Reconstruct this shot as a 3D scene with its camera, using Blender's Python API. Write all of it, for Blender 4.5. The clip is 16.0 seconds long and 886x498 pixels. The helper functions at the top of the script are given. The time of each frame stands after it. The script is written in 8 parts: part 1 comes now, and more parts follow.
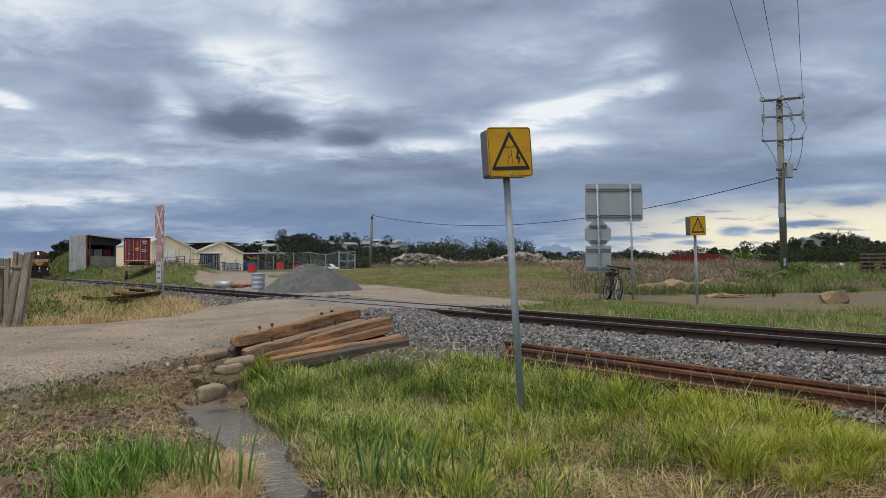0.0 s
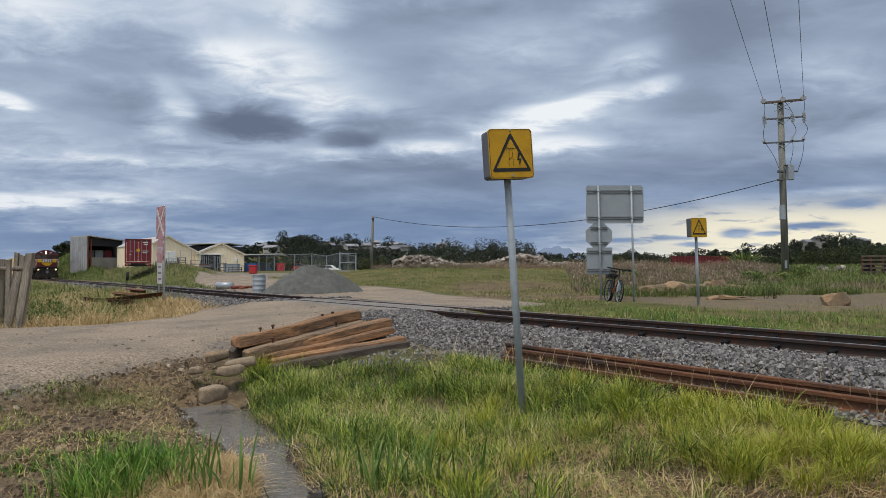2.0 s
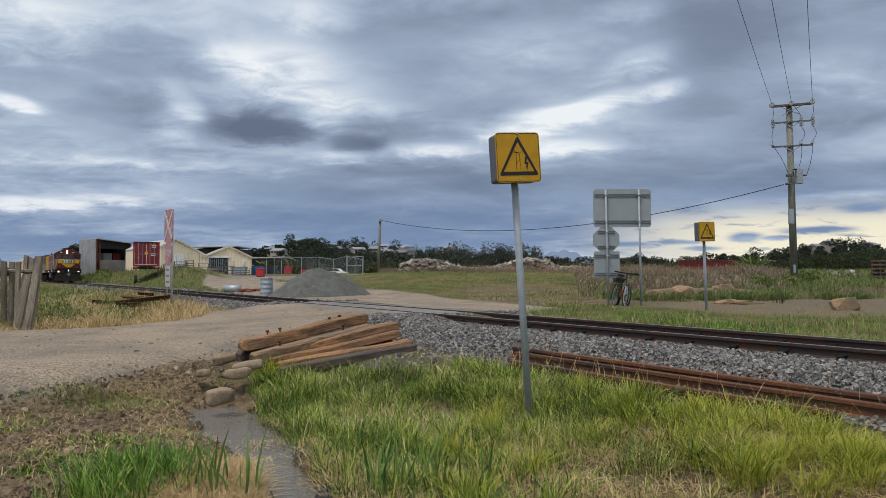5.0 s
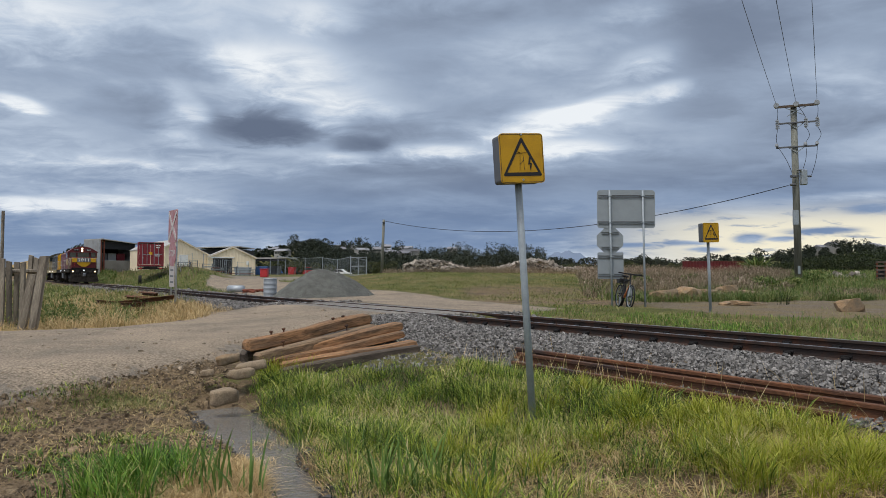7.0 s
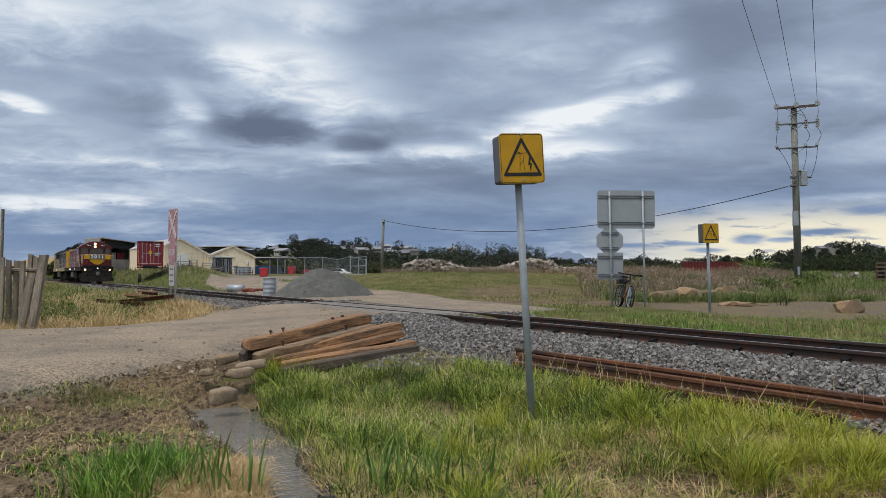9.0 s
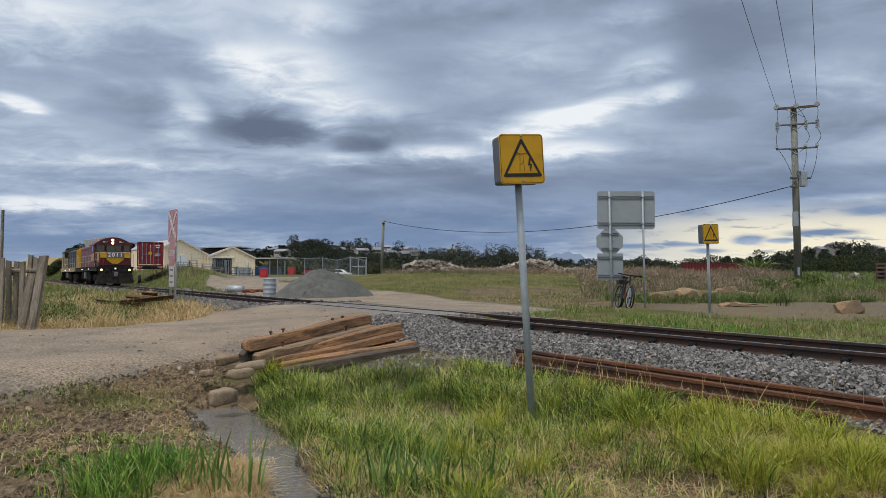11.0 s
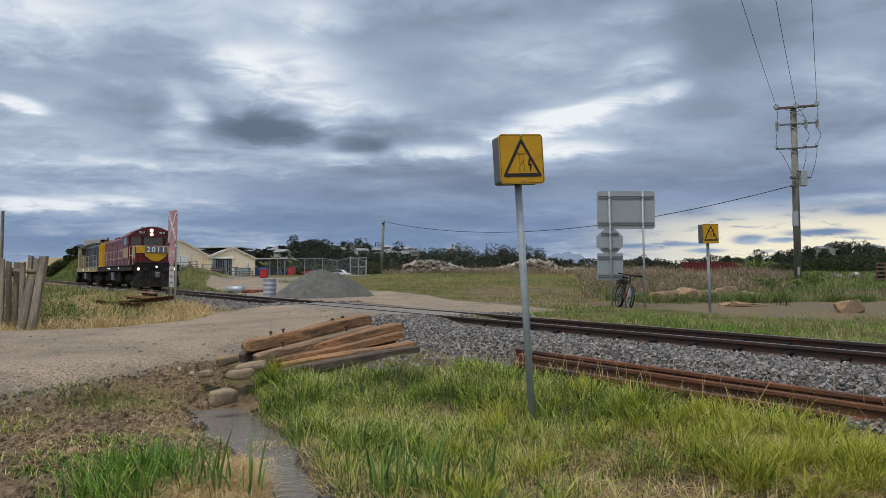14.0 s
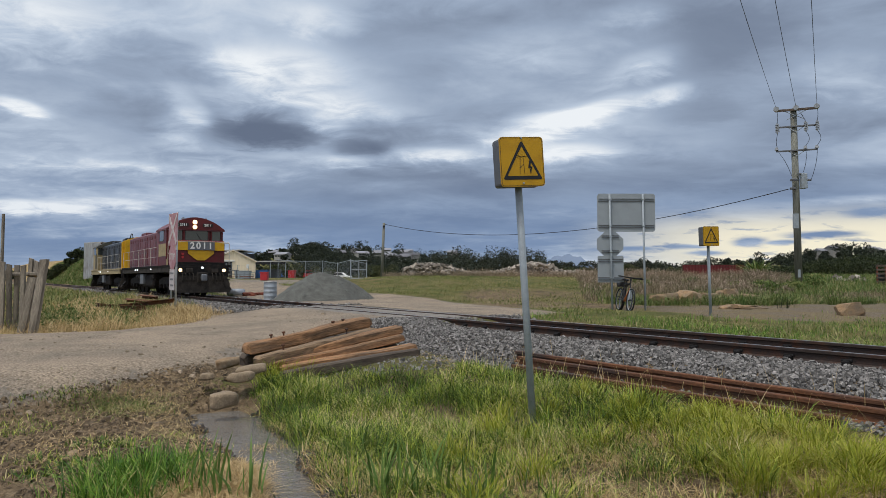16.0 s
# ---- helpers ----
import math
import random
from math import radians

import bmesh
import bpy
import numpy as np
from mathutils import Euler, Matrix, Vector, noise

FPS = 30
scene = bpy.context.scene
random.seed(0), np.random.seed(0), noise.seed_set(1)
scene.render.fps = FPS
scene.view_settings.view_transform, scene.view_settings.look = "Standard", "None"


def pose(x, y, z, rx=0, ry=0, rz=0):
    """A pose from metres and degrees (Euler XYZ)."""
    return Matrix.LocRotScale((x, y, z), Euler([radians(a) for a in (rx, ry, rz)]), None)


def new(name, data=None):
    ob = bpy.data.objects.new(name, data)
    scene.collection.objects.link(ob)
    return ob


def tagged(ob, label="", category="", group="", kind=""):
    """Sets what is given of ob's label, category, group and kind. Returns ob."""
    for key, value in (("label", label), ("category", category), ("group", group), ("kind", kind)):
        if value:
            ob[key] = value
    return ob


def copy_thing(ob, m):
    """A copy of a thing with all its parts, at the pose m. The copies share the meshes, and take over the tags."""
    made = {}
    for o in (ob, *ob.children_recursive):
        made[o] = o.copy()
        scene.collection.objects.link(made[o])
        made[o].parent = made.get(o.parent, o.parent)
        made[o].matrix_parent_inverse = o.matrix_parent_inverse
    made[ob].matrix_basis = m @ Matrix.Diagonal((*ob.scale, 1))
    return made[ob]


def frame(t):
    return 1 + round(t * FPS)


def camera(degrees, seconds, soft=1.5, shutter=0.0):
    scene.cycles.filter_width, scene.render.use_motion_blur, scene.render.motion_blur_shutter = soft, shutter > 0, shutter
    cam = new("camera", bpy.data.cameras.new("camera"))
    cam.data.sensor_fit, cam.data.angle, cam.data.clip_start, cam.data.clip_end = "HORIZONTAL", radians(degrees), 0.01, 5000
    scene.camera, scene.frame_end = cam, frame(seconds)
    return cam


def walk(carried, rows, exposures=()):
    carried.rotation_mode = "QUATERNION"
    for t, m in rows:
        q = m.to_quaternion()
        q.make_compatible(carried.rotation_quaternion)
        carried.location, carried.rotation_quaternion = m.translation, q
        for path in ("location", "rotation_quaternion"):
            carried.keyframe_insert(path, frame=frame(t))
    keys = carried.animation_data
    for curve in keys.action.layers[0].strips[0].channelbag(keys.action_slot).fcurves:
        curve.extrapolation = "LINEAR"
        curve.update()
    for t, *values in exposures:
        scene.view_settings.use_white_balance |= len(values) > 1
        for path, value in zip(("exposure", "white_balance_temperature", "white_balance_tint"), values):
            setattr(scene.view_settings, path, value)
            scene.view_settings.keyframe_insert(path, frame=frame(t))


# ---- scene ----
# ---- camera ----
EYE = (0.0, 0.0, 1.65)
TURNS = (
    (0.0, 91.684, 0.303, -0.935), (0.5, 91.758, 0.327, -0.917), (1.0, 91.791, 0.353, -0.898),
    (1.5, 91.810, 0.255, -0.877), (2.0, 91.811, 0.225, -0.861), (2.5, 91.832, 0.150, -0.813),
    (3.0, 91.909, 0.118, -0.758), (3.5, 91.993, 0.075, -0.674), (4.0, 92.034, 0.069, -0.558),
    (6.5, 92.166, 0.040, -0.021), (7.0, 92.163, 0.000, 0.0), (7.5, 92.153, -0.060, 0.028),
    (8.0, 92.152, -0.078, 0.037), (8.5, 92.150, -0.100, -0.017), (9.0, 92.154, -0.170, -0.025),
    (11.5, 92.256, -0.150, -0.032), (12.0, 92.294, -0.085, -0.025), (12.5, 92.292, -0.081, -0.032),
    (13.0, 92.288, -0.085, -0.027), (13.5, 92.230, -0.083, -0.029), (14.0, 92.222, -0.075, -0.026),
    (14.5, 92.225, -0.058, -0.017), (15.0, 92.283, -0.015, 0.045), (15.5, 92.372, -0.030, 0.048),
    (16.0, 92.445, -0.036, 0.008))
cam = camera(65.03, 16.0, soft=0.6)
walk(cam, [(t, pose(*EYE, rx, ry, rz)) for t, rx, ry, rz in TURNS], [(0.0, 0.0), (16.0, 0.0)])

# ---- the plan: one straight level track across the view ----
RAIL_TOP = 0.81
TRACK_TURN = radians(33.55)
ALONG = Vector((-math.sin(TRACK_TURN), math.cos(TRACK_TURN)))
ACROSS = Vector((math.cos(TRACK_TURN), math.sin(TRACK_TURN)))
TRACK_OFF = 8.84


def on_track(u, s, z=0.0):
    """Plan coordinates: u along the track, s across it from its centre line."""
    q = ALONG * u + ACROSS * (TRACK_OFF + s)
    return Vector((q.x, q.y, z))


def step(a, b, v):
    t = np.clip((v - a) / (b - a), 0, 1)
    return t * t * (3 - 2 * t)


def wavy(x, y, size, seed=0.0):
    """Cheap smooth noise, about -1 to 1."""
    a, b = x / size + seed, y / size - seed * 1.7
    return (np.sin(a * 1.3 + 1.9 * np.sin(b * 0.7 + seed)) + np.sin(b * 1.7 + 1.3 * np.sin(a * 0.9 + 2.0)) +
            np.sin((a + b) * 2.3 + 1.1 * np.sin(a * 1.7))) / 3


# the outline of the gravel road and the gravel apron behind the crossing
ROAD = np.array([(-40.0, 3.0), (-20.0, 5.5), (-9.0, 7.0), (-4.8, 7.7), (-4.1, 9.0), (-3.5, 10.4), (-3.2, 12.1), (-2.1, 14.0),
                 (-0.5, 15.2), (0.9, 16.0), (2.5, 17.6), (3.2, 19.4), (1.8, 24.0), (-0.5, 30.0), (-3.6, 35.0), (-7.5, 40.0), (-11.0, 47.0),
                 (-14.0, 58.0), (-20.0, 60.0), (-17.0, 50.0), (-9.6, 34.0), (-6.4, 25.0), (-6.2, 21.5), (-6.5, 18.0),
                 (-7.4, 15.0), (-9.2, 14.1), (-20.0, 15.0), (-40.0, 16.5)])


def inside(x, y, poly):
    """Signed distance to a polygon, positive inside."""
    x, y = np.asarray(x, float), np.asarray(y, float)
    best, odd = np.full(x.shape, 1e9), np.zeros(x.shape, bool)
    for (x0, y0), (x1, y1) in zip(poly, np.roll(poly, -1, 0)):
        ex, ey = x1 - x0, y1 - y0
        t = np.clip(((x - x0) * ex + (y - y0) * ey) / (ex * ex + ey * ey), 0, 1)
        best = np.minimum(best, np.hypot(x - x0 - t * ex, y - y0 - t * ey))
        odd ^= ((y0 > y) != (y1 > y)) & (x < ex * (y - y0) / (ey if abs(ey) > 1e-9 else 1e-9) + x0)
    return np.where(odd, best, -best)


STREAM = ((-2.72, 8.6), (-2.36, 7.9), (-1.96, 7.1), (-1.46, 6.1), (-1.10, 5.2), (-0.95, 4.4), (-0.7, 3.6), (-0.4, 2.4))


def stream_gap(x, y):
    best = np.full(np.shape(x), 1e9)
    for (x0, y0), (x1, y1) in zip(STREAM, STREAM[1:]):
        ex, ey = x1 - x0, y1 - y0
        t = np.clip(((x - x0) * ex + (y - y0) * ey) / (ex * ex + ey * ey), 0, 1)
        best = np.minimum(best, np.hypot(x - x0 - t * ex, y - y0 - t * ey))
    return best


def height(x, y):
    """The lie of the land."""
    x, y = np.asarray(x, float), np.asarray(y, float)
    u = x * ALONG.x + y * ALONG.y
    s = x * ACROSS.x + y * ACROSS.y - TRACK_OFF
    far = np.hypot(x, y)
    # near side: low wet ground, road a little higher
    road = step(-0.6, 0.8, inside(x, y, ROAD))
    near = 0.10 + 0.26 * step(-5.2, -3.4, s) + 0.05 * wavy(x, y, 1.1) * step(2, 4, far)
    near = near + 0.30 * step(7.5, 13, y) * step(1, -3, x)
    near = near - 0.20 * step(0.55, 0.18, stream_gap(x, y) * (1 + 1.25 * step(7.0, 5.6, y)) + 0.13 * wavy(x, y, 0.30, 3.0) + 0.05 * wavy(x, y, 0.11, 1.0))
    near_road = 0.50 + 0.05 * step(10, 14, u)
    near = near + road * (near_road - near)
    bank = step(-2.9, -1.55, s)
    near = near + bank * (0.655 - near)
    near = near + 0.16 * np.exp(-((x + 1.3) ** 2 + (y - 10.3) ** 2) / 1.3)
    cross = step(11.5, 12.6, u) * step(22.0, 20.8, u)
    near = near + cross * step(-4.5, -0.9, s) * (0.77 - near)
    # far side: verge, apron, then banks that rise to eye level
    base = 0.50 + 0.20 * step(4, 13, u) + 0.06 * wavy(x, y, 2.5, 1.0) * step(2.5, 5, s)
    wide = step(-2, -10, x)
    rise = (1.00 - 0.25 * wide) * step(25, 46, y - 0.25 * np.abs(x) * (x > 0)) + 0.25 * step(50, 90, far)
    over = base + rise * step(3.0, 12.0, s) + 0.10 * wavy(x, y, 9.0, 2.0) * step(30, 45, far)
    over = over + 1.0 * step(36, 52, u) * step(2.6, 7.5, s) * step(170, 120, u) * step(-0.29, -0.37, x / np.maximum(y, 1.0))
    edge = step(2.9, 1.55, s)
    over = over + edge * (0.655 - over)
    over = over + cross * step(5.0, 0.9, s) * (0.77 - over)
    z = np.where(s < 0, near, over)
    # low land past the yard, then the long hills
    z = z - 2.0 * step(110, 170, far) * step(2, 8, s)
    az = np.degrees(np.arctan2(x, y))
    hill = (11.5 + 3.0 * wavy(az, az, 5.0, 4.0) - 4.5 * step(5, 10, az) * step(26, 19, az) + 4.5 * step(24, 31, az) + 7 * step(-3, -7, az) * step(-17, -13, az)) * step(210, 560, far)
    hill = hill * (1 - 0.45 * step(-20, -24, az)) * (1 - 0.4 * step(-22, -27, az)) + 18 * step(700, 1600, far) * step(-22, -16, az)
    z = z + hill * step(-20, 20, s)
    # the grassed cutting side and the dry hill behind it
    z = z + 5.4 * step(70, 112, far) * step(-25.0, -27.6, az) * step(2.5, 8.2, s) + 3.2 * step(150, 250, far) * step(-22, -27, az) * step(2, 20, s)
    return z


def land(x, y):
    return float(height(np.array([x]), np.array([y]))[0])


# ---- light: evening under broken cloud, brighter sky behind the camera ----
def sky():
    world = bpy.data.worlds.new("world")
    scene.world = world
    world.use_nodes = True
    tree = world.node_tree
    tree.nodes.clear()
    n, link = tree.nodes.new, tree.links.new

    def calc(op, a, b=None, c=None):
        node = n("ShaderNodeMath")
        node.operation = op
        for i, v in enumerate((a, b, c)):
            if v is None:
                continue
            if isinstance(v, (int, float)):
                node.inputs[i].default_value = v
            else:
                link(v, node.inputs[i])
        return node.outputs[0]

    def ramp(value, stops):
        node = n("ShaderNodeValToRGB")
        e = node.color_ramp.elements
        while len(e) < len(stops):
            e.new(0.5)
        for el, (p, c) in zip(e, stops):
            el.position, el.color = p, (*c, 1)
        link(value, node.inputs[0])
        return node.outputs[0]

    def blend(f, a, b, how="MIX"):
        node = n("ShaderNodeMixRGB")
        node.blend_type = how
        for i, v in enumerate((f, a, b)):
            if isinstance(v, (int, float)):
                node.inputs[i].default_value = v
            elif isinstance(v, tuple):
                node.inputs[i].default_value = (*v, 1)
            else:
                link(v, node.inputs[i])
        return node.outputs[0]

    coord = n("ShaderNodeTexCoord").outputs["Generated"]
    sep = n("ShaderNodeSeparateXYZ")
    link(coord, sep.inputs[0])
    x, y, z = sep.outputs
    az = calc("MULTIPLY", calc("ARCTAN2", x, y), 57.29578)
    el = calc("MULTIPLY", calc("ARCSINE", z), 57.29578)
    # the cloud deck seen in perspective: flat streaks low down, large masses overhead
    deck = calc("ADD", calc("MAXIMUM", z, 0.0), 0.16)
    px, py = calc("DIVIDE", x, deck), calc("DIVIDE", y, deck)
    flat = n("ShaderNodeCombineXYZ")
    link(calc("MULTIPLY", px, 0.80), flat.inputs[0])
    link(py, flat.inputs[1])

    def clouds(scale, detail, rough, shift, distort=0.6):
        move = n("ShaderNodeVectorMath")
        move.operation = "ADD"
        link(flat.outputs[0], move.inputs[0])
        move.inputs[1].default_value = shift
        node = n("ShaderNodeTexNoise")
        link(move.outputs[0], node.inputs["Vector"])
        node.inputs["Scale"].default_value = scale
        node.inputs["Detail"].default_value = detail
        node.inputs["Roughness"].default_value = rough
        node.inputs["Distortion"].default_value = distort
        return node.outputs[0]

    big = clouds(0.8, 3, 0.5, (3.1, 0.4, 0.0), 0.3)
    mid = clouds(2.2, 7, 0.56, (7.7, 2.2, 1.0), 0.35)
    fine = clouds(6.5, 8, 0.62, (1.3, 5.1, 2.0), 0.5)
    value = calc("ADD", calc("MULTIPLY", big, 0.40), calc("ADD", calc("MULTIPLY", mid, 0.38), calc("MULTIPLY", fine, 0.22)))
    value = calc("ADD", calc("MULTIPLY", calc("SUBTRACT", value, 0.5), 1.05), 0.535)

    def puff(a0, e0, wa, we, amount, tilt=0.0):
        da = calc("SUBTRACT", az, a0)
        de = calc("SUBTRACT", calc("SUBTRACT", el, e0), calc("MULTIPLY", da, tilt))
        # ragged rims
        da = calc("ADD", da, calc("MULTIPLY", calc("SUBTRACT", mid, 0.5), wa * 1.3))
        de = calc("ADD", de, calc("MULTIPLY", calc("SUBTRACT", fine, 0.5), we * 1.7))
        q = calc("ADD", calc("POWER", calc("ABSOLUTE", calc("DIVIDE", da, wa)), 2.0), calc("POWER", calc("ABSOLUTE", calc("DIVIDE", de, we)), 2.0))
        return calc("MULTIPLY", calc("EXPONENT", calc("MULTIPLY", calc("POWER", q, 1.7), -1.0)), calc("MULTIPLY", calc("ADD", calc("MULTIPLY", fine, 1.6), 0.2), amount))

    for args in PUFFS:
        value = calc("ADD", value, puff(*args))
    cloud = ramp(value, ((0.18, (0.130, 0.165, 0.240)), (0.36, (0.205, 0.255, 0.350)), (0.50, (0.315, 0.390, 0.515)),
                         (0.64, (0.48, 0.565, 0.69)), (0.84, (0.84, 0.88, 0.92))))
    # a slate-blue veil low on one side, clear pale yellow under the deck on the other
    low = calc("POWER", 2.718, calc("MULTIPLY", calc("POWER", calc("ABSOLUTE", calc("DIVIDE", calc("SUBTRACT", el, 3.2), 3.9)), 2.0), -1.0))
    veil = calc("MULTIPLY", low, calc("SUBTRACT", 1.0, calc("MULTIPLY", calc("ADD", mid, fine), 0.30)))
    part_clear = n("ShaderNodeMapRange")
    link(value, part_clear.inputs[0])
    part_clear.inputs[1].default_value, part_clear.inputs[2].default_value, part_clear.inputs[3].default_value, part_clear.inputs[4].default_value = 0.52, 0.74, 1.0, 0.15
    veil = calc("MULTIPLY", veil, part_clear.outputs[0])
    cloud = blend(veil, cloud, (0.155, 0.240, 0.410))
    side = n("ShaderNodeMapRange")
    side.interpolation_type = "SMOOTHSTEP"
    link(az, side.inputs[0])
    side.inputs[1].default_value, side.inputs[2].default_value = 8.5, 25.0
    band = calc("EXPONENT", calc("MULTIPLY", calc("POWER", calc("ABSOLUTE", calc("DIVIDE", calc("SUBTRACT", el, 2.3), 2.4)), 4.0), -1.0))
    holes = n("ShaderNodeMapRange")
    link(calc("ADD", calc("MULTIPLY", mid, 0.5), calc("MULTIPLY", fine, 0.5)), holes.inputs[0])
    holes.inputs[1].default_value, holes.inputs[2].default_value = 0.36, 0.47
    clear = calc("MULTIPLY", calc("MULTIPLY", band, side.outputs[0]), holes.outputs[0])
    for args in LOW_PUFFS:
        clear = calc("MULTIPLY", clear, calc("SUBTRACT", 1.0, calc("MINIMUM", puff(*args), 1.0)))
    cloud = blend(clear, cloud, (0.90, 0.84, 0.66))
    # the clear evening sky takes over behind the camera
    air = n("ShaderNodeTexSky")
    air.sky_type, air.sun_disc = "NISHITA", False
    air.sun_elevation, air.sun_rotation = radians(SUN_UP), radians(SUN_TURN)
    back = n("ShaderNodeMapRange")
    back.interpolation_type = "SMOOTHSTEP"
    link(y, back.inputs[0])
    back.inputs[1].default_value, back.inputs[2].default_value = 0.35, -0.45
    glow = blend(0.5, blend(1.0, air.outputs[0], (0.30, 0.30, 0.30), "MULTIPLY"), (1.25, 1.20, 1.10))
    # an overcast dome: brighter overhead than near the horizon
    dome = n("ShaderNodeMapRange")
    link(z, dome.inputs[0])
    dome.inputs[1].default_value, dome.inputs[2].default_value, dome.inputs[3].default_value, dome.inputs[4].default_value = 0.0, 1.0, 0.32, 1.0
    grey = n("ShaderNodeCombineColor")
    for k in range(3):
        link(dome.outputs[0], grey.inputs[k])
    glow = blend(1.0, glow, grey.outputs[0], "MULTIPLY")
    full = blend(back.outputs[0], cloud, glow)
    bg = n("ShaderNodeBackground")
    link(full, bg.inputs[0])
    bg.inputs[1].default_value = 1.0
    out = n("ShaderNodeOutputWorld")
    link(bg.outputs[0], out.inputs[0])


SUN_UP, SUN_TURN = 66.0, 215.0
# azimuth, elevation, half width, half height (degrees), amount, tilt
PUFFS = (
    (10.0, 16.0, 10.0, 5.5, 0.07, 0.00), (-31.0, 5.6, 6.0, 0.9, 0.05, 0.00), (-20.0, 5.9, 5.0, 0.7, 0.03, 0.00),
    (-27.0, 17.0, 14.0, 8.0, 0.06, 0.00), (25.0, 17.0, 14.0, 9.0, -0.07, 0.00), (-15.0, 14.3, 9.0, 0.8, 0.12, 0.00), (-20.8, 11.6, 2.0, 1.6, 0.16, 0.00), (-9.6, 12.4, 1.8, 1.2, 0.16, 0.00),
    (-14.8, 11.5, 4.5, 1.2, -0.36, 0.00), (-6.8, 10.6, 2.2, 0.7, -0.24, 0.00), (-25.8, 15.3, 8.0, 2.9, -0.11, 0.02), (-24.1, 11.7, 5.1, 1.6, -0.12, 0.00),
    (-31.5, 18.0, 5.2, 2.8, 0.12, 0.00), (-31.7, 12.0, 1.9, 0.5, 0.30, -0.15), (-13.0, 16.6, 5.0, 2.0, 0.17, 0.05), (-17.3, 16.8, 2.7, 1.1, 0.12, 0.00),
    (-10.3, 20.4, 3.2, 1.3, 0.12, 0.00), (-8.1, 15.0, 4.2, 1.3, 0.10, 0.00), (-20.3, 13.0, 1.6, 1.2, 0.16, -0.50), (-6.7, 13.5, 4.6, 0.7, 0.12, 0.00),
    (-1.1, 19.3, 7.9, 2.1, -0.10, 0.00), (2.1, 16.0, 7.9, 2.0, -0.12, 0.03), (4.5, 13.5, 4.2, 1.1, -0.08, 0.00), (9.3, 12.7, 4.1, 1.0, 0.26, 0.05),
    (6.5, 11.3, 2.8, 0.7, 0.20, 0.00), (12.9, 13.6, 4.1, 0.7, 0.19, 0.20), (15.7, 16.2, 3.1, 1.2, 0.18, 0.30), (10.4, 10.2, 4.1, 0.7, 0.22, 0.00),
    (-0.7, 10.2, 5.1, 0.6, 0.22, 0.00), (-8.1, 9.5, 3.2, 0.5, 0.14, 0.00), (17.8, 14.3, 1.8, 0.7, 0.18, 0.20), (-4.4, 8.6, 6.0, 0.7, -0.13, 0.00),
    (-10.3, 7.2, 9.6, 1.2, -0.10, 0.00), (3.1, 7.7, 6.0, 1.0, -0.11, 0.00), (23.2, 18.0, 5.6, 2.8, -0.09, 0.00), (28.4, 10.9, 5.3, 2.8, -0.11, 0.00),
    (20.7, 12.8, 3.5, 1.3, -0.11, 0.00), (16.6, 7.8, 11.2, 1.7, -0.10, 0.00), (28.4, 6.7, 5.3, 1.3, -0.08, 0.00), (30.9, 14.6, 2.8, 1.7, 0.07, 0.00),
    (-30.5, 5.1, 3.8, 0.5, 0.20, 0.00), (-25.6, 5.6, 2.9, 0.4, 0.15, 0.00), (-20.3, 8.4, 6.6, 0.4, 0.10, 0.00), (-27.3, 8.4, 5.0, 0.7, 0.12, 0.00),
    (-6.7, 4.5, 15.3, 0.8, -0.07, 0.00), (30.2, 5.7, 3.2, 0.3, 0.14, 0.00), (7.7, 20.9, 5.1, 1.4, -0.06, 0.00), (15.3, 20.4, 3.1, 0.9, 0.10, 0.00))
# small dark clouds before the clear band
LOW_PUFFS = (
    (23.9, 2.8, 1.2, 0.4, 1.15, 0.00), (28.6, 3.2, 2.5, 0.3, 1.15, 0.00), (19.1, 2.5, 1.8, 0.2, 1.15, 0.00), (15.1, 2.4, 1.9, 0.2, 1.15, 0.00),
    (31.6, 4.7, 1.6, 0.4, 1.15, 0.00), (20.7, 2.0, 1.3, 0.2, 1.15, 0.00), (26.2, 2.7, 1.1, 0.2, 1.15, 0.00))
sky()
sun = new("sun", bpy.data.lights.new("sun", "SUN"))
sun.data.energy, sun.data.angle, sun.data.color = 2.15, radians(15), (1.0, 0.95, 0.86)
sun.matrix_world = Matrix.Translation((0, -40, 60)) @ Vector(
    (-math.sin(radians(SUN_TURN)) * math.cos(radians(SUN_UP)), -math.cos(radians(SUN_TURN)) * math.cos(radians(SUN_UP)),
     -math.sin(radians(SUN_UP)))).to_track_quat("-Z", "Y").to_matrix().to_4x4()


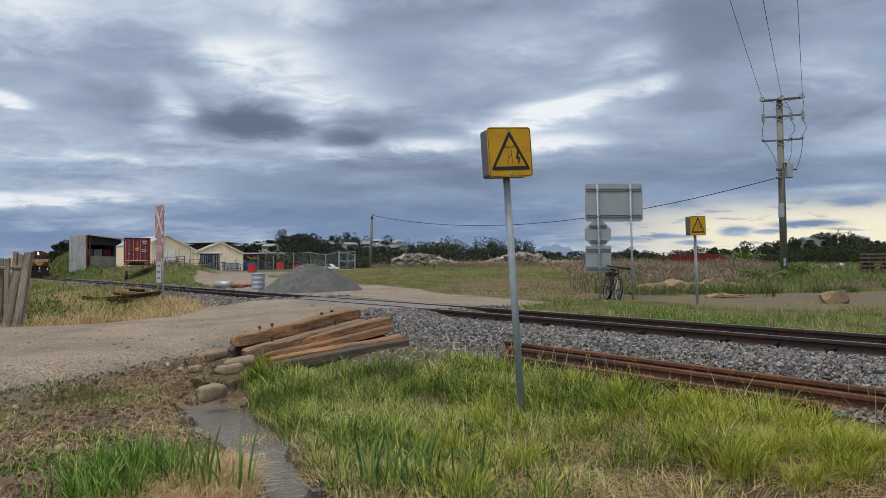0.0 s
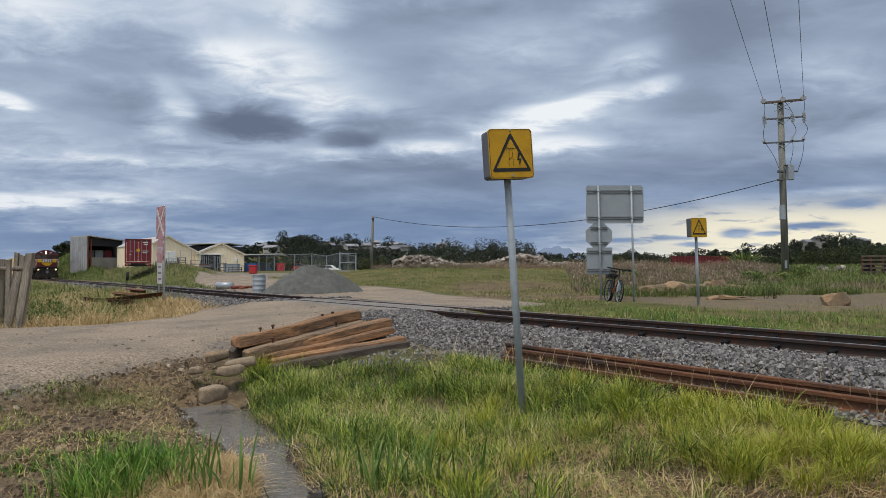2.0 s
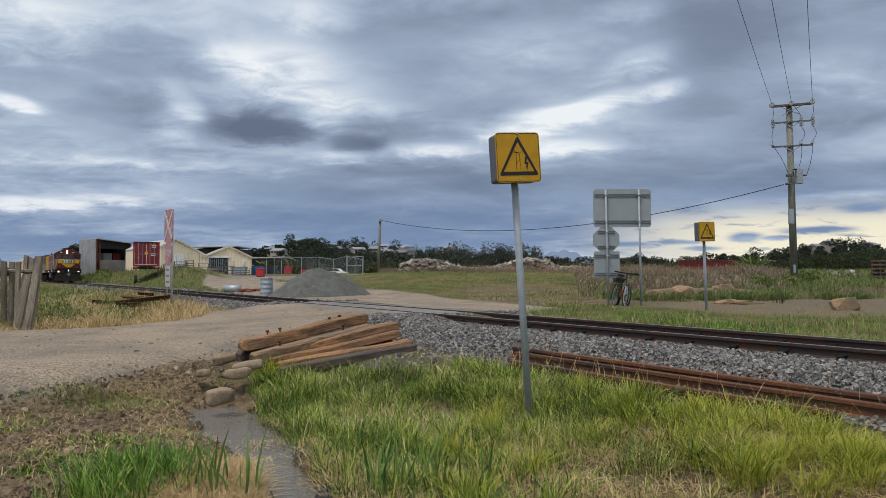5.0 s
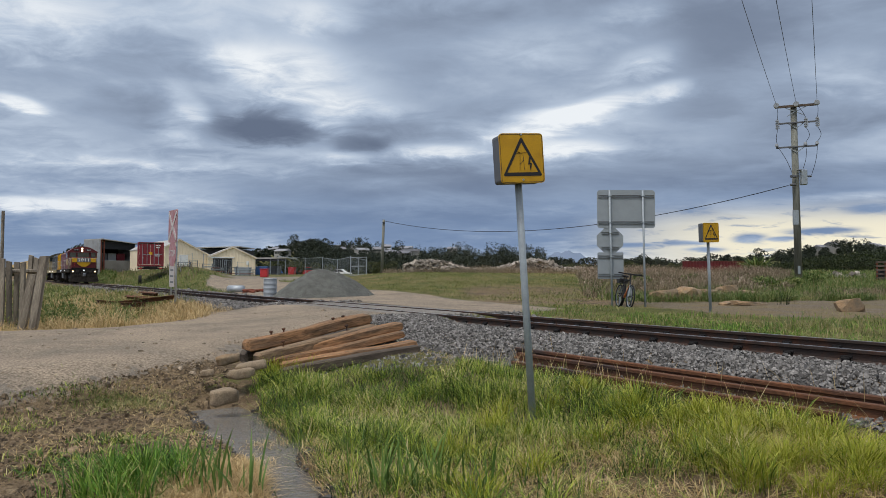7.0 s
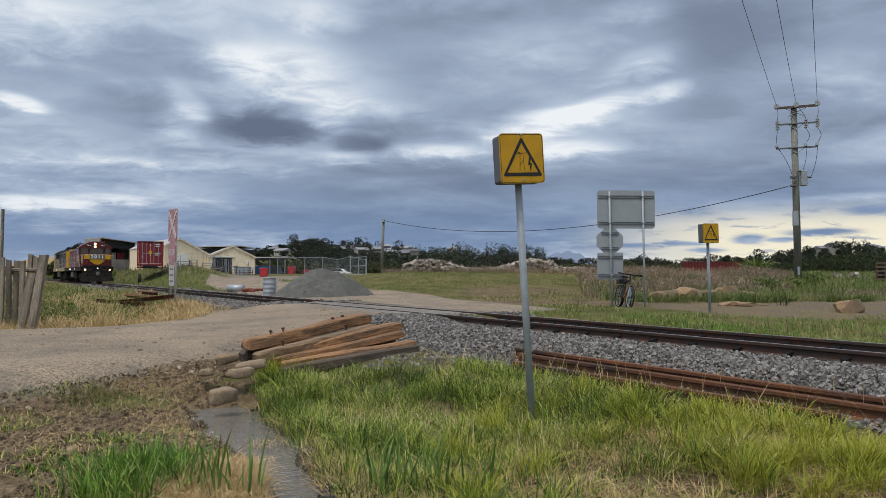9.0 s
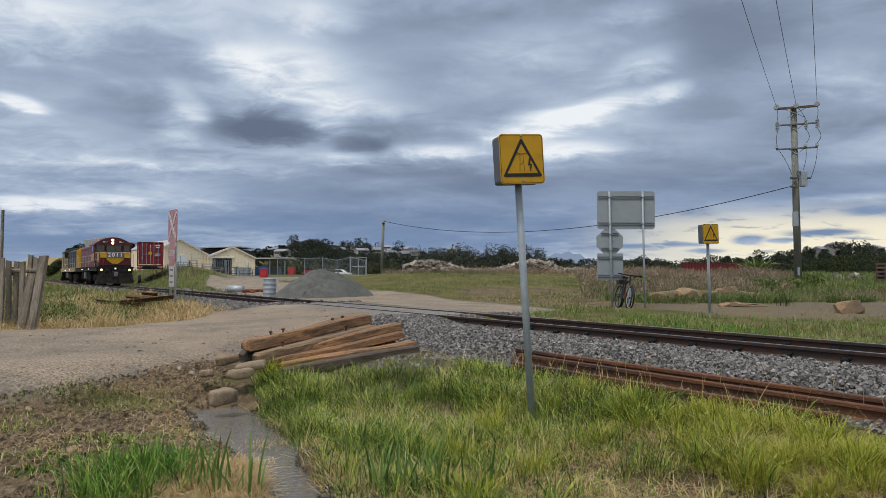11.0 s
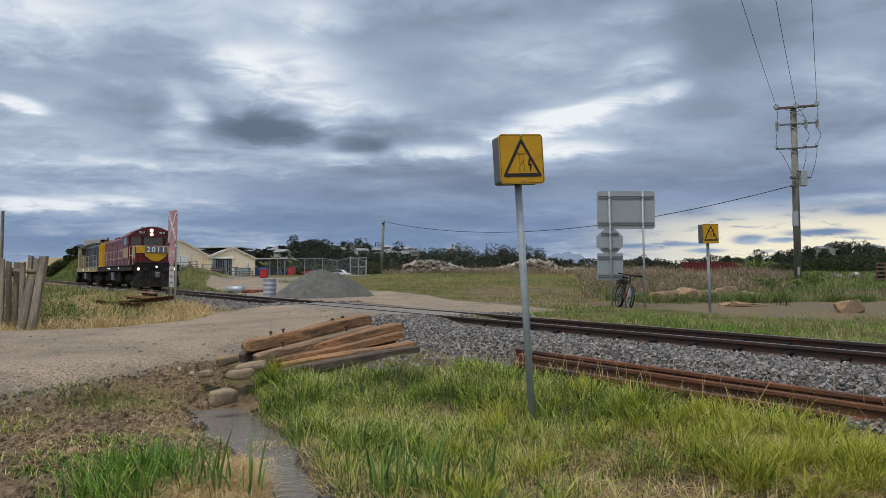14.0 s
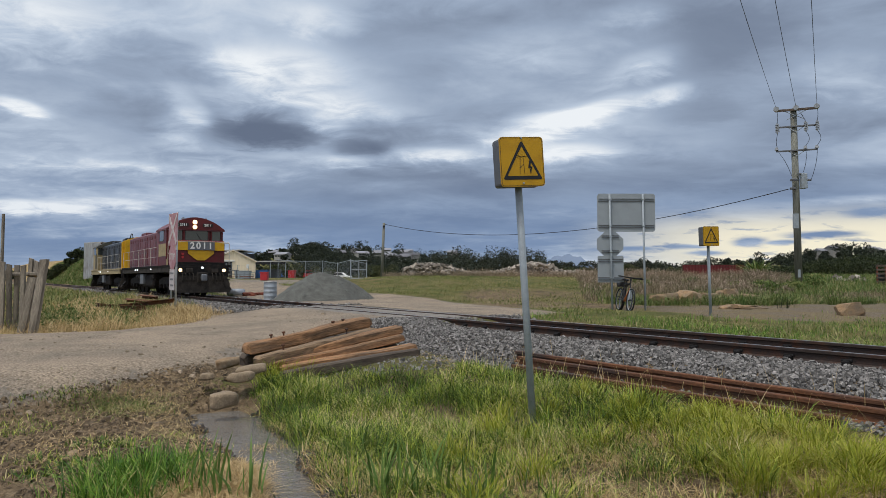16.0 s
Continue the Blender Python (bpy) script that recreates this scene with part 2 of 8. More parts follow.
# ---- materials ----
def mat(name, color, rough=0.7, metal=0.0, vary=0.25, size=6.0, bump=0.3, second=None, spots=0.5, fine=80.0, island=0.0, obj=0.0, spec=0.35, grain=None):
    """Paint, wood, stone or metal: a base colour with stains at one scale and grain at another, and a fine relief."""
    m = bpy.data.materials.new(name)
    m.use_nodes = True
    tree = m.node_tree
    n, link = tree.nodes.new, tree.links.new
    b = tree.nodes["Principled BSDF"]
    b.inputs["Roughness"].default_value, b.inputs["Metallic"].default_value = rough, metal
    b.inputs["Specular IOR Level"].default_value = spec
    co = n("ShaderNodeTexCoord")
    big, small = n("ShaderNodeTexNoise"), n("ShaderNodeTexNoise")
    for node, sc, de in ((big, size, 5), (small, fine, 4)):
        where = co.outputs["Object"]
        if grain:
            run = n("ShaderNodeMapping")
            run.inputs["Scale"].default_value = grain
            link(where, run.inputs["Vector"])
            where = run.outputs[0]
        link(where, node.inputs["Vector"])
        node.inputs["Scale"].default_value, node.inputs["Detail"].default_value = sc, de
        node.inputs["Roughness"].default_value = 0.6
    second = second or tuple(c * (1 - vary * 1.5) for c in color)
    mix = n("ShaderNodeMixRGB")
    mix.inputs[1].default_value, mix.inputs[2].default_value = (*color, 1), (*second, 1)
    edge = n("ShaderNodeMapRange")
    link(big.outputs[0], edge.inputs[0])
    edge.inputs[1].default_value, edge.inputs[2].default_value = spots - 0.12, spots + 0.16
    link(edge.outputs[0], mix.inputs[0])
    hsv = n("ShaderNodeHueSaturation")
    link(mix.outputs[0], hsv.inputs["Color"])
    val = n("ShaderNodeMapRange")
    link(small.outputs[0], val.inputs[0])
    val.inputs[1].default_value, val.inputs[2].default_value = 0.3, 0.7
    val.inputs[3].default_value, val.inputs[4].default_value = 1 - vary, 1 + vary
    last = val.outputs[0]
    for amount, kind in ((island, "ShaderNodeNewGeometry"), (obj, "ShaderNodeObjectInfo")):
        if amount:
            info = n(kind)
            rnd = n("ShaderNodeMapRange")
            link(info.outputs["Random Per Island" if kind.endswith("Geometry") else "Random"], rnd.inputs[0])
            rnd.inputs[3].default_value, rnd.inputs[4].default_value = 1 - amount, 1 + amount
            mul = n("ShaderNodeMath")
            mul.operation = "MULTIPLY"
            link(last, mul.inputs[0])
            link(rnd.outputs[0], mul.inputs[1])
            last = mul.outputs[0]
    link(last, hsv.inputs["Value"])
    link(hsv.outputs[0], b.inputs["Base Color"])
    if bump:
        bm_ = n("ShaderNodeBump")
        bm_.inputs["Strength"].default_value, bm_.inputs["Distance"].default_value = bump, 0.4 / fine
        link(small.outputs[0], bm_.inputs["Height"])
        link(bm_.outputs[0], b.inputs["Normal"])
    return m


def glow(name, color, power):
    m = mat(name, (0.8, 0.8, 0.75), 0.2, bump=0)
    b = m.node_tree.nodes["Principled BSDF"]
    b.inputs["Emission Color"].default_value, b.inputs["Emission Strength"].default_value = (*color, 1), power
    return m


M = {
    "galv": mat("galvanised", (0.30, 0.34, 0.37), 0.55, 0.1, 0.12, 9, 0.1, fine=120),
    "sheet_back": mat("aluminium_back", (0.285, 0.318, 0.34), 0.6, 0.15, 0.06, 3, 0.05),
    "yellow": mat("sign_yellow", (0.50, 0.275, 0.008), 0.5, 0, 0.08, 7, 0.05, (0.40, 0.21, 0.008), 0.6),
    "black": mat("black_paint", (0.018, 0.018, 0.02), 0.5, 0, 0.2, 6, 0.1),
    "sign_grey": mat("sign_box_grey", (0.125, 0.13, 0.14), 0.5, 0.3, 0.1, 5, 0.1),
    "rail_side": mat("rail_rust", (0.045, 0.033, 0.029), 0.8, 0.2, 0.25, 5, 0.4, (0.085, 0.036, 0.020), 0.58),
    "rail_head": mat("rail_head", (0.30, 0.29, 0.28), 0.32, 0.9, 0.12, 4, 0.05),
    "old_rail": mat("old_rail_rust", (0.155, 0.062, 0.026), 0.85, 0.0, 0.4, 3, 0.5, (0.048, 0.032, 0.027), 0.5, grain=(1, 0.25, 1)),
    "sleeper": mat("sleeper_wood", (0.265, 0.140, 0.066), 0.92, 0, 0.55, 7.0, 1.0, (0.105, 0.074, 0.050), 0.52, 60, obj=0.3, grain=(0.12, 1, 1)),
    "sleeper_grey": mat("weathered_sleeper", (0.240, 0.158, 0.092), 0.92, 0, 0.5, 7.0, 1.0, (0.120, 0.086, 0.058), 0.5, 60, grain=(0.12, 1, 1)),
    "sleeper_dark": mat("track_sleeper", (0.11, 0.085, 0.065), 0.9, 0, 0.35, 7, 0.8, fine=60, obj=0.25, grain=(0.12, 1, 1)),
    "pole_wood": mat("pole_wood", (0.195, 0.20, 0.172), 0.85, 0, 0.2, 4, 0.4, (0.125, 0.125, 0.105), 0.5, 40, grain=(1, 1, 0.1)),
    "fence_wood": mat("fence_wood", (0.27, 0.235, 0.185), 0.9, 0, 0.4, 9, 0.9, (0.085, 0.070, 0.055), 0.5, 70, grain=(1, 1, 0.12), obj=0.18),
    "stone": mat("ballast_stone", (0.205, 0.194, 0.182), 0.92, 0, 0.3, 14, 0.6, (0.100, 0.094, 0.088), 0.5, 90, island=0.7),
    "gravel_pile": mat("blue_metal", (0.118, 0.120, 0.108), 0.95, 0, 0.45, 3, 1.0, (0.078, 0.078, 0.070), 0.5, 40),
    "concrete": mat("concrete", (0.27, 0.205, 0.135), 0.9, 0, 0.3, 5, 0.8, (0.15, 0.115, 0.078), 0.55, 60, obj=0.15),
    "rock": mat("sandstone", (0.27, 0.175, 0.095), 0.92, 0, 0.3, 2.5, 0.8, (0.15, 0.12, 0.085), 0.5, 24, obj=0.15),
    "maroon": mat("maroon_paint", (0.115, 0.013, 0.016), 0.45, 0, 0.15, 3, 0.05, (0.065, 0.016, 0.016), 0.56),
    "maroon_fade": mat("faded_maroon", (0.170, 0.060, 0.072), 0.5, 0, 0.2, 2, 0.1, (0.105, 0.042, 0.050), 0.55),
    "loco_yellow": mat("loco_yellow", (0.58, 0.33, 0.012), 0.5, 0, 0.12, 3, 0.05, (0.40, 0.22, 0.02), 0.6),
    "cream": mat("cream_paint", (0.36, 0.285, 0.15), 0.6, 0, 0.15, 3, 0.05, (0.22, 0.17, 0.10), 0.55),
    "loco_grey": mat("loco_blue_grey", (0.034, 0.041, 0.050), 0.4, 0.0, 0.25, 3, 0.1, (0.018, 0.019, 0.022), 0.52),
    "loco_olive": mat("dark_olive", (0.075, 0.070, 0.050), 0.6, 0, 0.2, 3, 0.1),
    "underframe": mat("dirty_black", (0.012, 0.011, 0.011), 0.8, 0.0, 0.35, 5, 0.3, (0.034, 0.027, 0.022), 0.60, spec=0.15),
    "grime": mat("brake_dust", (0.050, 0.043, 0.037), 0.85, 0.0, 0.4, 4, 0.4, (0.022, 0.020, 0.018), 0.5, spec=0.15),
    "plate_grey": mat("number_grey", (0.13, 0.14, 0.155), 0.5, 0, 0.1, 6, 0.05),
    "faded_white": mat("faded_white", (0.50, 0.47, 0.47), 0.6, 0, 0.1, 6, 0.05, (0.42, 0.36, 0.36), 0.55),
    "loco_rail": mat("grimy_white_rail", (0.52, 0.49, 0.43), 0.6, 0, 0.2, 6, 0.05),
    "white": mat("white_paint", (0.78, 0.78, 0.76), 0.5, 0, 0.05, 5, 0.05),
    "red": mat("red_paint", (0.42, 0.03, 0.035), 0.5, 0, 0.1, 4, 0.05),
    "sign_red": mat("faded_sign_red", (0.35, 0.155, 0.175), 0.6, 0, 0.1, 5, 0.05, (0.42, 0.27, 0.29), 0.5),
    "glass": mat("dark_glass", (0.035, 0.043, 0.043), 0.06, 0, 0.1, 3, 0, spec=1.0),
    "head_lamp": glow("head_lamp", (1.0, 0.74, 0.40), 4.0),
    "ditch_lamp": glow("ditch_lamp", (1.0, 0.66, 0.30), 3.0),
    "marker_lamp": glow("marker_lamp", (0.9, 0.95, 1.0), 3.0),
    "shed_cream": mat("cream_cladding", (0.80, 0.68, 0.495), 0.6, 0, 0.06, 0.6, 0.1, (0.70, 0.59, 0.43), 0.62),
    "shed_roof": mat("shed_roof", (0.46, 0.44, 0.41), 0.55, 0.1, 0.1, 0.7, 0.1),
    "corrugated": mat("weathered_zinc", (0.36, 0.37, 0.38), 0.55, 0.4, 0.12, 0.9, 0.1, (0.28, 0.27, 0.26), 0.55),
    # near-black colour standing in for shade inside sheds and under roofs
    "shade_in": mat("shed_shade", (0.030, 0.030, 0.032), 0.9, 0, 0.2, 1, 0.1),
    "wall_block": mat("block_wall", (0.33, 0.30, 0.25), 0.9, 0, 0.12, 0.8, 0.3, (0.26, 0.23, 0.19), 0.55),
    "rust_red": mat("rusty_red_steel", (0.20, 0.06, 0.035), 0.8, 0.1, 0.25, 2, 0.3),
    "container": mat("container_red", (0.21, 0.020, 0.030), 0.55, 0, 0.15, 1.5, 0.1, (0.15, 0.025, 0.028), 0.6),
    "pale_post": mat("pale_galvanised", (0.50, 0.52, 0.53), 0.5, 0.2, 0.1, 9, 0.1, fine=120),
    # orange emission that imitates the halo round the headlights
    "lamp_halo": glow("lamp_halo", (1.0, 0.50, 0.15), 0.9),
    "rubber": mat("rubber", (0.018, 0.018, 0.018), 0.8, 0, 0.2, 8, 0.2),
    "drum": mat("drum_zinc", (0.42, 0.45, 0.48), 0.5, 0.5, 0.1, 3, 0.1),
    "porcelain": mat("porcelain", (0.30, 0.32, 0.34), 0.3, 0, 0.1, 9, 0),
    "blue": mat("blue_paint", (0.05, 0.12, 0.30), 0.5, 0, 0.1, 4, 0.05),
    "orange": mat("orange_paint", (0.55, 0.16, 0.03), 0.4, 0, 0.08, 6, 0.05),
    "bark": mat("bark", (0.13, 0.10, 0.08), 0.95, 0, 0.3, 4, 0.8, fine=20),
    "house_wall": mat("house_wall", (0.32, 0.31, 0.29), 0.8, 0, 0.1, 0.2, 0, obj=0.35),
    "house_roof": mat("house_roof", (0.20, 0.20, 0.215), 0.7, 0, 0.1, 0.2, 0, obj=0.5),
}


# ---- building helpers ----
def mesh_from(bm, name, material, smooth=False):
    me = bpy.data.meshes.new(name)
    bm.to_mesh(me)
    bm.free()
    me.materials.append(M[material] if isinstance(material, str) else material)
    if smooth:
        for p in me.polygons:
            p.use_smooth = True
    return me


def part(name, bm, material, parent, label="", smooth=False, m=None):
    ob = new(name, mesh_from(bm, name, material, smooth))
    ob.parent = parent
    if m is not None:
        ob.matrix_basis = m
    if label:
        tagged(ob, label)
    return ob


def thing(name, m, label, category, group="", kind=""):
    ob = new(name)
    ob.matrix_basis = m
    return tagged(ob, label, category, group, kind)


def raw(name, verts, faces, material, smooth=False):
    me = bpy.data.meshes.new(name)
    me.from_pydata([tuple(v) for v in verts], [], faces)
    me.materials.append(M[material] if isinstance(material, str) else material)
    if smooth:
        for p in me.polygons:
            p.use_smooth = True
    return me


def box(x, y, z, sx, sy, sz, bevel=0.0, bm=None, m=None):
    """A box by its centre and size, with worn edges."""
    bm = bm or bmesh.new()
    made = bmesh.ops.create_cube(bm, size=1.0, matrix=Matrix.Translation((x, y, z)) @ (m or Matrix()) @ Matrix.Diagonal((sx, sy, sz, 1)))
    if bevel:
        edges = {e for v in made["verts"] for e in v.link_edges}
        bmesh.ops.bevel(bm, geom=list(edges), offset=bevel, segments=1, profile=0.5, affect="EDGES")
    return bm


def tube(a, b, r0, r1=None, n=10, bm=None):
    """A round bar from a to b."""
    bm = bm or bmesh.new()
    a, b = Vector(a), Vector(b)
    turn = (b - a).to_track_quat("Z", "Y").to_matrix().to_4x4()
    bmesh.ops.create_cone(bm, cap_ends=True, segments=n, radius1=r0, radius2=r0 if r1 is None else r1, depth=(b - a).length,
                          matrix=Matrix.Translation((a + b) / 2) @ turn)
    return bm


def bent(points, r, n=8, bm=None):
    bm = bm or bmesh.new()
    for a, b in zip(points, points[1:]):
        tube(a, b, r, r, n, bm)
    return bm


def prism(outline, depth, bm=None, axis="Y", m=None):
    """A plate or bar from an outline, drawn in x and z, drawn out along y by depth (centred)."""
    bm = bm or bmesh.new()
    lo = [bm.verts.new((p[0], -depth / 2, p[1])) for p in outline]
    hi = [bm.verts.new((p[0], depth / 2, p[1])) for p in outline]
    k = len(outline)
    bm.faces.new(lo)
    bm.faces.new(hi[::-1])
    for i in range(k):
        bm.faces.new((lo[i], hi[i], hi[(i + 1) % k], lo[(i + 1) % k]))
    turn = {"Y": Matrix(), "X": Matrix.Rotation(radians(90), 4, "Z"), "Z": Matrix.Rotation(radians(90), 4, "X")}[axis]
    bmesh.ops.transform(bm, matrix=(m or Matrix()) @ turn, verts=lo + hi)
    bmesh.ops.recalc_face_normals(bm, faces=bm.faces)
    return bm


def round_rect(w, h, r, steps=4):
    pts = []
    for cx, cz, a0 in ((w / 2 - r, h / 2 - r, 0), (-w / 2 + r, h / 2 - r, 90), (-w / 2 + r, -h / 2 + r, 180), (w / 2 - r, -h / 2 + r, 270)):
        for i in range(steps + 1):
            a = radians(a0 + 90 * i / steps)
            pts.append((cx + r * math.cos(a), cz + r * math.sin(a)))
    return pts


def lump(size, seed, rough=0.25, detail=2, squash=(1, 1, 1)):
    """A rough stone."""
    bm = bmesh.new()
    bmesh.ops.create_icosphere(bm, subdivisions=detail, radius=1.0)
    off = Vector((seed * 3.7, seed * 1.3, seed * 7.1))
    for v in bm.verts:
        k = 1 + rough * noise.noise(v.co * 1.2 + off) * 1.6 + rough * 0.5 * noise.noise(v.co * 3.1 + off)
        c = v.co * k
        c = Vector([max(-0.78, min(0.78, q)) for q in c])
        v.co = Vector((c.x * squash[0], c.y * squash[1], c.z * squash[2])) * size
    return bm


def words(text, size, material, m, parent=None, name="lettering", label="", depth=0.004):
    """Raised lettering from the built-in font, turned into a mesh; it faces -y and stands along x."""
    cu = bpy.data.curves.new(name, "FONT")
    cu.body, cu.size, cu.extrude, cu.align_x, cu.align_y = text, size, depth, "CENTER", "CENTER"
    cu.offset = size * 0.026
    ob = bpy.data.objects.new(name, cu)
    scene.collection.objects.link(ob)
    me = bpy.data.meshes.new_from_object(ob)
    bpy.data.objects.remove(ob)
    me.materials.clear()
    me.materials.append(M[material])
    out = new(name, me)
    out.parent = parent
    out.matrix_basis = m @ Matrix.Rotation(radians(90), 4, "X")
    if label:
        tagged(out, label)
    return out


# ---- ground, road, ballast ----
def ground_material():
    m = bpy.data.materials.new("ground")
    m.use_nodes = True
    tree = m.node_tree
    n, link = tree.nodes.new, tree.links.new
    b = tree.nodes["Principled BSDF"]
    b.inputs["Roughness"].default_value, b.inputs["Specular IOR Level"].default_value = 0.95, 0.15
    geo = n("ShaderNodeNewGeometry")
    att = n("ShaderNodeAttribute")
    att.attribute_name = "cover"
    sep = n("ShaderNodeSeparateColor")
    link(att.outputs["Color"], sep.inputs[0])

    def noisy(scale, detail=5):
        t = n("ShaderNodeTexNoise")
        link(geo.outputs["Position"], t.inputs["Vector"])
        t.inputs["Scale"].default_value, t.inputs["Detail"].default_value, t.inputs["Roughness"].default_value = scale, detail, 0.62
        return t.outputs[0]

    def two(f, a, b_, lo=0.40, hi=0.60):
        r = n("ShaderNodeMapRange")
        link(f, r.inputs[0])
        r.inputs[1].default_value, r.inputs[2].default_value = lo, hi
        x = n("ShaderNodeMixRGB")
        link(r.outputs[0], x.inputs[0])
        for i, c in ((1, a), (2, b_)):
            if isinstance(c, tuple):
                x.inputs[i].default_value = (*c, 1)
            else:
                link(c, x.inputs[i])
        return x.outputs[0]

    n1, n2, n3, n4 = noisy(0.16), noisy(1.1), noisy(9), noisy(70, 3)
    grass = two(n2, two(n1, (0.105, 0.112, 0.030), (0.170, 0.135, 0.060)), (0.080, 0.085, 0.026))
    dry = two(n2, (0.36, 0.26, 0.125), (0.24, 0.175, 0.085))
    dirt = two(n3, two(n2, (0.185, 0.132, 0.076), (0.098, 0.070, 0.043)), (0.26, 0.198, 0.125), 0.5, 0.72)
    gravel = two(n3, (0.25, 0.213, 0.168), (0.180, 0.155, 0.125))

    def add(v, f, k):
        a = n("ShaderNodeMath")
        a.operation = "MULTIPLY_ADD"
        link(f, a.inputs[0])
        a.inputs[1].default_value = k
        link(v, a.inputs[2])
        return a.outputs[0]

    c = two(add(add(sep.outputs[1], n2, 0.5), n3, 0.35), grass, dry, 0.75, 1.05)
    c = two(add(add(sep.outputs[0], n2, 0.5), n3, 0.35), c, dirt, 0.78, 1.02)
    c = two(add(add(sep.outputs[2], n2, 0.4), n3, 0.35), c, gravel, 0.75, 1.0)
    h = n("ShaderNodeHueSaturation")
    link(c, h.inputs["Color"])
    r = n("ShaderNodeMapRange")
    link(n4, r.inputs[0])
    r.inputs[1].default_value, r.inputs[2].default_value, r.inputs[3].default_value, r.inputs[4].default_value = 0.3, 0.7, 0.6, 1.4
    link(r.outputs[0], h.inputs["Value"])
    link(h.outputs[0], b.inputs["Base Color"])
    bump = n("ShaderNodeBump")
    bump.inputs["Strength"].default_value, bump.inputs["Distance"].default_value = 0.8, 0.03
    both = n("ShaderNodeMath")
    link(n3, both.inputs[0])
    link(n4, both.inputs[1])
    link(both.outputs[0], bump.inputs["Height"])
    link(bump.outputs[0], b.inputs["Normal"])
    return m


def cover(x, y):
    """What covers the ground: bare earth, dry grass, gravel (the rest is green)."""
    u = x * ALONG.x + y * ALONG.y
    s = x * ACROSS.x + y * ACROSS.y - TRACK_OFF
    far = np.hypot(x, y)
    r = inside(x, y, ROAD)
    left = step(-0.9, -1.7, x + 0.28 * (y - 5.5))
    earth = left * step(9.5, 8.0, y) * (s < 0) * 0.95 + step(0.8, 0.3, stream_gap(x, y)) * 0.9
    earth = np.maximum(earth, step(1.2, 0.2, -r) * 0.8 * (s < 0) * step(13, 11, y))
    lush = (s < -3.0) * step(-0.1, 0.3, x + 0.62 + 0.42 * (y - 4.0)) * step(10, 9, y) * step(2.0, 3.0, y)
    earth = np.maximum(earth, lush * 0.95)
    # worn verge and track on the far side
    worn = step(0.0, 0.8, y - 16.6 + 0.4 * wavy(x, y, 1.2)) * step(0.0, 0.8, 25.2 + 3.0 * step(11, 14, x) - y) * step(5, 7, x) * (s > 3)
    earth = np.maximum(earth, worn * 0.55)
    bare = step(2.0, 5.0, s) * step(-1, 2, x) * step(19, 24, y) * step(40, 32, y) * step(12, 6, x)
    earth = np.maximum(earth, 0.62 * bare)
    dry = step(38, 50, far) * step(2, 6, x) * step(0.50, 0.42, x / np.maximum(y, 1.0)) * 0.7 + step(11, 13, y) * step(-3, -6, x) * (s < 0) * step(1.5, 0.5, -r) * 0.9
    dry = np.maximum(dry, (s < 0) * step(14, 16, y) * step(-10, -11.5, x) * step(22, 18, y) * 0.75)
    dry = np.maximum(dry, step(150, 175, far) * step(2, -2, x + 0.44 * y) * 1.0)
    bed = step(2.6, 2.1, np.abs(s)) * (1 - step(11.5, 12.6, u) * step(22.0, 20.8, u))
    earth = np.maximum(earth, bed)
    stones = step(3.7, 2.9, -s) * (s < 0) * step(2.0, 2.6, np.abs(s)) * step(14, 17, u) + step(-0.3, 0.3, r)
    stones = np.maximum(stones, worn * 0.45)
    yard = step(-6, -9, x) * step(34, 40, y) * step(70, 62, y) * step(6, 12, s)
    stones = np.maximum(stones, yard * 0.9)
    return earth, dry, np.clip(stones, 0, 1)


def build_ground():
    rings = [0.4]
    while rings[-1] < 4200:
        rings.append(rings[-1] * 1.0 + max(0.09, rings[-1] * 0.024))
    rings = np.array(rings)
    turns = np.radians(np.concatenate([np.arange(-46, 46, 0.45), np.arange(46, 314, 6.0)]))
    rr, aa = np.meshgrid(rings, turns, indexing="ij")
    x, y = rr * np.sin(aa), rr * np.cos(aa)
    z = height(x, y)
    z = z + 0.015 * wavy(x, y, 0.13, 5.0) * (rr < 30)
    nr, na = rr.shape
    verts = np.stack([x, y, z], -1).reshape(-1, 3)
    verts = np.vstack([verts, [[0, 0, land(0, 0)]]])
    i, j = np.meshgrid(np.arange(nr - 1), np.arange(na), indexing="ij")
    a = i * na + j
    b = i * na + (j + 1) % na
    faces = np.stack([a, a + na, b + na, b], -1).reshape(-1, 4)[:, ::-1].tolist()
    faces += [(nr * na, (k + 1) % na, k) for k in range(na)]
    me = raw("ground", verts, faces, ground_material(), True)
    col = me.color_attributes.new("cover", "FLOAT_COLOR", "POINT")
    e, d, g = cover(verts[:, 0], verts[:, 1])
    col.data.foreach_set("color", np.stack([e, d, g, np.ones_like(e)], -1).ravel())
    tagged(new("ground", me), "rough grass, bare earth and gravel beside a railway", "ground", kind="structure")


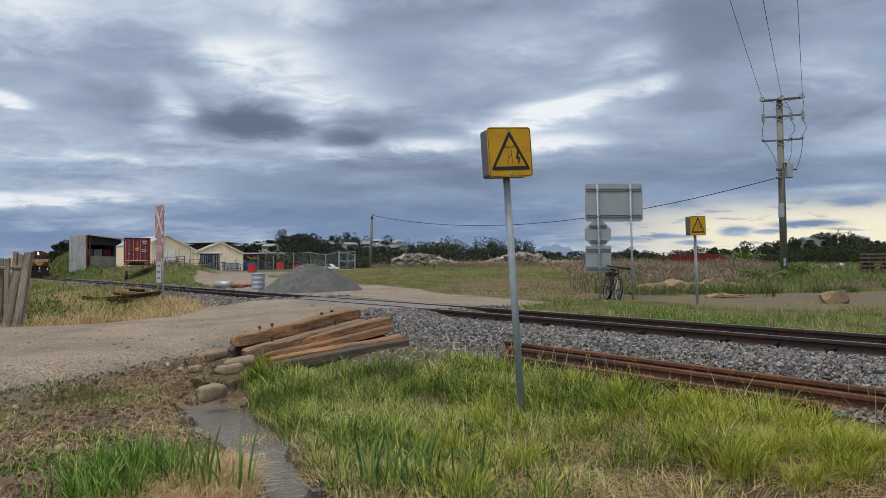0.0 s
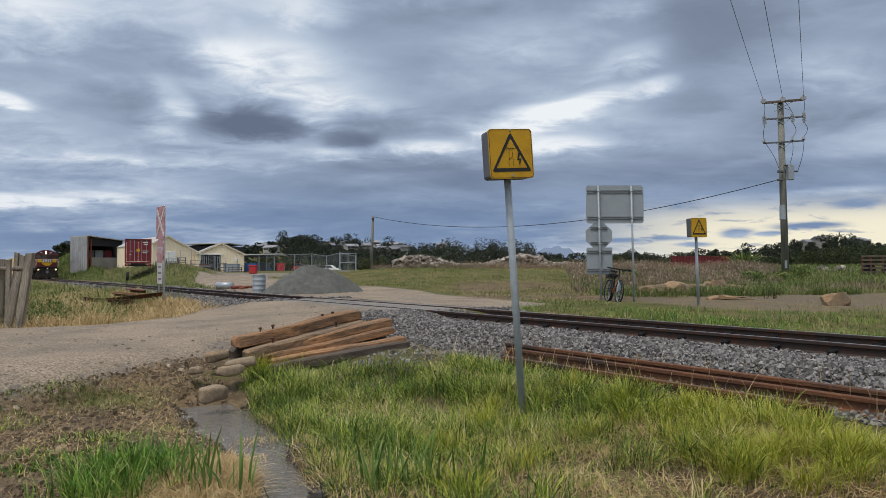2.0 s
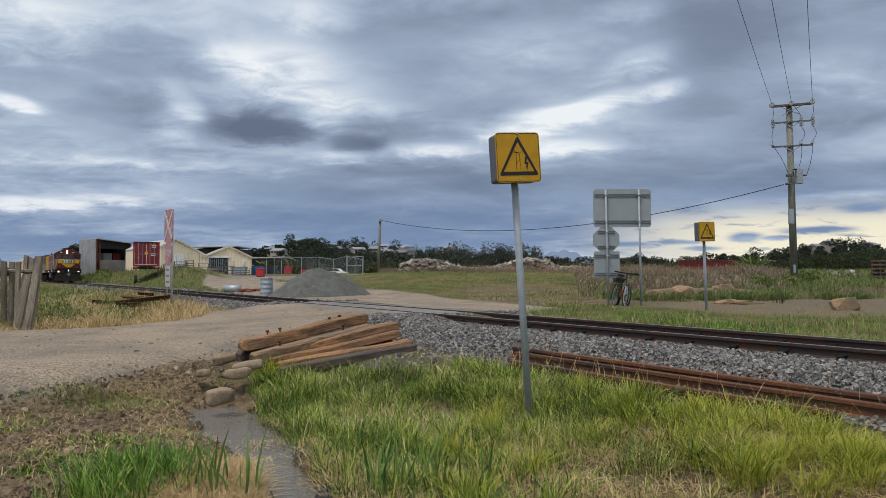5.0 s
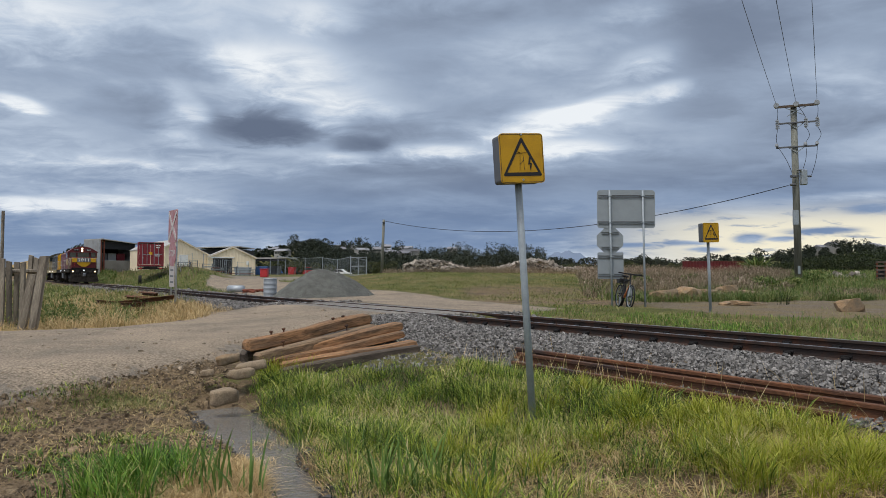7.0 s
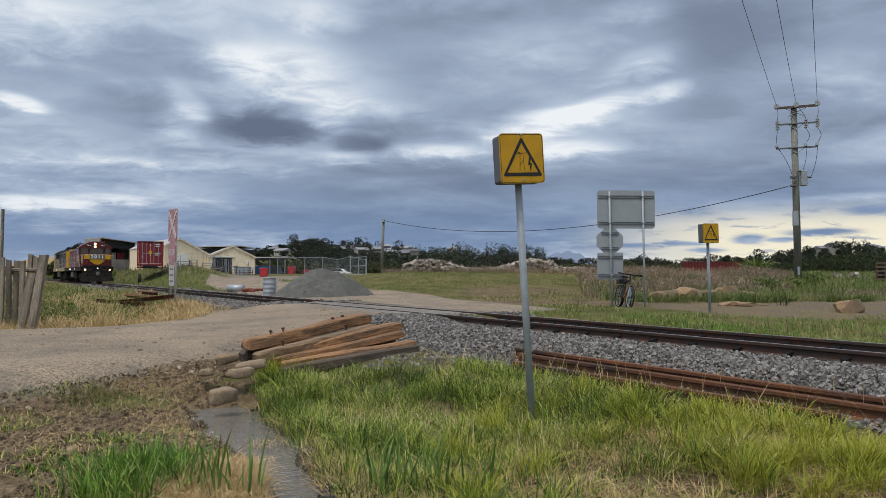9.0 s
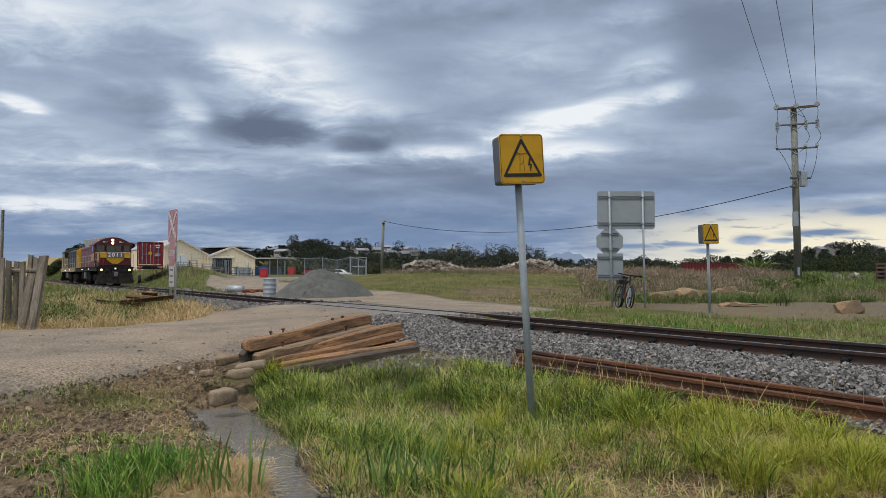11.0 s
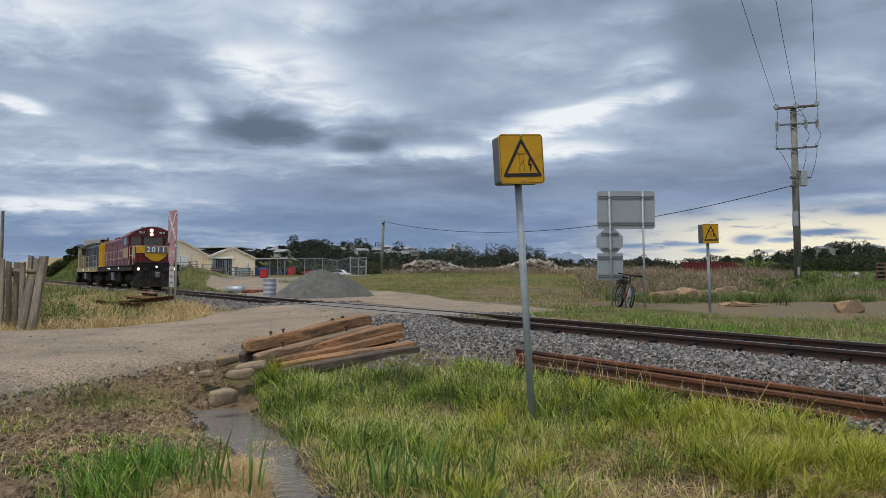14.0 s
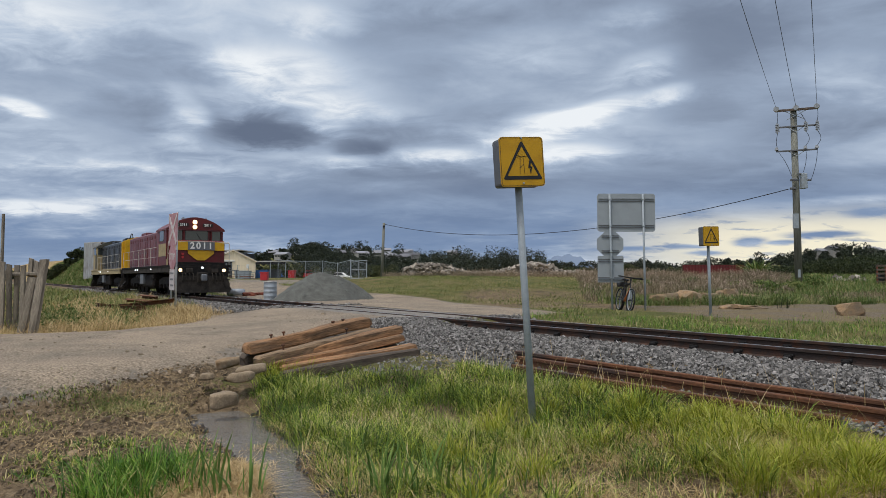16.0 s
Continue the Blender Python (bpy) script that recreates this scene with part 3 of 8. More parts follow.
def build_road():
    m = mat("road_gravel", (0.285, 0.228, 0.168), 0.95, 0, 0.6, 0.8, 1.0, (0.190, 0.158, 0.122), 0.50, 34, spec=0.1)
    xs, ys = np.arange(-40, 4.5, 0.16), np.arange(2, 61, 0.16)
    x, y = np.meshgrid(xs, ys, indexing="ij")
    d = inside(x, y, ROAD) + 0.25 * wavy(x, y, 1.3, 2.0) + 0.10 * wavy(x, y, 0.5, 1.0)
    s = x * ACROSS.x + y * ACROSS.y - TRACK_OFF
    keep = d > -0.25
    # no gravel over the rails and the gap between them: the crossing has its own panel
    keep &= (np.abs(s) > 1.0) & ~((s < 1) & (y > 15) & (x < -7.2))
    z = height(x, y) + np.clip(d * 0.05 - 0.005, -0.05, 0.02) + 0.012 * wavy(x, y, 1.3, 4.0)
    idx = np.arange(x.size).reshape(x.shape)
    quad = keep[:-1, :-1] & keep[1:, :-1] & keep[1:, 1:] & keep[:-1, 1:]
    f = np.stack([idx[:-1, :-1][quad], idx[1:, :-1][quad], idx[1:, 1:][quad], idx[:-1, 1:][quad]], -1)
    used, inv = np.unique(f, return_inverse=True)
    v = np.stack([x.ravel(), y.ravel(), z.ravel()], -1)[used]
    ob = new("road", raw("road", v, inv.reshape(-1, 4).tolist(), m, True))
    tagged(ob, "pale dusty gravel road leading over the railway crossing", "road", kind="structure")
    # sealed infill between and beside the rails at the crossing
    seal = mat("crossing_seal", (0.225, 0.205, 0.178), 0.95, 0, 0.45, 0.9, 0.8, (0.17, 0.158, 0.142), 0.5, 40, spec=0.1)
    bm = bmesh.new()
    for s0, s1 in ((-1.35, -0.585), (-0.47, 0.47), (0.585, 1.35)):
        rows = []
        for k in range(25):
            u = 12.9 + 7.7 * k / 24
            lift = 0.79 - 0.03 * (k in (0, 24))
            rows.append([bm.verts.new(on_track(u + 0.15 * math.sin(k * 1.7 + s0), a, lift - 0.015 * (abs(a) > 1.2))) for a in (s0, (s0 + s1) / 2, s1)])
        for r0, r1 in zip(rows, rows[1:]):
            for c in range(2):
                bm.faces.new((r0[c], r0[c + 1], r1[c + 1], r1[c]))
    bmesh.ops.recalc_face_normals(bm, faces=bm.faces)
    me = mesh_from(bm, "crossing_panel", seal)
    if me.polygons[0].normal.z < 0:
        me.flip_normals()
    tagged(new("crossing_panel", me), "worn grey sealed crossing surface between the rails", "road", kind="structure")


RAIL_PROFILE = ((-0.064, 0.0), (0.064, 0.0), (0.064, 0.012), (0.012, 0.032), (0.009, 0.10), (0.034, 0.112), (0.035, 0.142), (0.028, 0.15),
                (-0.028, 0.15), (-0.035, 0.142), (-0.034, 0.112), (-0.009, 0.10), (-0.012, 0.032), (-0.064, 0.012))


def rail_mesh(length, side="rail_side", head=None):
    bm = prism(RAIL_PROFILE, length)
    me = mesh_from(bm, "rail", side)
    if head:
        me.materials.append(M[head])
        for p in me.polygons:
            if p.normal.z > 0.9 and p.center.z > 0.14:
                p.material_index = 1
    return me


TRACK_SPIN = math.degrees(TRACK_TURN)


def build_track():
    track = thing("railway_track", Matrix.Translation(on_track(0, 0, RAIL_TOP)) @ pose(0, 0, 0, 0, 0, TRACK_SPIN),
                  "narrow-gauge railway track on grey stone ballast", "railway track", kind="structure")
    me = rail_mesh(330, "rail_side", "rail_head")
    for s in (-0.5685, 0.5685):
        r = new("rail", me)
        r.parent, r.matrix_basis = track, pose(s, 135, -0.15)
        tagged(r, "dark rusty steel rail with a polished head")
    wood = mesh_from(box(0, 0, 0, 2.1, 0.23, 0.13, 0.012), "sleeper", "sleeper_dark")
    clip = bmesh.new()
    box(0, 0, 0.03, 0.10, 0.085, 0.07, 0.015, clip)
    tube((-0.02, -0.06, 0.06), (-0.02, 0.06, 0.06), 0.02, 0.02, 8, clip)
    clip = mesh_from(clip, "rail_clip", "underframe")
    for k in range(-12, 130):
        u = k * 0.68
        if 12.6 < u < 20.8:
            continue
        o = new("sleeper", wood)
        o.parent, o.matrix_basis = track, pose(0, u, -0.222, 0, 0, (k * 37 % 7 - 3) * 0.3)
        if u < 40:
            for s in (-0.5685, 0.5685):
                for side in (-1, 1):
                    c = new("rail_clip", clip)
                    c.parent, c.matrix_basis = track, pose(s + side * 0.085, u, -0.15, 0, 0, 90 - 90 * side)


def stones(count, box_u, box_s, seed, size=(0.022, 0.042)):
    """Loose angular stones as one mesh."""
    rng = np.random.default_rng(seed)
    base = np.array([(-1, -1, -0.6), (1, -0.8, -0.7), (0.9, 1, -0.6), (-0.9, 0.9, -0.7), (-0.6, -0.7, 0.7), (0.7, -0.5, 0.6), (0.5, 0.7, 0.75), (-0.7, 0.5, 0.55)])
    quads = np.array([(0, 3, 2, 1), (4, 5, 6, 7), (0, 1, 5, 4), (1, 2, 6, 5), (2, 3, 7, 6), (3, 0, 4, 7)])
    u = rng.uniform(*box_u, count)
    s = rng.uniform(*box_s, count)
    sz = rng.uniform(*size, count) * rng.choice([0.8, 1.0, 1.25], count)
    v = base[None] * (1 + rng.uniform(-0.35, 0.35, (count, 8, 3)))
    v = v * (sz[:, None, None] * rng.uniform(0.7, 1.3, (count, 1, 3)))
    q = rng.normal(size=(count, 4))
    q /= np.linalg.norm(q, axis=1)[:, None]
    w, a, b, c = q.T
    rot = np.stack([1 - 2 * (b * b + c * c), 2 * (a * b - c * w), 2 * (a * c + b * w), 2 * (a * b + c * w), 1 - 2 * (a * a + c * c), 2 * (b * c - a * w),
                    2 * (a * c - b * w), 2 * (b * c + a * w), 1 - 2 * (a * a + b * b)], -1).reshape(-1, 3, 3)
    v = np.einsum("nij,nkj->nki", rot, v)
    x = ALONG.x * u + ACROSS.x * (TRACK_OFF + s)
    y = ALONG.y * u + ACROSS.y * (TRACK_OFF + s)
    z = height(x, y) + rng.uniform(-0.012, 0.03, count)
    z = np.where(np.abs(s) < 0.75, z - 0.035, z)
    v += np.stack([x, y, z], -1)[:, None]
    f = (quads[None] + 8 * np.arange(count)[:, None, None]).reshape(-1, 4)
    return v.reshape(-1, 3), f


def build_ballast():
    parts = [(36000, (0.0, 13.2), (-2.75, -0.62), 1, (0.0125, 0.024)), (5000, (0.0, 13.0), (-0.48, 0.46), 2, (0.014, 0.026)),
             (4500, (0.0, 13.0), (0.62, 1.7), 3, (0.016, 0.03)), (11000, (19.8, 36), (-3.4, -0.62), 4, (0.016, 0.030)),
             (1500, (20.6, 40), (-0.5, 0.5), 5, (0.03, 0.05)), (1500, (20.6, 40), (0.62, 1.8), 6, (0.03, 0.055)),
             (1600, (12.2, 13.6), (-2.6, -1.2), 7, (0.012, 0.022)), (1500, (34, 75), (-2.2, 2.2), 8, (0.05, 0.08))]
    vs, fs, n = [], [], 0
    for p in parts:
        v, f = stones(*p)
        vs.append(v)
        fs.append(f + n)
        n += len(v)
    me = raw("ballast", np.vstack(vs), np.vstack(fs).tolist(), "stone")
    tagged(new("ballast", me), "loose grey crushed-stone ballast along the track", "ballast", kind="stuff")


build_ground()
build_road()
build_track()
build_ballast()


def build_water():
    m = bpy.data.materials.new("muddy_water")
    m.use_nodes = True
    t = m.node_tree
    b = t.nodes["Principled BSDF"]
    b.inputs["Base Color"].default_value = (0.15, 0.134, 0.112, 1)
    b.inputs["Roughness"].default_value, b.inputs["Specular IOR Level"].default_value = 0.04, 1.0
    no, bu = t.nodes.new("ShaderNodeTexNoise"), t.nodes.new("ShaderNodeBump")
    no.inputs["Scale"].default_value, no.inputs["Detail"].default_value, no.inputs["Distortion"].default_value = 11, 7, 2.6
    bu.inputs["Strength"].default_value, bu.inputs["Distance"].default_value = 0.7, 0.03
    co = t.nodes.new("ShaderNodeTexCoord")
    t.links.new(co.outputs["Object"], no.inputs["Vector"])
    t.links.new(no.outputs[0], bu.inputs["Height"])
    t.links.new(bu.outputs[0], b.inputs["Normal"])
    bm = bmesh.new()
    rows = []
    for x, y in STREAM:
        rows.append([bm.verts.new((x + o, y + o * 0.5, 0.0)) for o in (-0.75, 0.0, 0.75)])
    for r0, r1 in zip(rows, rows[1:]):
        for k in range(2):
            bm.faces.new((r0[k], r1[k], r1[k + 1], r0[k + 1]))
    bmesh.ops.recalc_face_normals(bm, faces=bm.faces)
    me = mesh_from(bm, "water", m)
    if me.polygons[0].normal.z < 0:
        me.flip_normals()
    ob = tagged(new("water", me), "shallow muddy drain water reflecting the grey sky", "water", kind="structure")
    ob.location.z = WATER


WATER = 0.015
build_water()


# ---- the two locomotives; the front couples at y = 0 and the body lies along +y ----
LOCO_LENGTH = 15.0


def arch(w, z0, z1, n=10):
    """Outline of a hood or cab: straight sides, shallow curved roof from z0 at the eaves to z1 at the crown."""
    pts = [(-w / 2, 0.0), (-w / 2, z0)]
    for k in range(1, n):
        x = -w / 2 + w * k / n
        pts.append((x, z0 + (z1 - z0) * (1 - (2 * x / w) ** 2)))
    return pts + [(w / 2, z0), (w / 2, 0.0)]


def body_arch(w, zlow, z0, z1, y0, y1, bm=None):
    out = [(x, z if z > 0 else zlow) for x, z in arch(w, z0, z1)]
    return prism(out, y1 - y0, bm, m=Matrix.Translation((0, (y0 + y1) / 2, 0)))


def bogie(parent, y, material="underframe"):
    b = part("bogie", box(0, 0, 0.55, 1.9, 3.3, 0.22, 0.03), material, parent, "soot-black three-axle bogie", m=pose(0, y, 0))
    for side in (-1, 1):
        bm = prism(((-1.65, 0.55), (1.65, 0.55), (1.65, 0.78), (0.5, 0.92), (-0.5, 0.92), (-1.65, 0.78)), 0.10, axis="X", m=Matrix.Translation((side * 0.98, 0, 0)))
        for k in (-0.85, 0.0, 0.85):
            tube((side * 0.98 - 0.08, k + 0.42, 0.45), (side * 0.98 + 0.08, k + 0.42, 0.45), 0.12, 0.12, 10, bm)
        part("side_frame", bm, material, b)
    wheel = bmesh.new()
    for side in (-1, 1):
        tube((side * 0.50, 0, 0), (side * 0.62, 0, 0), 0.48, 0.48, 22, wheel)
        tube((side * 0.47, 0, 0), (side * 0.50, 0, 0), 0.51, 0.51, 22, wheel)
    tube((-0.95, 0, 0), (0.95, 0, 0), 0.085, 0.085, 10, wheel)
    me = mesh_from(wheel, "wheelset", material)
    for k in (-1.2, 0.0, 1.2):
        w = new("wheelset", me)
        w.parent, w.matrix_basis = b, pose(0, k, 0.48)
        WHEELS.append(w)


WHEELS = []


def rail_fence(parent, points, material, r=0.014, label=""):
    part("handrail", bent(points, r, 6), material, parent, label)


def pilot(loco, y, sign, material="underframe"):
    """Headstock, plough plate, drawgear, hoses and steps at one end."""
    def Y(v):
        return y + sign * v
    bm = box(0, Y(0.42), 1.16, 2.5, 0.16, 0.52, 0.02)
    part("headstock", bm, material, loco, "black headstock")
    for x in (-0.6, 0.6):
        part("jumper_box", box(x, Y(0.30), 1.22, 0.30, 0.10, 0.20, 0.02), "grime", loco)
    part("drawgear_pocket", box(0, Y(0.27), 0.90, 0.52, 0.08, 0.46, 0.03), "grime", loco)
    bm = bmesh.new()
    pts = [(-1.32, 0.16), (1.32, 0.16), (1.32, 0.60), (1.15, 0.98), (-1.15, 0.98), (-1.32, 0.60)]
    prism(pts, 0.05, bm, m=Matrix.Translation((0, Y(0.30), 0)))
    prism(((-1.42, 0.30), (-1.22, 0.16), (-1.0, 0.62), (-1.15, 0.70)), 0.5, bm, m=Matrix.Translation((0, Y(0.5), 0)))
    prism(((1.42, 0.30), (1.22, 0.16), (1.0, 0.62), (1.15, 0.70)), 0.5, bm, m=Matrix.Translation((0, Y(0.5), 0)))
    part("plough_plate", bm, "grime", loco, "dull grey-black pilot plate above the rails")
    bm = tube((0, Y(0.34), 0.88), (0, Y(0.0), 0.88), 0.10, 0.10, 10)
    box(0, Y(-0.02), 0.88, 0.26, 0.26, 0.34, 0.05, bm)
    part("coupler", bm, "plate_grey", loco, "worn grey knuckle coupler")
    for x in (-0.95, -0.80, -0.62, -0.45, 0.45, 0.62, 0.80, 0.95):
        bm = bent([(x, Y(0.30), 1.10), (x, Y(0.14), 1.06), (x + 0.02, Y(0.12), 0.80), (x + 0.05, Y(0.22), 0.70)], 0.026, 6)
        part("brake_hose", bm, "grime", loco)
    for side in (-1, 1):
        bm = bmesh.new()
        for k, z in enumerate((0.45, 0.80, 1.15)):
            box(side * 1.25, Y(0.75), z, 0.30, 0.42, 0.04, 0.006, bm)
        box(side * 1.10, Y(0.55), 0.80, 0.03, 0.05, 0.9, 0, bm)
        box(side * 1.10, Y(0.95), 0.80, 0.03, 0.05, 0.9, 0, bm)
        part("step_set", bm, material, loco)


def walkway(loco, rail_mat, y0, y1, deck="underframe"):
    part("deck", box(0, LOCO_LENGTH / 2, 1.45, 2.74, LOCO_LENGTH - 0.7, 0.10, 0.01), deck, loco, "walkway deck edged in grime")
    for side in (-1, 1):
        part("sill", box(side * 1.30, LOCO_LENGTH / 2, 1.27, 0.08, LOCO_LENGTH - 1.0, 0.26, 0.01), "grime" if deck == "underframe" else deck, loco)
        x = side * 1.34
        for y in np.arange(y0, y1 + 0.1, (y1 - y0) / 6):
            part("stanchion", tube((x, y, 1.45), (x, y, 2.45), 0.014, 0.014, 6), rail_mat, loco)
        for z in (1.95, 2.45):
            rail_fence(loco, [(x, y0, z), (x, y1, z)], rail_mat)


def under_gear(loco):
    bogie(loco, 3.3)
    bogie(loco, LOCO_LENGTH - 3.3)
    part("fuel_tank", box(0, LOCO_LENGTH / 2, 0.72, 2.3, 3.2, 0.75, 0.12), "underframe", loco, "black fuel tank")
    for side in (-1, 1):
        part("battery_box", box(side * 1.15, LOCO_LENGTH / 2 + 0.9, 0.80, 0.28, 0.9, 0.55, 0.03), "plate_grey", loco)
        for y in (5.4, 9.2, 9.9):
            part("air_tank", tube((side * 1.12, y - 0.28, 0.95), (side * 1.12, y + 0.28, 0.95), 0.17, 0.17, 12), "underframe", loco)
            part("marker_light", box(side * 1.36, y, 1.33, 0.03, 0.07, 0.07, 0.01), "marker_lamp", loco, "small white walkway light")


def hood(loco, y0, y1, w, zeave, zcrown, material, panel, label):
    part("long_hood", body_arch(w, 1.45, zeave, zcrown, y0, y1), material, loco, label)
    # doors, louvres and roof gear stand proud of the hood
    for side in (-1, 1):
        n = int((y1 - y0) / 0.72)
        for k in range(n):
            y = y0 + 0.45 + k * (y1 - y0 - 0.9) / max(1, n - 1)
            dark = k % 4 == 2 if panel == "maroon" else k % 3 != 0
            part("hood_door", box(side * (w / 2 + 0.008), y, 2.30, 0.028, 0.60, 1.35, 0.01), panel if dark else material, loco)
            part("latch", box(side * (w / 2 + 0.03), y + 0.22, 2.32, 0.03, 0.05, 0.12, 0.008), "plate_grey", loco)
            part("vent", box(side * (w / 2 + 0.008), y, zeave - 0.20, 0.03, 0.42, 0.18, 0.006), panel, loco)
    for y, s in ((y0 + 1.6, 0.5), (y0 + 3.5, 0.8), (y1 - 1.6, 1.1)):
        part("roof_hatch", box(0, y, zcrown + 0.02, 0.9, s * 1.4, 0.16, 0.03), material, loco)
    part("exhaust", tube((0, y0 + 4.6, zcrown - 0.05), (0, y0 + 4.6, zcrown + 0.22), 0.16, 0.18, 12), "underframe", loco)


def lamp_pair(loco, name, places, r, material, y, label):
    for x, z in places:
        # headlight bezels glow to paint a warm halo; smaller lamps have plain dark ones
        part("lamp_bezel", tube((x, y + 0.05, z), (x, y - 0.01, z), r * 1.35, r * 1.35, 16), "lamp_halo" if r > 0.08 else "underframe", loco)
        part(name, tube((x, y, z), (x, y - 0.03, z), r, r, 16), material, loco, label)


def lead_locomotive():
    loco = thing("locomotive", Matrix(), "maroon and yellow diesel locomotive with its headlights lit", "locomotive", "coupled locomotives")
    under_gear(loco)
    pilot(loco, 0, 1)
    pilot(loco, LOCO_LENGTH, -1)
    walkway(loco, "loco_rail", 3.9, 14.2)
    # low nose
    part("nose", box(0, 1.28, 2.08, 2.30, 1.30, 1.22, 0.05), "maroon", loco, "maroon nose box")
    part("number_panel", box(0, 0.585, 2.42, 2.22, 0.05, 0.44, 0.008), "loco_yellow", loco, "bright yellow nose panel")
    part("shield", prism(((-0.62, 2.20), (-0.62, 2.05), (-0.18, 1.72), (0.18, 1.72), (0.62, 2.05), (0.62, 2.20)), 0.04, m=Matrix.Translation((0, 0.59, 0))),
         "loco_yellow", loco, "yellow shield below the number")
    part("number_plate", box(0, 0.545, 2.42, 1.26, 0.04, 0.42, 0.006), "plate_grey", loco, "grey panel that carries the number")
    for k, digit in enumerate("2011"):
        words(digit, 0.43, "white", pose(-0.43 + 0.285 * k, 0.515, 2.415), loco, "numeral", "white painted numeral")
    part("nose_band", box(0, 0.60, 1.55, 2.34, 0.05, 0.16, 0.01), "underframe", loco)
    for side in (-1, 1):
        part("nose_side_panel", box(side * 1.155, 1.25, 2.25, 0.02, 1.1, 0.72, 0.01), "cream", loco, "cream panel on the nose side")
    for x in (-0.86, ):
        for z in (2.02, 1.86):
            part("tail_lamp", tube((x, 0.60, z), (x, 0.56, z), 0.055, 0.055, 12), "red", loco, "red tail lamp")
    # cab
    part("cab", body_arch(2.74, 1.45, 3.28, 3.84, 1.75, 3.85), "maroon", loco, "maroon cab with a curved roof")
    part("cab_roof", body_arch(2.84, 3.22, 3.30, 3.89, 1.60, 3.95), "maroon_fade", loco)
    part("front_arch", prism([(x, z if z > 0 else 3.27) for x, z in arch(2.78, 3.29, 3.86)], 0.04, m=Matrix.Translation((0, 1.59, 0))), "maroon", loco, "maroon arched band over the windscreens")
    for x0, x1 in ((-1.24, -0.62), (-0.50, 0.62), (0.80, 1.24)):
        part("windscreen", box((x0 + x1) / 2, 1.735, 2.99, x1 - x0, 0.03, 0.54, 0.02), "glass", loco, "dark cab window")
        part("window_frame", window_ring((x0 + x1) / 2, 1.73, 2.99, x1 - x0 + 0.10, 0.64, 0.05), "maroon", loco)
    part("wiper", bent([(0.3, 1.70, 2.72), (0.05, 1.70, 3.10)], 0.012, 5), "rubber", loco)
    for x in (-0.62, 0.56):
        part("number_board", box(x, 1.562, 3.50, 0.50, 0.02, 0.17, 0.01), "black", loco, "small black number board")
        for k, digit in enumerate("2011"):
            words(digit, 0.16, "white", pose(x - 0.135 + 0.09 * k, 1.545, 3.495), loco, "board_numeral", depth=0.002)
    lamp_pair(loco, "headlight", ((-0.07, 3.64), (-0.07, 3.40)), 0.085, "head_lamp", 1.545, "glowing warm headlight")
    lamp_pair(loco, "ditch_light", ((-1.02, 1.24), (1.02, 1.24)), 0.08, "ditch_lamp", 0.30, "glowing ditch light")
    lamp_pair(loco, "marker_lamp", ((0.0, 1.36), ), 0.05, "marker_lamp", 0.32, "small white lamp")
    for side in (-1, 1):
        part("cab_side_band", box(side * 1.375, 2.8, 2.25, 0.02, 2.0, 0.62, 0.005), "cream", loco, "cream panel on the cab side")
        part("side_window", box(side * 1.375, 2.75, 2.98, 0.03, 0.95, 0.56, 0.02), "glass", loco, "dark side window")
        part("cab_door", box(side * 1.38, 3.62, 2.35, 0.02, 0.42, 1.7, 0.01), "maroon_fade", loco)
        x = side * 1.32
        rail_fence(loco, [(x, 0.45, 1.5), (x, 0.45, 2.55), (x, 0.62, 2.62), (x, 1.55, 2.62), (x, 1.6, 1.5)], "loco_rail", 0.016)
        rail_fence(loco, [(x, 0.5, 2.05), (x, 1.55, 2.05)], "loco_rail", 0.014)
        part("horn", tube((side * 0.55, 1.9, 3.83), (side * 0.55, 2.3, 3.85), 0.06, 0.03, 10), "galv", loco)
        part("cream_sill", box(side * 1.345, 2.6, 1.62, 0.02, 2.2, 0.34, 0.005), "cream", loco)
    part("front_rail", bent([(-1.32, 0.45, 2.55), (-0.75, 0.42, 2.62), (0.75, 0.42, 2.62), (1.32, 0.45, 2.55)], 0.014, 6), "loco_rail", loco)
    hood(loco, 3.86, 14.2, 1.95, 3.30, 3.58, "maroon_fade", "maroon", "weathered maroon engine hood")
    part("hood_cream", box(-0.985, 5.0, 2.3, 0.03, 1.4, 0.62, 0.005), "cream", loco, "cream panel by the cab")
    return loco


def window_ring(x, y, z, w, h, t):
    bm = bmesh.new()
    box(x - w / 2 + t / 2, y, z, t, 0.05, h, 0, bm)
    box(x + w / 2 - t / 2, y, z, t, 0.05, h, 0, bm)
    box(x, y, z + h / 2 - t / 2, w - 2 * t, 0.05, t, 0, bm)
    box(x, y, z - h / 2 + t / 2, w - 2 * t, 0.05, t, 0, bm)
    return bm


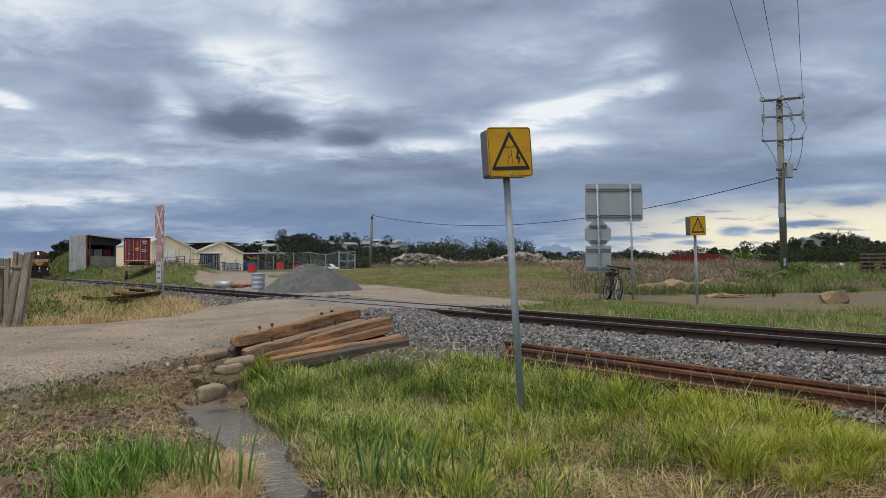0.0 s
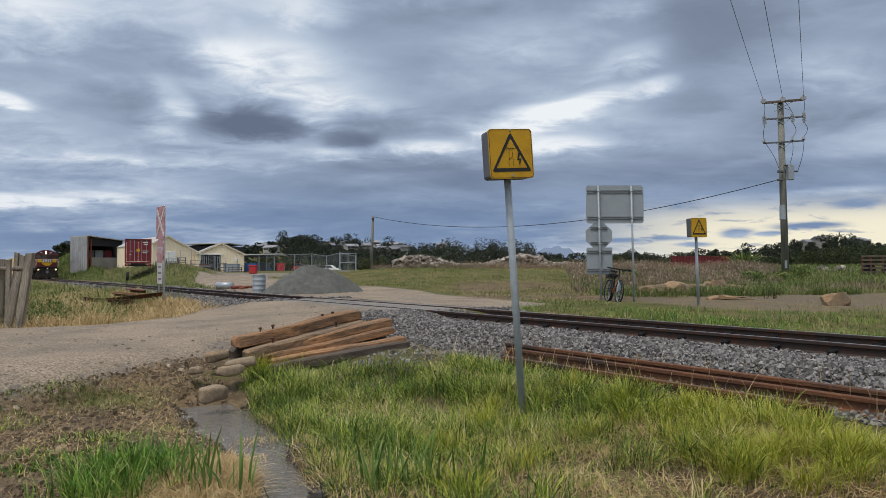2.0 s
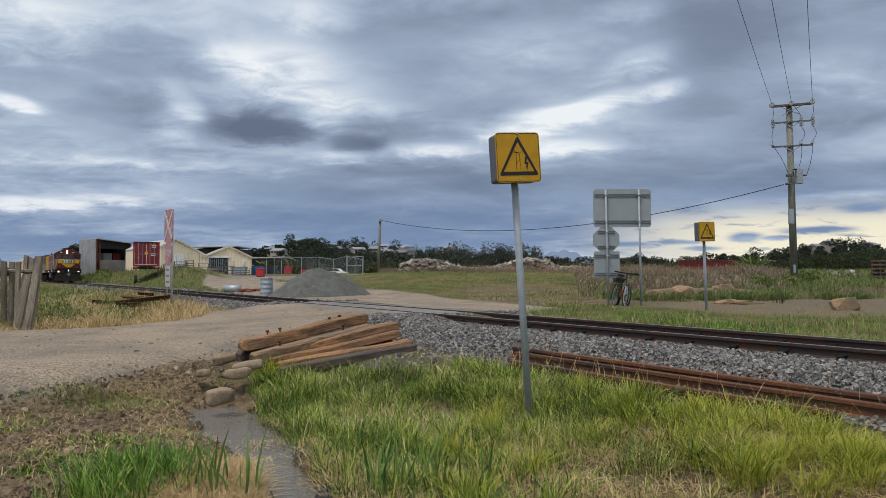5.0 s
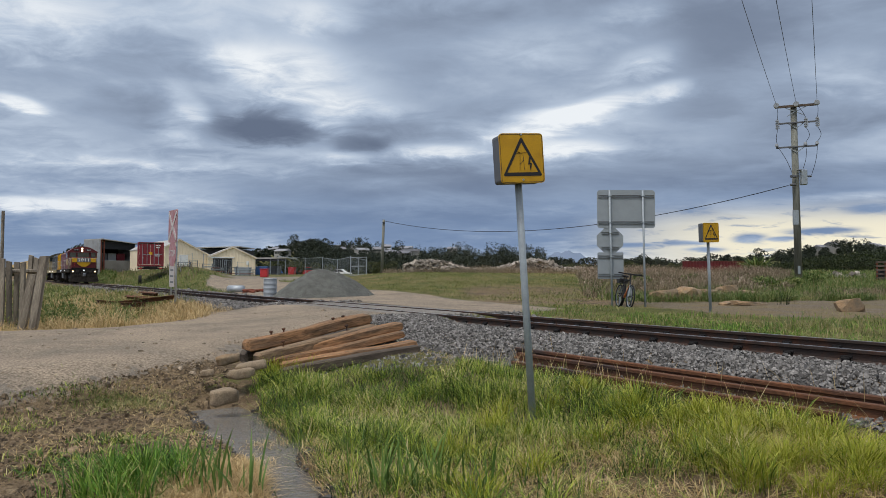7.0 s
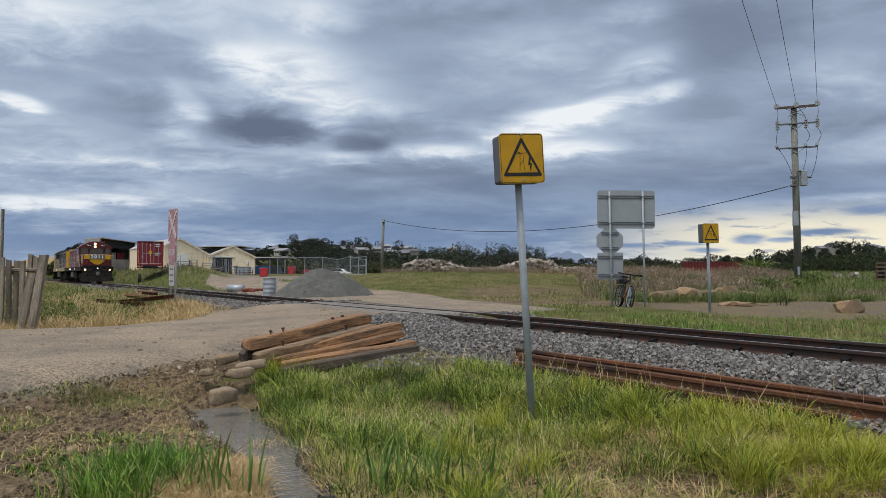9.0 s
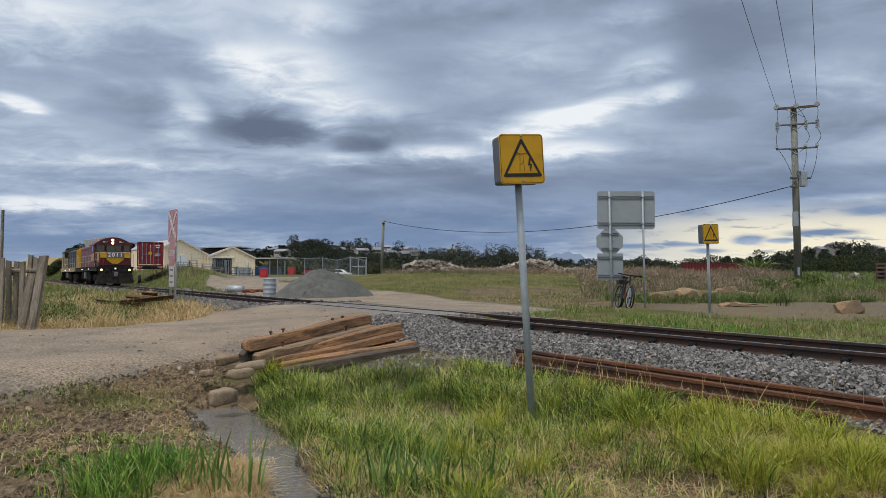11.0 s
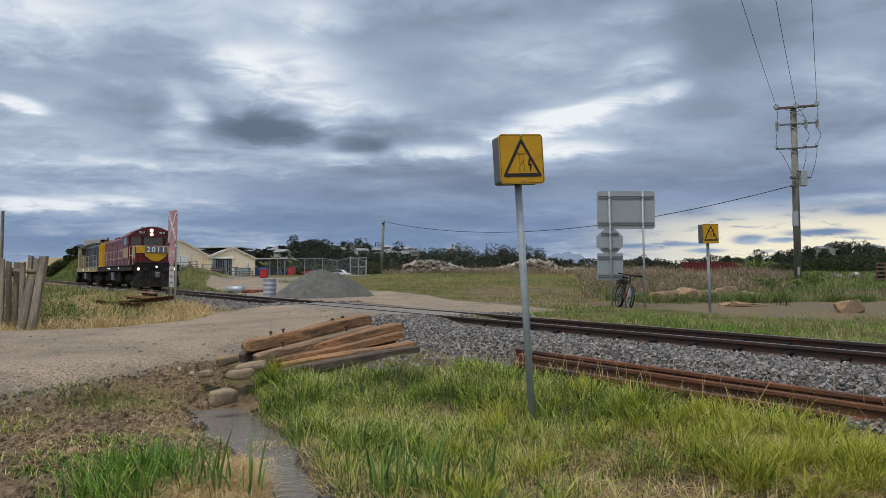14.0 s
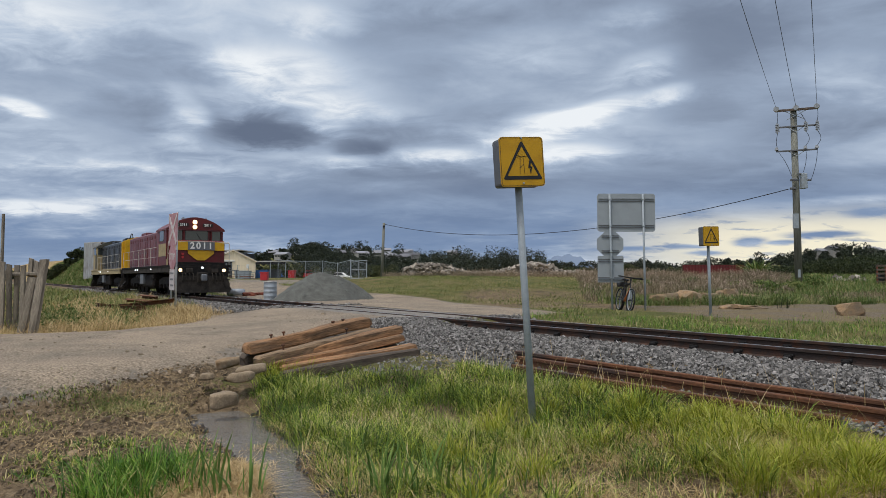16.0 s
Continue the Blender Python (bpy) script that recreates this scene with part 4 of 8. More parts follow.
def rear_locomotive():
    loco = thing("locomotive", Matrix(), "blue-grey diesel locomotive with a yellow end, coupled behind", "locomotive", "coupled locomotives")
    under_gear(loco)
    pilot(loco, 0, 1)
    pilot(loco, LOCO_LENGTH, -1)
    walkway(loco, "loco_rail", 0.8, 11.0, "cream")
    part("yellow_end", body_arch(2.0, 1.45, 3.30, 3.62, 0.62, 0.95), "loco_yellow", loco, "yellow hood end wall")
    part("end_band", body_arch(2.3, 1.5, 3.25, 3.6, 0.95, 1.2), "loco_yellow", loco)
    hood(loco, 1.35, 11.2, 1.95, 3.28, 3.56, "loco_grey", "black", "blue-grey engine hood with dark doors")
    part("cab", body_arch(2.74, 1.45, 3.26, 3.76, 11.2, 13.2), "cream", loco, "cream cab at the trailing end")
    part("cab_roof", body_arch(2.82, 3.22, 3.28, 3.82, 11.1, 13.3), "loco_olive", loco)
    for side in (-1, 1):
        part("side_window", box(side * 1.375, 12.2, 2.95, 0.03, 0.9, 0.56, 0.02), "glass", loco, "dark side window")
        part("cab_side_panel", box(side * 1.378, 11.6, 2.2, 0.02, 0.7, 1.2, 0.01), "loco_olive", loco)
    for x in (-1.05, 1.05):
        part("front_window", box(x, 11.19, 2.95, 0.5, 0.03, 0.52, 0.02), "glass", loco)
    part("nose", box(0, 13.8, 2.05, 2.2, 1.2, 1.2, 0.05), "cream", loco, "cream nose")
    for x in (-0.5, 0.5):
        part("pipe_loop", bent([(x, 0.85, 3.4), (x, 1.1, 3.8), (x, 1.6, 3.85), (x, 1.9, 3.6)], 0.03, 6), "rubber", loco)
    return loco


lead = lead_locomotive()
trail = rear_locomotive()


# ---- the road warning signs ----
def danger_sign(x, y, tilt_x, tilt_y, spin, label, height_box):
    """Box-shaped yellow overhead-danger sign on a galvanised post; it faces -y before its turn."""
    z = land(x, y)
    sign = thing("warning_sign", Matrix.Translation((x, y, z)) @ pose(0, 0, 0, tilt_x, tilt_y, spin), label, "sign", "overhead danger signs")
    H = height_box
    part("post", tube((0, 0.02, -0.3), (0, 0.02, H + 0.42), 0.036, 0.036, 16), "galv", sign, "galvanised steel post", True)
    part("box_back", prism(round_rect(0.455, 0.48, 0.03), 0.17, m=Matrix.Translation((0, 0.0, H + 0.27))), "sign_grey", sign, "grey steel sign box")
    part("face", prism(round_rect(0.47, 0.495, 0.035), 0.012, m=Matrix.Translation((0, -0.106, H + 0.27))), "yellow", sign, "yellow reflective sign face")
    ring = bmesh.new()
    o, i = round_rect(0.455, 0.48, 0.03), round_rect(0.447, 0.472, 0.027)
    flat_ring(ring, o, i, -0.1135, H + 0.27)
    part("border_line", ring, "black", sign)
    tri = bmesh.new()
    out = [(-0.205, -0.165), (-0.195, -0.178), (0.195, -0.178), (0.205, -0.165), (0.010, 0.198), (-0.010, 0.198)]
    inn = [(-0.163, -0.135), (-0.160, -0.142), (0.160, -0.142), (0.163, -0.135), (0.003, 0.150), (-0.003, 0.150)]
    flat_ring(tri, out, inn, -0.1145, H + 0.27)
    part("triangle", tri, "black", sign, "black warning triangle outline")
    bolt = bmesh.new()
    prism([(0.075, 0.03), (0.095, 0.03), (0.082, -0.03), (0.105, -0.03), (0.085, -0.105), (0.078, -0.07), (0.088, -0.045), (0.060, -0.045)], 0.003, bm=bolt,
          m=Matrix.Translation((0, -0.1145, H + 0.25)))
    part("lightning_mark", bolt, "black", sign)
    mast = bmesh.new()
    for p in (((-0.03, -0.10), (-0.02, 0.06)), ((0.02, -0.10), (0.012, 0.06)), ((-0.06, 0.065), (0.05, 0.075)), ((-0.05, 0.085), (0.0, 0.065)), ((-0.025, -0.04), (0.018, 0.0))):
        (xa, za), (xb, zb) = p
        tube((xa, -0.1135, H + 0.25 + za), (xb, -0.1135, H + 0.25 + zb), 0.0018, 0.0018, 5, mast)
    part("mast_mark", mast, "black", sign)
    for dz in (0.235, -0.215):
        part("bolt", tube((0, -0.112, H + 0.27 + dz), (0, -0.122, H + 0.27 + dz), 0.011, 0.010, 8), "galv", sign)
    return sign


def flat_ring(bm, outer, inner, y, z0, depth=0.003):
    n = len(outer)
    vs = [[bm.verts.new((p[0], y + d, z0 + p[1])) for p in pts] for pts in (outer, inner) for d in (0, depth)]
    for k in range(n):
        j = (k + 1) % n
        bm.faces.new((vs[0][k], vs[0][j], vs[2][j], vs[2][k]))
        bm.faces.new((vs[0][k], vs[1][k], vs[1][j], vs[0][j]))
        bm.faces.new((vs[2][k], vs[2][j], vs[3][j], vs[3][k]))
    bmesh.ops.recalc_face_normals(bm, faces=bm.faces)


danger_sign(0.905, 7.0, 0.0, -3.55, 17.0, "yellow overhead-danger sign on a leaning steel post in long grass", 2.34)
danger_sign(6.77, 17.6, 0.0, -1.5, 18.0, "small yellow overhead-danger sign on a post past the track", 1.74)



# ---- beside the track: stacked sleepers, old rails, lumps ----
def sleeper_mesh(seed, length=2.1, w=0.235, h=0.135):
    """An old hardwood sleeper: worn arrises, a slight warp, split ends."""
    bm = bmesh.new()
    n, rows = 14, []
    for k in range(n + 1):
        x = length * (-0.5, -0.475, -0.44, -0.37, -0.28, -0.19, -0.1, 0.0, 0.1, 0.19, 0.28, 0.37, 0.44, 0.475, 0.5)[k]
        off = Vector((0, 0.022 * noise.noise(Vector((x * 1.5, seed, 0))), 0.055 * noise.noise(Vector((x * 0.7, seed, 3)))))
        end = 0.62 + 0.2 * noise.noise(Vector((seed, k, 1))) if k in (0, n) else 1.0
        ring = []
        for yy, zz in ((-0.5, -0.38), (-0.42, -0.5), (0.42, -0.5), (0.5, -0.38), (0.5, 0.36), (0.40, 0.5), (-0.40, 0.5), (-0.5, 0.36)):
            wob = 1 + 0.17 * noise.noise(Vector((x * 4, yy * 5 + seed, zz * 5)))
            ring.append(bm.verts.new(Vector((x + 0.03 * noise.noise(Vector((yy * 4, zz * 4, seed + k))) * (k in (0, n)), yy * w * wob * end, zz * h * wob * end)) + off))
        rows.append(ring)
    for a, b in zip(rows, rows[1:]):
        for k in range(8):
            j = (k + 1) % 8
            bm.faces.new((a[k], a[j], b[j], b[k]))
    bm.faces.new(rows[0][::-1])
    bm.faces.new(rows[-1])
    bmesh.ops.recalc_face_normals(bm, faces=bm.faces)
    return bm


def spot(px, py, d):
    """A place by sight lines from the eye: bearing px, level py (487.5 is eye level), d metres ahead."""
    return Vector(((px - 784) / 1230 * d, d, 1.65 + (487.5 - py) / 1230 * d))


def laid(a, b, lift=0.0):
    """Pose of a bar whose middle lies between a and b and whose x axis runs from a to b."""
    x = (b - a).normalized()
    y = Vector((0, 0, 1)).cross(x).normalized()
    z = x.cross(y)
    m = Matrix((x, y, z)).transposed().to_4x4()
    return Matrix.Translation((a + b) / 2 + Vector((0, 0, lift))) @ m


SLEEPERS = (
    ((440, 608, 10.1), (648, 562, 11.3), "orange-brown"), ((464, 627, 9.7), (660, 576, 11.0), "grey-brown"),
    ((500, 621, 10.0), (697, 578, 10.95), "orange-brown"), ((500, 634, 9.85), (699, 591, 10.8), "red-brown"),
    ((505, 642, 9.7), (727, 602, 10.65), "orange-brown"), ((512, 652, 9.55), (731, 614, 10.5), "dark grey-brown"),
    # fillers underneath, toned dark to paint the shaded gaps of the heap
    ((440, 628, 10.35), (640, 586, 11.45), "dark"), ((490, 640, 10.1), (690, 606, 11.2), "dark"), ((480, 652, 9.95), (690, 620, 11.0), "dark"))


def build_sleepers():
    for k, (a, b, tone) in enumerate(SLEEPERS):
        p, q = spot(*a), spot(*b)
        mid = (p + q) / 2
        d = (q - p).normalized()
        p, q = mid - d * 1.05, mid + d * 1.05
        ob = thing("railway_sleeper", laid(p, q, -0.03), tone + " old hardwood railway sleeper stacked on a heap", "sleeper", "heap of old sleepers")
        # from k = 6 the dark wood stands in for shade between sleepers
        part("timber", sleeper_mesh(k * 3.3, w=0.25, h=(0.165, 0.145, 0.115, 0.110, 0.110, 0.125)[k] if k < 6 else 0.2), "sleeper" if k in (0, 2, 3, 4) else "sleeper_grey" if k == 1 else "sleeper_dark", ob)
        if k in (0, 1, 6):
            for x in (-0.62, -0.42, 0.42, 0.60) if k == 0 else (-0.6, 0.5):
                bm = tube((x, 0.03, 0.05), (x + 0.01, 0.03, 0.115), 0.013, 0.013, 7)
                box(x + 0.01, 0.03, 0.125, 0.05, 0.04, 0.028, 0.008, bm)
                part("spike", bm, "old_rail", ob, "rusty rail spike")
    # worn concrete and timber ends in front of the heap
    for px, py, d, size, sq, spin, label in (
            (400, 697, 8.1, 0.20, (1.0, 0.62, 0.55), 10, "pale worn concrete block beside the drain"),
            (447, 645, 9.0, 0.21, (1.15, 0.5, 0.34), 8, "pale rounded concrete lump under the sleepers"),
            (428, 658, 8.9, 0.20, (1.15, 0.5, 0.40), -22, "grey concrete lump by the drain head"),
            (369, 657, 9.0, 0.14, (1.2, 0.5, 0.40), -38, "grey broken concrete piece on the bank"),
            (405, 633, 9.5, 0.18, (1.1, 0.6, 0.45), 20, "orange-brown timber end below the heap")):
        p = spot(px, py, d)
        me = mesh_from(lump(size, px * 0.01, 0.22, 3, sq), "concrete_block", "rock" if "orange" in label else "concrete", True)
        ob = tagged(new("concrete_block", me), label, "concrete block", "lumps by the drain")
        p.z = max(p.z - 0.02, land(p.x, p.y) + size * sq[2] * 0.35)
        ob.matrix_basis = Matrix.Translation(p) @ pose(0, 0, 0, 6, -8, spin)


def build_old_rails():
    for u0, u1, s, z, turn, label in ((-6.0, 7.75, -2.43, 0.47, 0.0, "long rusty disused rail lying beside the ballast"),
                                      (3.05, 7.3, -2.85, 0.352, 0.5, "short rusty cut rail lying in front of a longer one"),
                                      (2.2, 7.55, -2.56, 0.42, -0.3, "rusty disused rail tucked under another")):
        p = on_track((u0 + u1) / 2, s, z)
        ob = tagged(new("disused_rail", rail_mesh(u1 - u0, "old_rail")), label, "rail", "disused rails")
        ob.matrix_basis = Matrix.Translation(p) @ pose(0, 0, 0, 0, 0, TRACK_SPIN + turn)
    # rusty scrap steel by the crossing sign
    rnd = random.Random(5)
    for k in range(9):
        px, py, d = rnd.uniform(200, 290), rnd.uniform(528, 540), rnd.uniform(21, 23.5)
        p = spot(px, py, d)
        p.z = land(p.x, p.y) + 0.10 + 0.05 * k
        bm = bmesh.new()
        L = rnd.uniform(0.7, 1.9)
        box(0, 0, 0, L, 0.16, 0.02, 0.004, bm)
        box(0, 0.07, -0.06, L, 0.02, 0.12, 0.004, bm)
        ob = tagged(new("scrap_beam", mesh_from(bm, "scrap_beam", "old_rail")), "rusty scrap steel angle lying in dry grass", "scrap steel", "scrap steel heap")
        ob.matrix_basis = Matrix.Translation(p) @ pose(0, 0, 0, rnd.uniform(-18, 18), rnd.uniform(-12, 6), rnd.uniform(-25, 35))


# ---- road signs past the crossing ----
def build_sign_backs():
    d = 22.0
    g = spot(1110, 552, d)
    sign = thing("road_sign", Matrix.Translation((0, d, 0)), "grey backs of crossing signs on two galvanised posts", "sign")

    def P(px, py):
        v = spot(px, py, d)
        return v.x, v.z
    for (x0, y0), (x1, y1), name in (((1083, 566), (1079, 337), "post"), ((1141, 568), (1138, 337), "post")):
        (a, b), (c, e) = P(x0, y0), P(x1, y1)
        part(name, tube((a, -0.04, b - 0.2), (c, -0.04, e), 0.033, 0.033, 12), "galv", sign, "galvanised steel post", True)
    for x0, y0, x1, y1, name in ((1058, 336, 1161, 404, "direction_board"), (1058, 447, 1104, 494, "lower_board")):
        (a, b), (c, e) = P(x0, y0), P(x1, y1)
        part(name, prism(round_rect(c - a, b - e, 0.10 if y0 < 400 else 0.04), 0.012, m=Matrix.Translation(((a + c) / 2, 0.04, (b + e) / 2))), "sheet_back", sign, "bare grey aluminium sign back")
        for f in (0.17, 0.86):
            z = b + (e - b) * f
            bm = box((a + c) / 2, 0.022, z + 0.035, (c - a) * 0.96, 0.02, 0.018)
            box((a + c) / 2, 0.022, z - 0.035, (c - a) * 0.96, 0.02, 0.018, 0, bm)
            part("stiffener", bm, "sign_grey", sign)
    (a, b), (c, e) = P(1057, 404), P(1104, 448)
    w, h = (c - a) / 2, (b - e) / 2
    k = 0.414
    part("octagon_board", prism([(w, k * h), (k * w, h), (-k * w, h), (-w, k * h), (-w, -k * h), (-k * w, -h), (k * w, -h), (w, -k * h)], 0.012,
                                m=Matrix.Translation(((a + c) / 2, 0.045, (b + e) / 2))), "sheet_back", sign, "grey back of an octagonal stop sign")
    for f in (0.2, 0.8):
        z = b + (e - b) * f
        bm = box((a + c) / 2, 0.025, z + 0.03, w * 1.3, 0.02, 0.016)
        box((a + c) / 2, 0.025, z - 0.03, w * 1.3, 0.02, 0.016, 0, bm)
        part("stiffener", bm, "sign_grey", sign)
    for px, py in ((1080, 347), (1138, 347), (1080, 394), (1138, 394), (1081, 413), (1081, 440), (1082, 455), (1082, 486)):
        x, z = P(px, py)
        part("clamp", box(x, -0.055, z, 0.11, 0.05, 0.03, 0.006), "galv", sign)


def build_crossing_sign():
    d = 22.0
    p = spot(305, 548, d)
    p.z = land(p.x, p.y)
    top = 1.65 + (487.5 - 371) / 1230 * d - p.z
    sign = thing("crossing_sign", Matrix.Translation(p) @ pose(0, 0, 0, 0, 1.0, -54), "faded red crossing sign with a white cross on twin posts", "sign")
    for x, name in ((-0.27, "post"), (0.27, "post")):
        part(name, tube((x, 0.04, -0.2), (x, 0.04, top), 0.032, 0.032, 12), "pale_post", sign, "pale galvanised steel post", True)
    zc = top - 0.53
    part("target_board", prism(round_rect(0.98, 1.02, 0.05), 0.014, m=Matrix.Translation((0, -0.01, zc))), "sign_red", sign, "faded red board")
    for a in (45, -45):
        part("white_arm", box(0, 0, 0, 1.22, 0.010, 0.12, 0, m=Matrix.Rotation(radians(a), 4, "Y")), "faded_white", sign, "white crossbuck arm", m=Matrix.Translation((0, -0.022 - 0.004 * (a > 0), zc)))
    h = 0.40
    z2 = top - 1.40
    k = 0.414
    part("stop_board", prism([(h, k * h), (k * h, h), (-k * h, h), (-h, k * h), (-h, -k * h), (-k * h, -h), (k * h, -h), (h, -k * h)], 0.012, m=Matrix.Translation((0, -0.012, z2))),
         "sign_red", sign, "faded red stop sign")
    words("STOP", 0.27, "faded_white", pose(0, -0.021, z2), sign, "stop_word", "white lettering", 0.002)
    z3 = top - 2.12
    part("notice_board", prism(round_rect(0.56, 0.66, 0.03), 0.012, m=Matrix.Translation((0, -0.012, z3))), "faded_white", sign, "white notice board")
    for k in range(3):
        part("text_bar", box(0, -0.021, z3 + 0.2 - 0.19 * k, 0.34, 0.006, 0.06), "plate_grey", sign)
    for z in (zc + 0.3, zc - 0.3, z2 + 0.2, z2 - 0.2):
        part("rail", box(0, 0.008, z, 0.80, 0.02, 0.04), "galv", sign)


# ---- bicycle against the sign post ----
def build_bicycle():
    p = spot(1103, 549, 21.6)
    p.z = land(p.x, p.y)
    bike = thing("bicycle", Matrix.Translation(p) @ pose(0, 0, 0, -7, 0, -86), "black bicycle with orange frame tubes leaning on a sign post", "bicycle", "parked bicycles")
    R = 0.34
    for x, name in ((-0.52, "rear_wheel"), (0.52, "front_wheel")):
        w = part(name, ring_bm(R, 0.024), "rubber", bike, "black tyre", True, pose(x, 0, R))
        part("rim", ring_bm(R - 0.035, 0.010), "galv", w, "", True)
        bm = bmesh.new()
        for k in range(14):
            a = 2 * math.pi * k / 14
            tube((0.02 * math.cos(a + 1.4), 0.02 * (-1) ** k, 0.02 * math.sin(a + 1.4)), ((R - 0.03) * math.cos(a), 0, (R - 0.03) * math.sin(a)), 0.0022, 0.0022, 4, bm)
        part("spokes", bm, "galv", w)
        part("hub", tube((0, -0.05, 0), (0, 0.05, 0), 0.025, 0.025, 10), "black", w)
    bb, seat, headt, headb = (-0.08, 0, 0.30), (-0.22, 0, 0.78), (0.33, 0, 0.86), (0.37, 0, 0.70)
    for a, b, r, m, name in ((bb, seat, 0.018, "black", "seat_tube"), (seat, headt, 0.020, "black", "top_tube"), (bb, headb, 0.024, "orange", "down_tube"),
                             (headb, headt, 0.022, "black", "head_tube"), (bb, (-0.52, 0.05, R), 0.012, "black", "chain_stay"), (seat, (-0.52, 0.05, R), 0.010, "black", "seat_stay"),
                             (headb, (0.50, 0.06, R), 0.018, "galv", "fork_leg"), (headb, (0.50, -0.06, R), 0.018, "galv", "fork_leg"), (seat, (-0.27, 0, 0.95), 0.014, "black", "seat_post")):
        part(name, tube(a, b, r, r, 10), m, bike)
    part("saddle", lump(0.15, 2.2, 0.1, 2, (1.0, 0.5, 0.28)), "black", bike, "", True, pose(-0.27, 0, 0.97))
    part("handlebar", bent([(0.28, -0.35, 1.04), (0.32, -0.12, 1.03), (0.32, 0.12, 1.03), (0.28, 0.35, 1.04)], 0.015, 8), "black", bike)
    part("stem", tube(headt, (0.32, 0, 1.03), 0.018, 0.018, 8), "black", bike)
    for y in (-0.32, 0.32):
        part("grip", tube((0.285, y - 0.06, 1.04), (0.285, y + 0.06, 1.04), 0.021, 0.021, 8), "rubber", bike)
    part("chainring", ring_bm(0.09, 0.008), "black", bike, "", True, pose(-0.08, -0.05, 0.30))
    for s in (-1, 1):
        part("pedal_arm", tube((-0.08, s * 0.07, 0.30), (-0.08 + s * 0.12, s * 0.08, 0.30 - s * 0.11), 0.012, 0.012, 6), "black", bike)
        part("pedal", box(-0.08 + s * 0.12, s * 0.14, 0.30 - s * 0.11, 0.09, 0.09, 0.025, 0.005), "black", bike)
    part("rear_rack", bent([(-0.70, -0.07, 0.74), (-0.30, -0.07, 0.76), (-0.30, 0.07, 0.76), (-0.70, 0.07, 0.74), (-0.70, -0.07, 0.74)], 0.008, 6), "black", bike)
    part("pannier", box(-0.52, 0.0, 0.82, 0.34, 0.20, 0.14, 0.03), "black", bike, "black bag on the rear rack")
    copy_thing(bike, Matrix.Translation((p.x + 0.10, p.y + 0.34, land(p.x + 0.1, p.y + 0.34))) @ pose(0, 0, 0, -9, 0, -92))


def ring_bm(R, r, n=28, k=8):
    bm = bmesh.new()
    rows = []
    for i in range(n):
        a = 2 * math.pi * i / n
        rows.append([bm.verts.new(((R + r * math.cos(b)) * math.cos(a), r * math.sin(b), (R + r * math.cos(b)) * math.sin(a))) for b in [2 * math.pi * j / k for j in range(k)]])
    for i in range(n):
        for j in range(k):
            bm.faces.new((rows[i][j], rows[(i + 1) % n][j], rows[(i + 1) % n][(j + 1) % k], rows[i][(j + 1) % k]))
    bmesh.ops.recalc_face_normals(bm, faces=bm.faces)
    return bm


# ---- poles and wires ----
def hung(a, b, sag, n=24):
    a, b = Vector(a), Vector(b)
    return [a.lerp(b, k / n) - Vector((0, 0, 4 * sag * (k / n) * (1 - k / n))) for k in range(n + 1)]


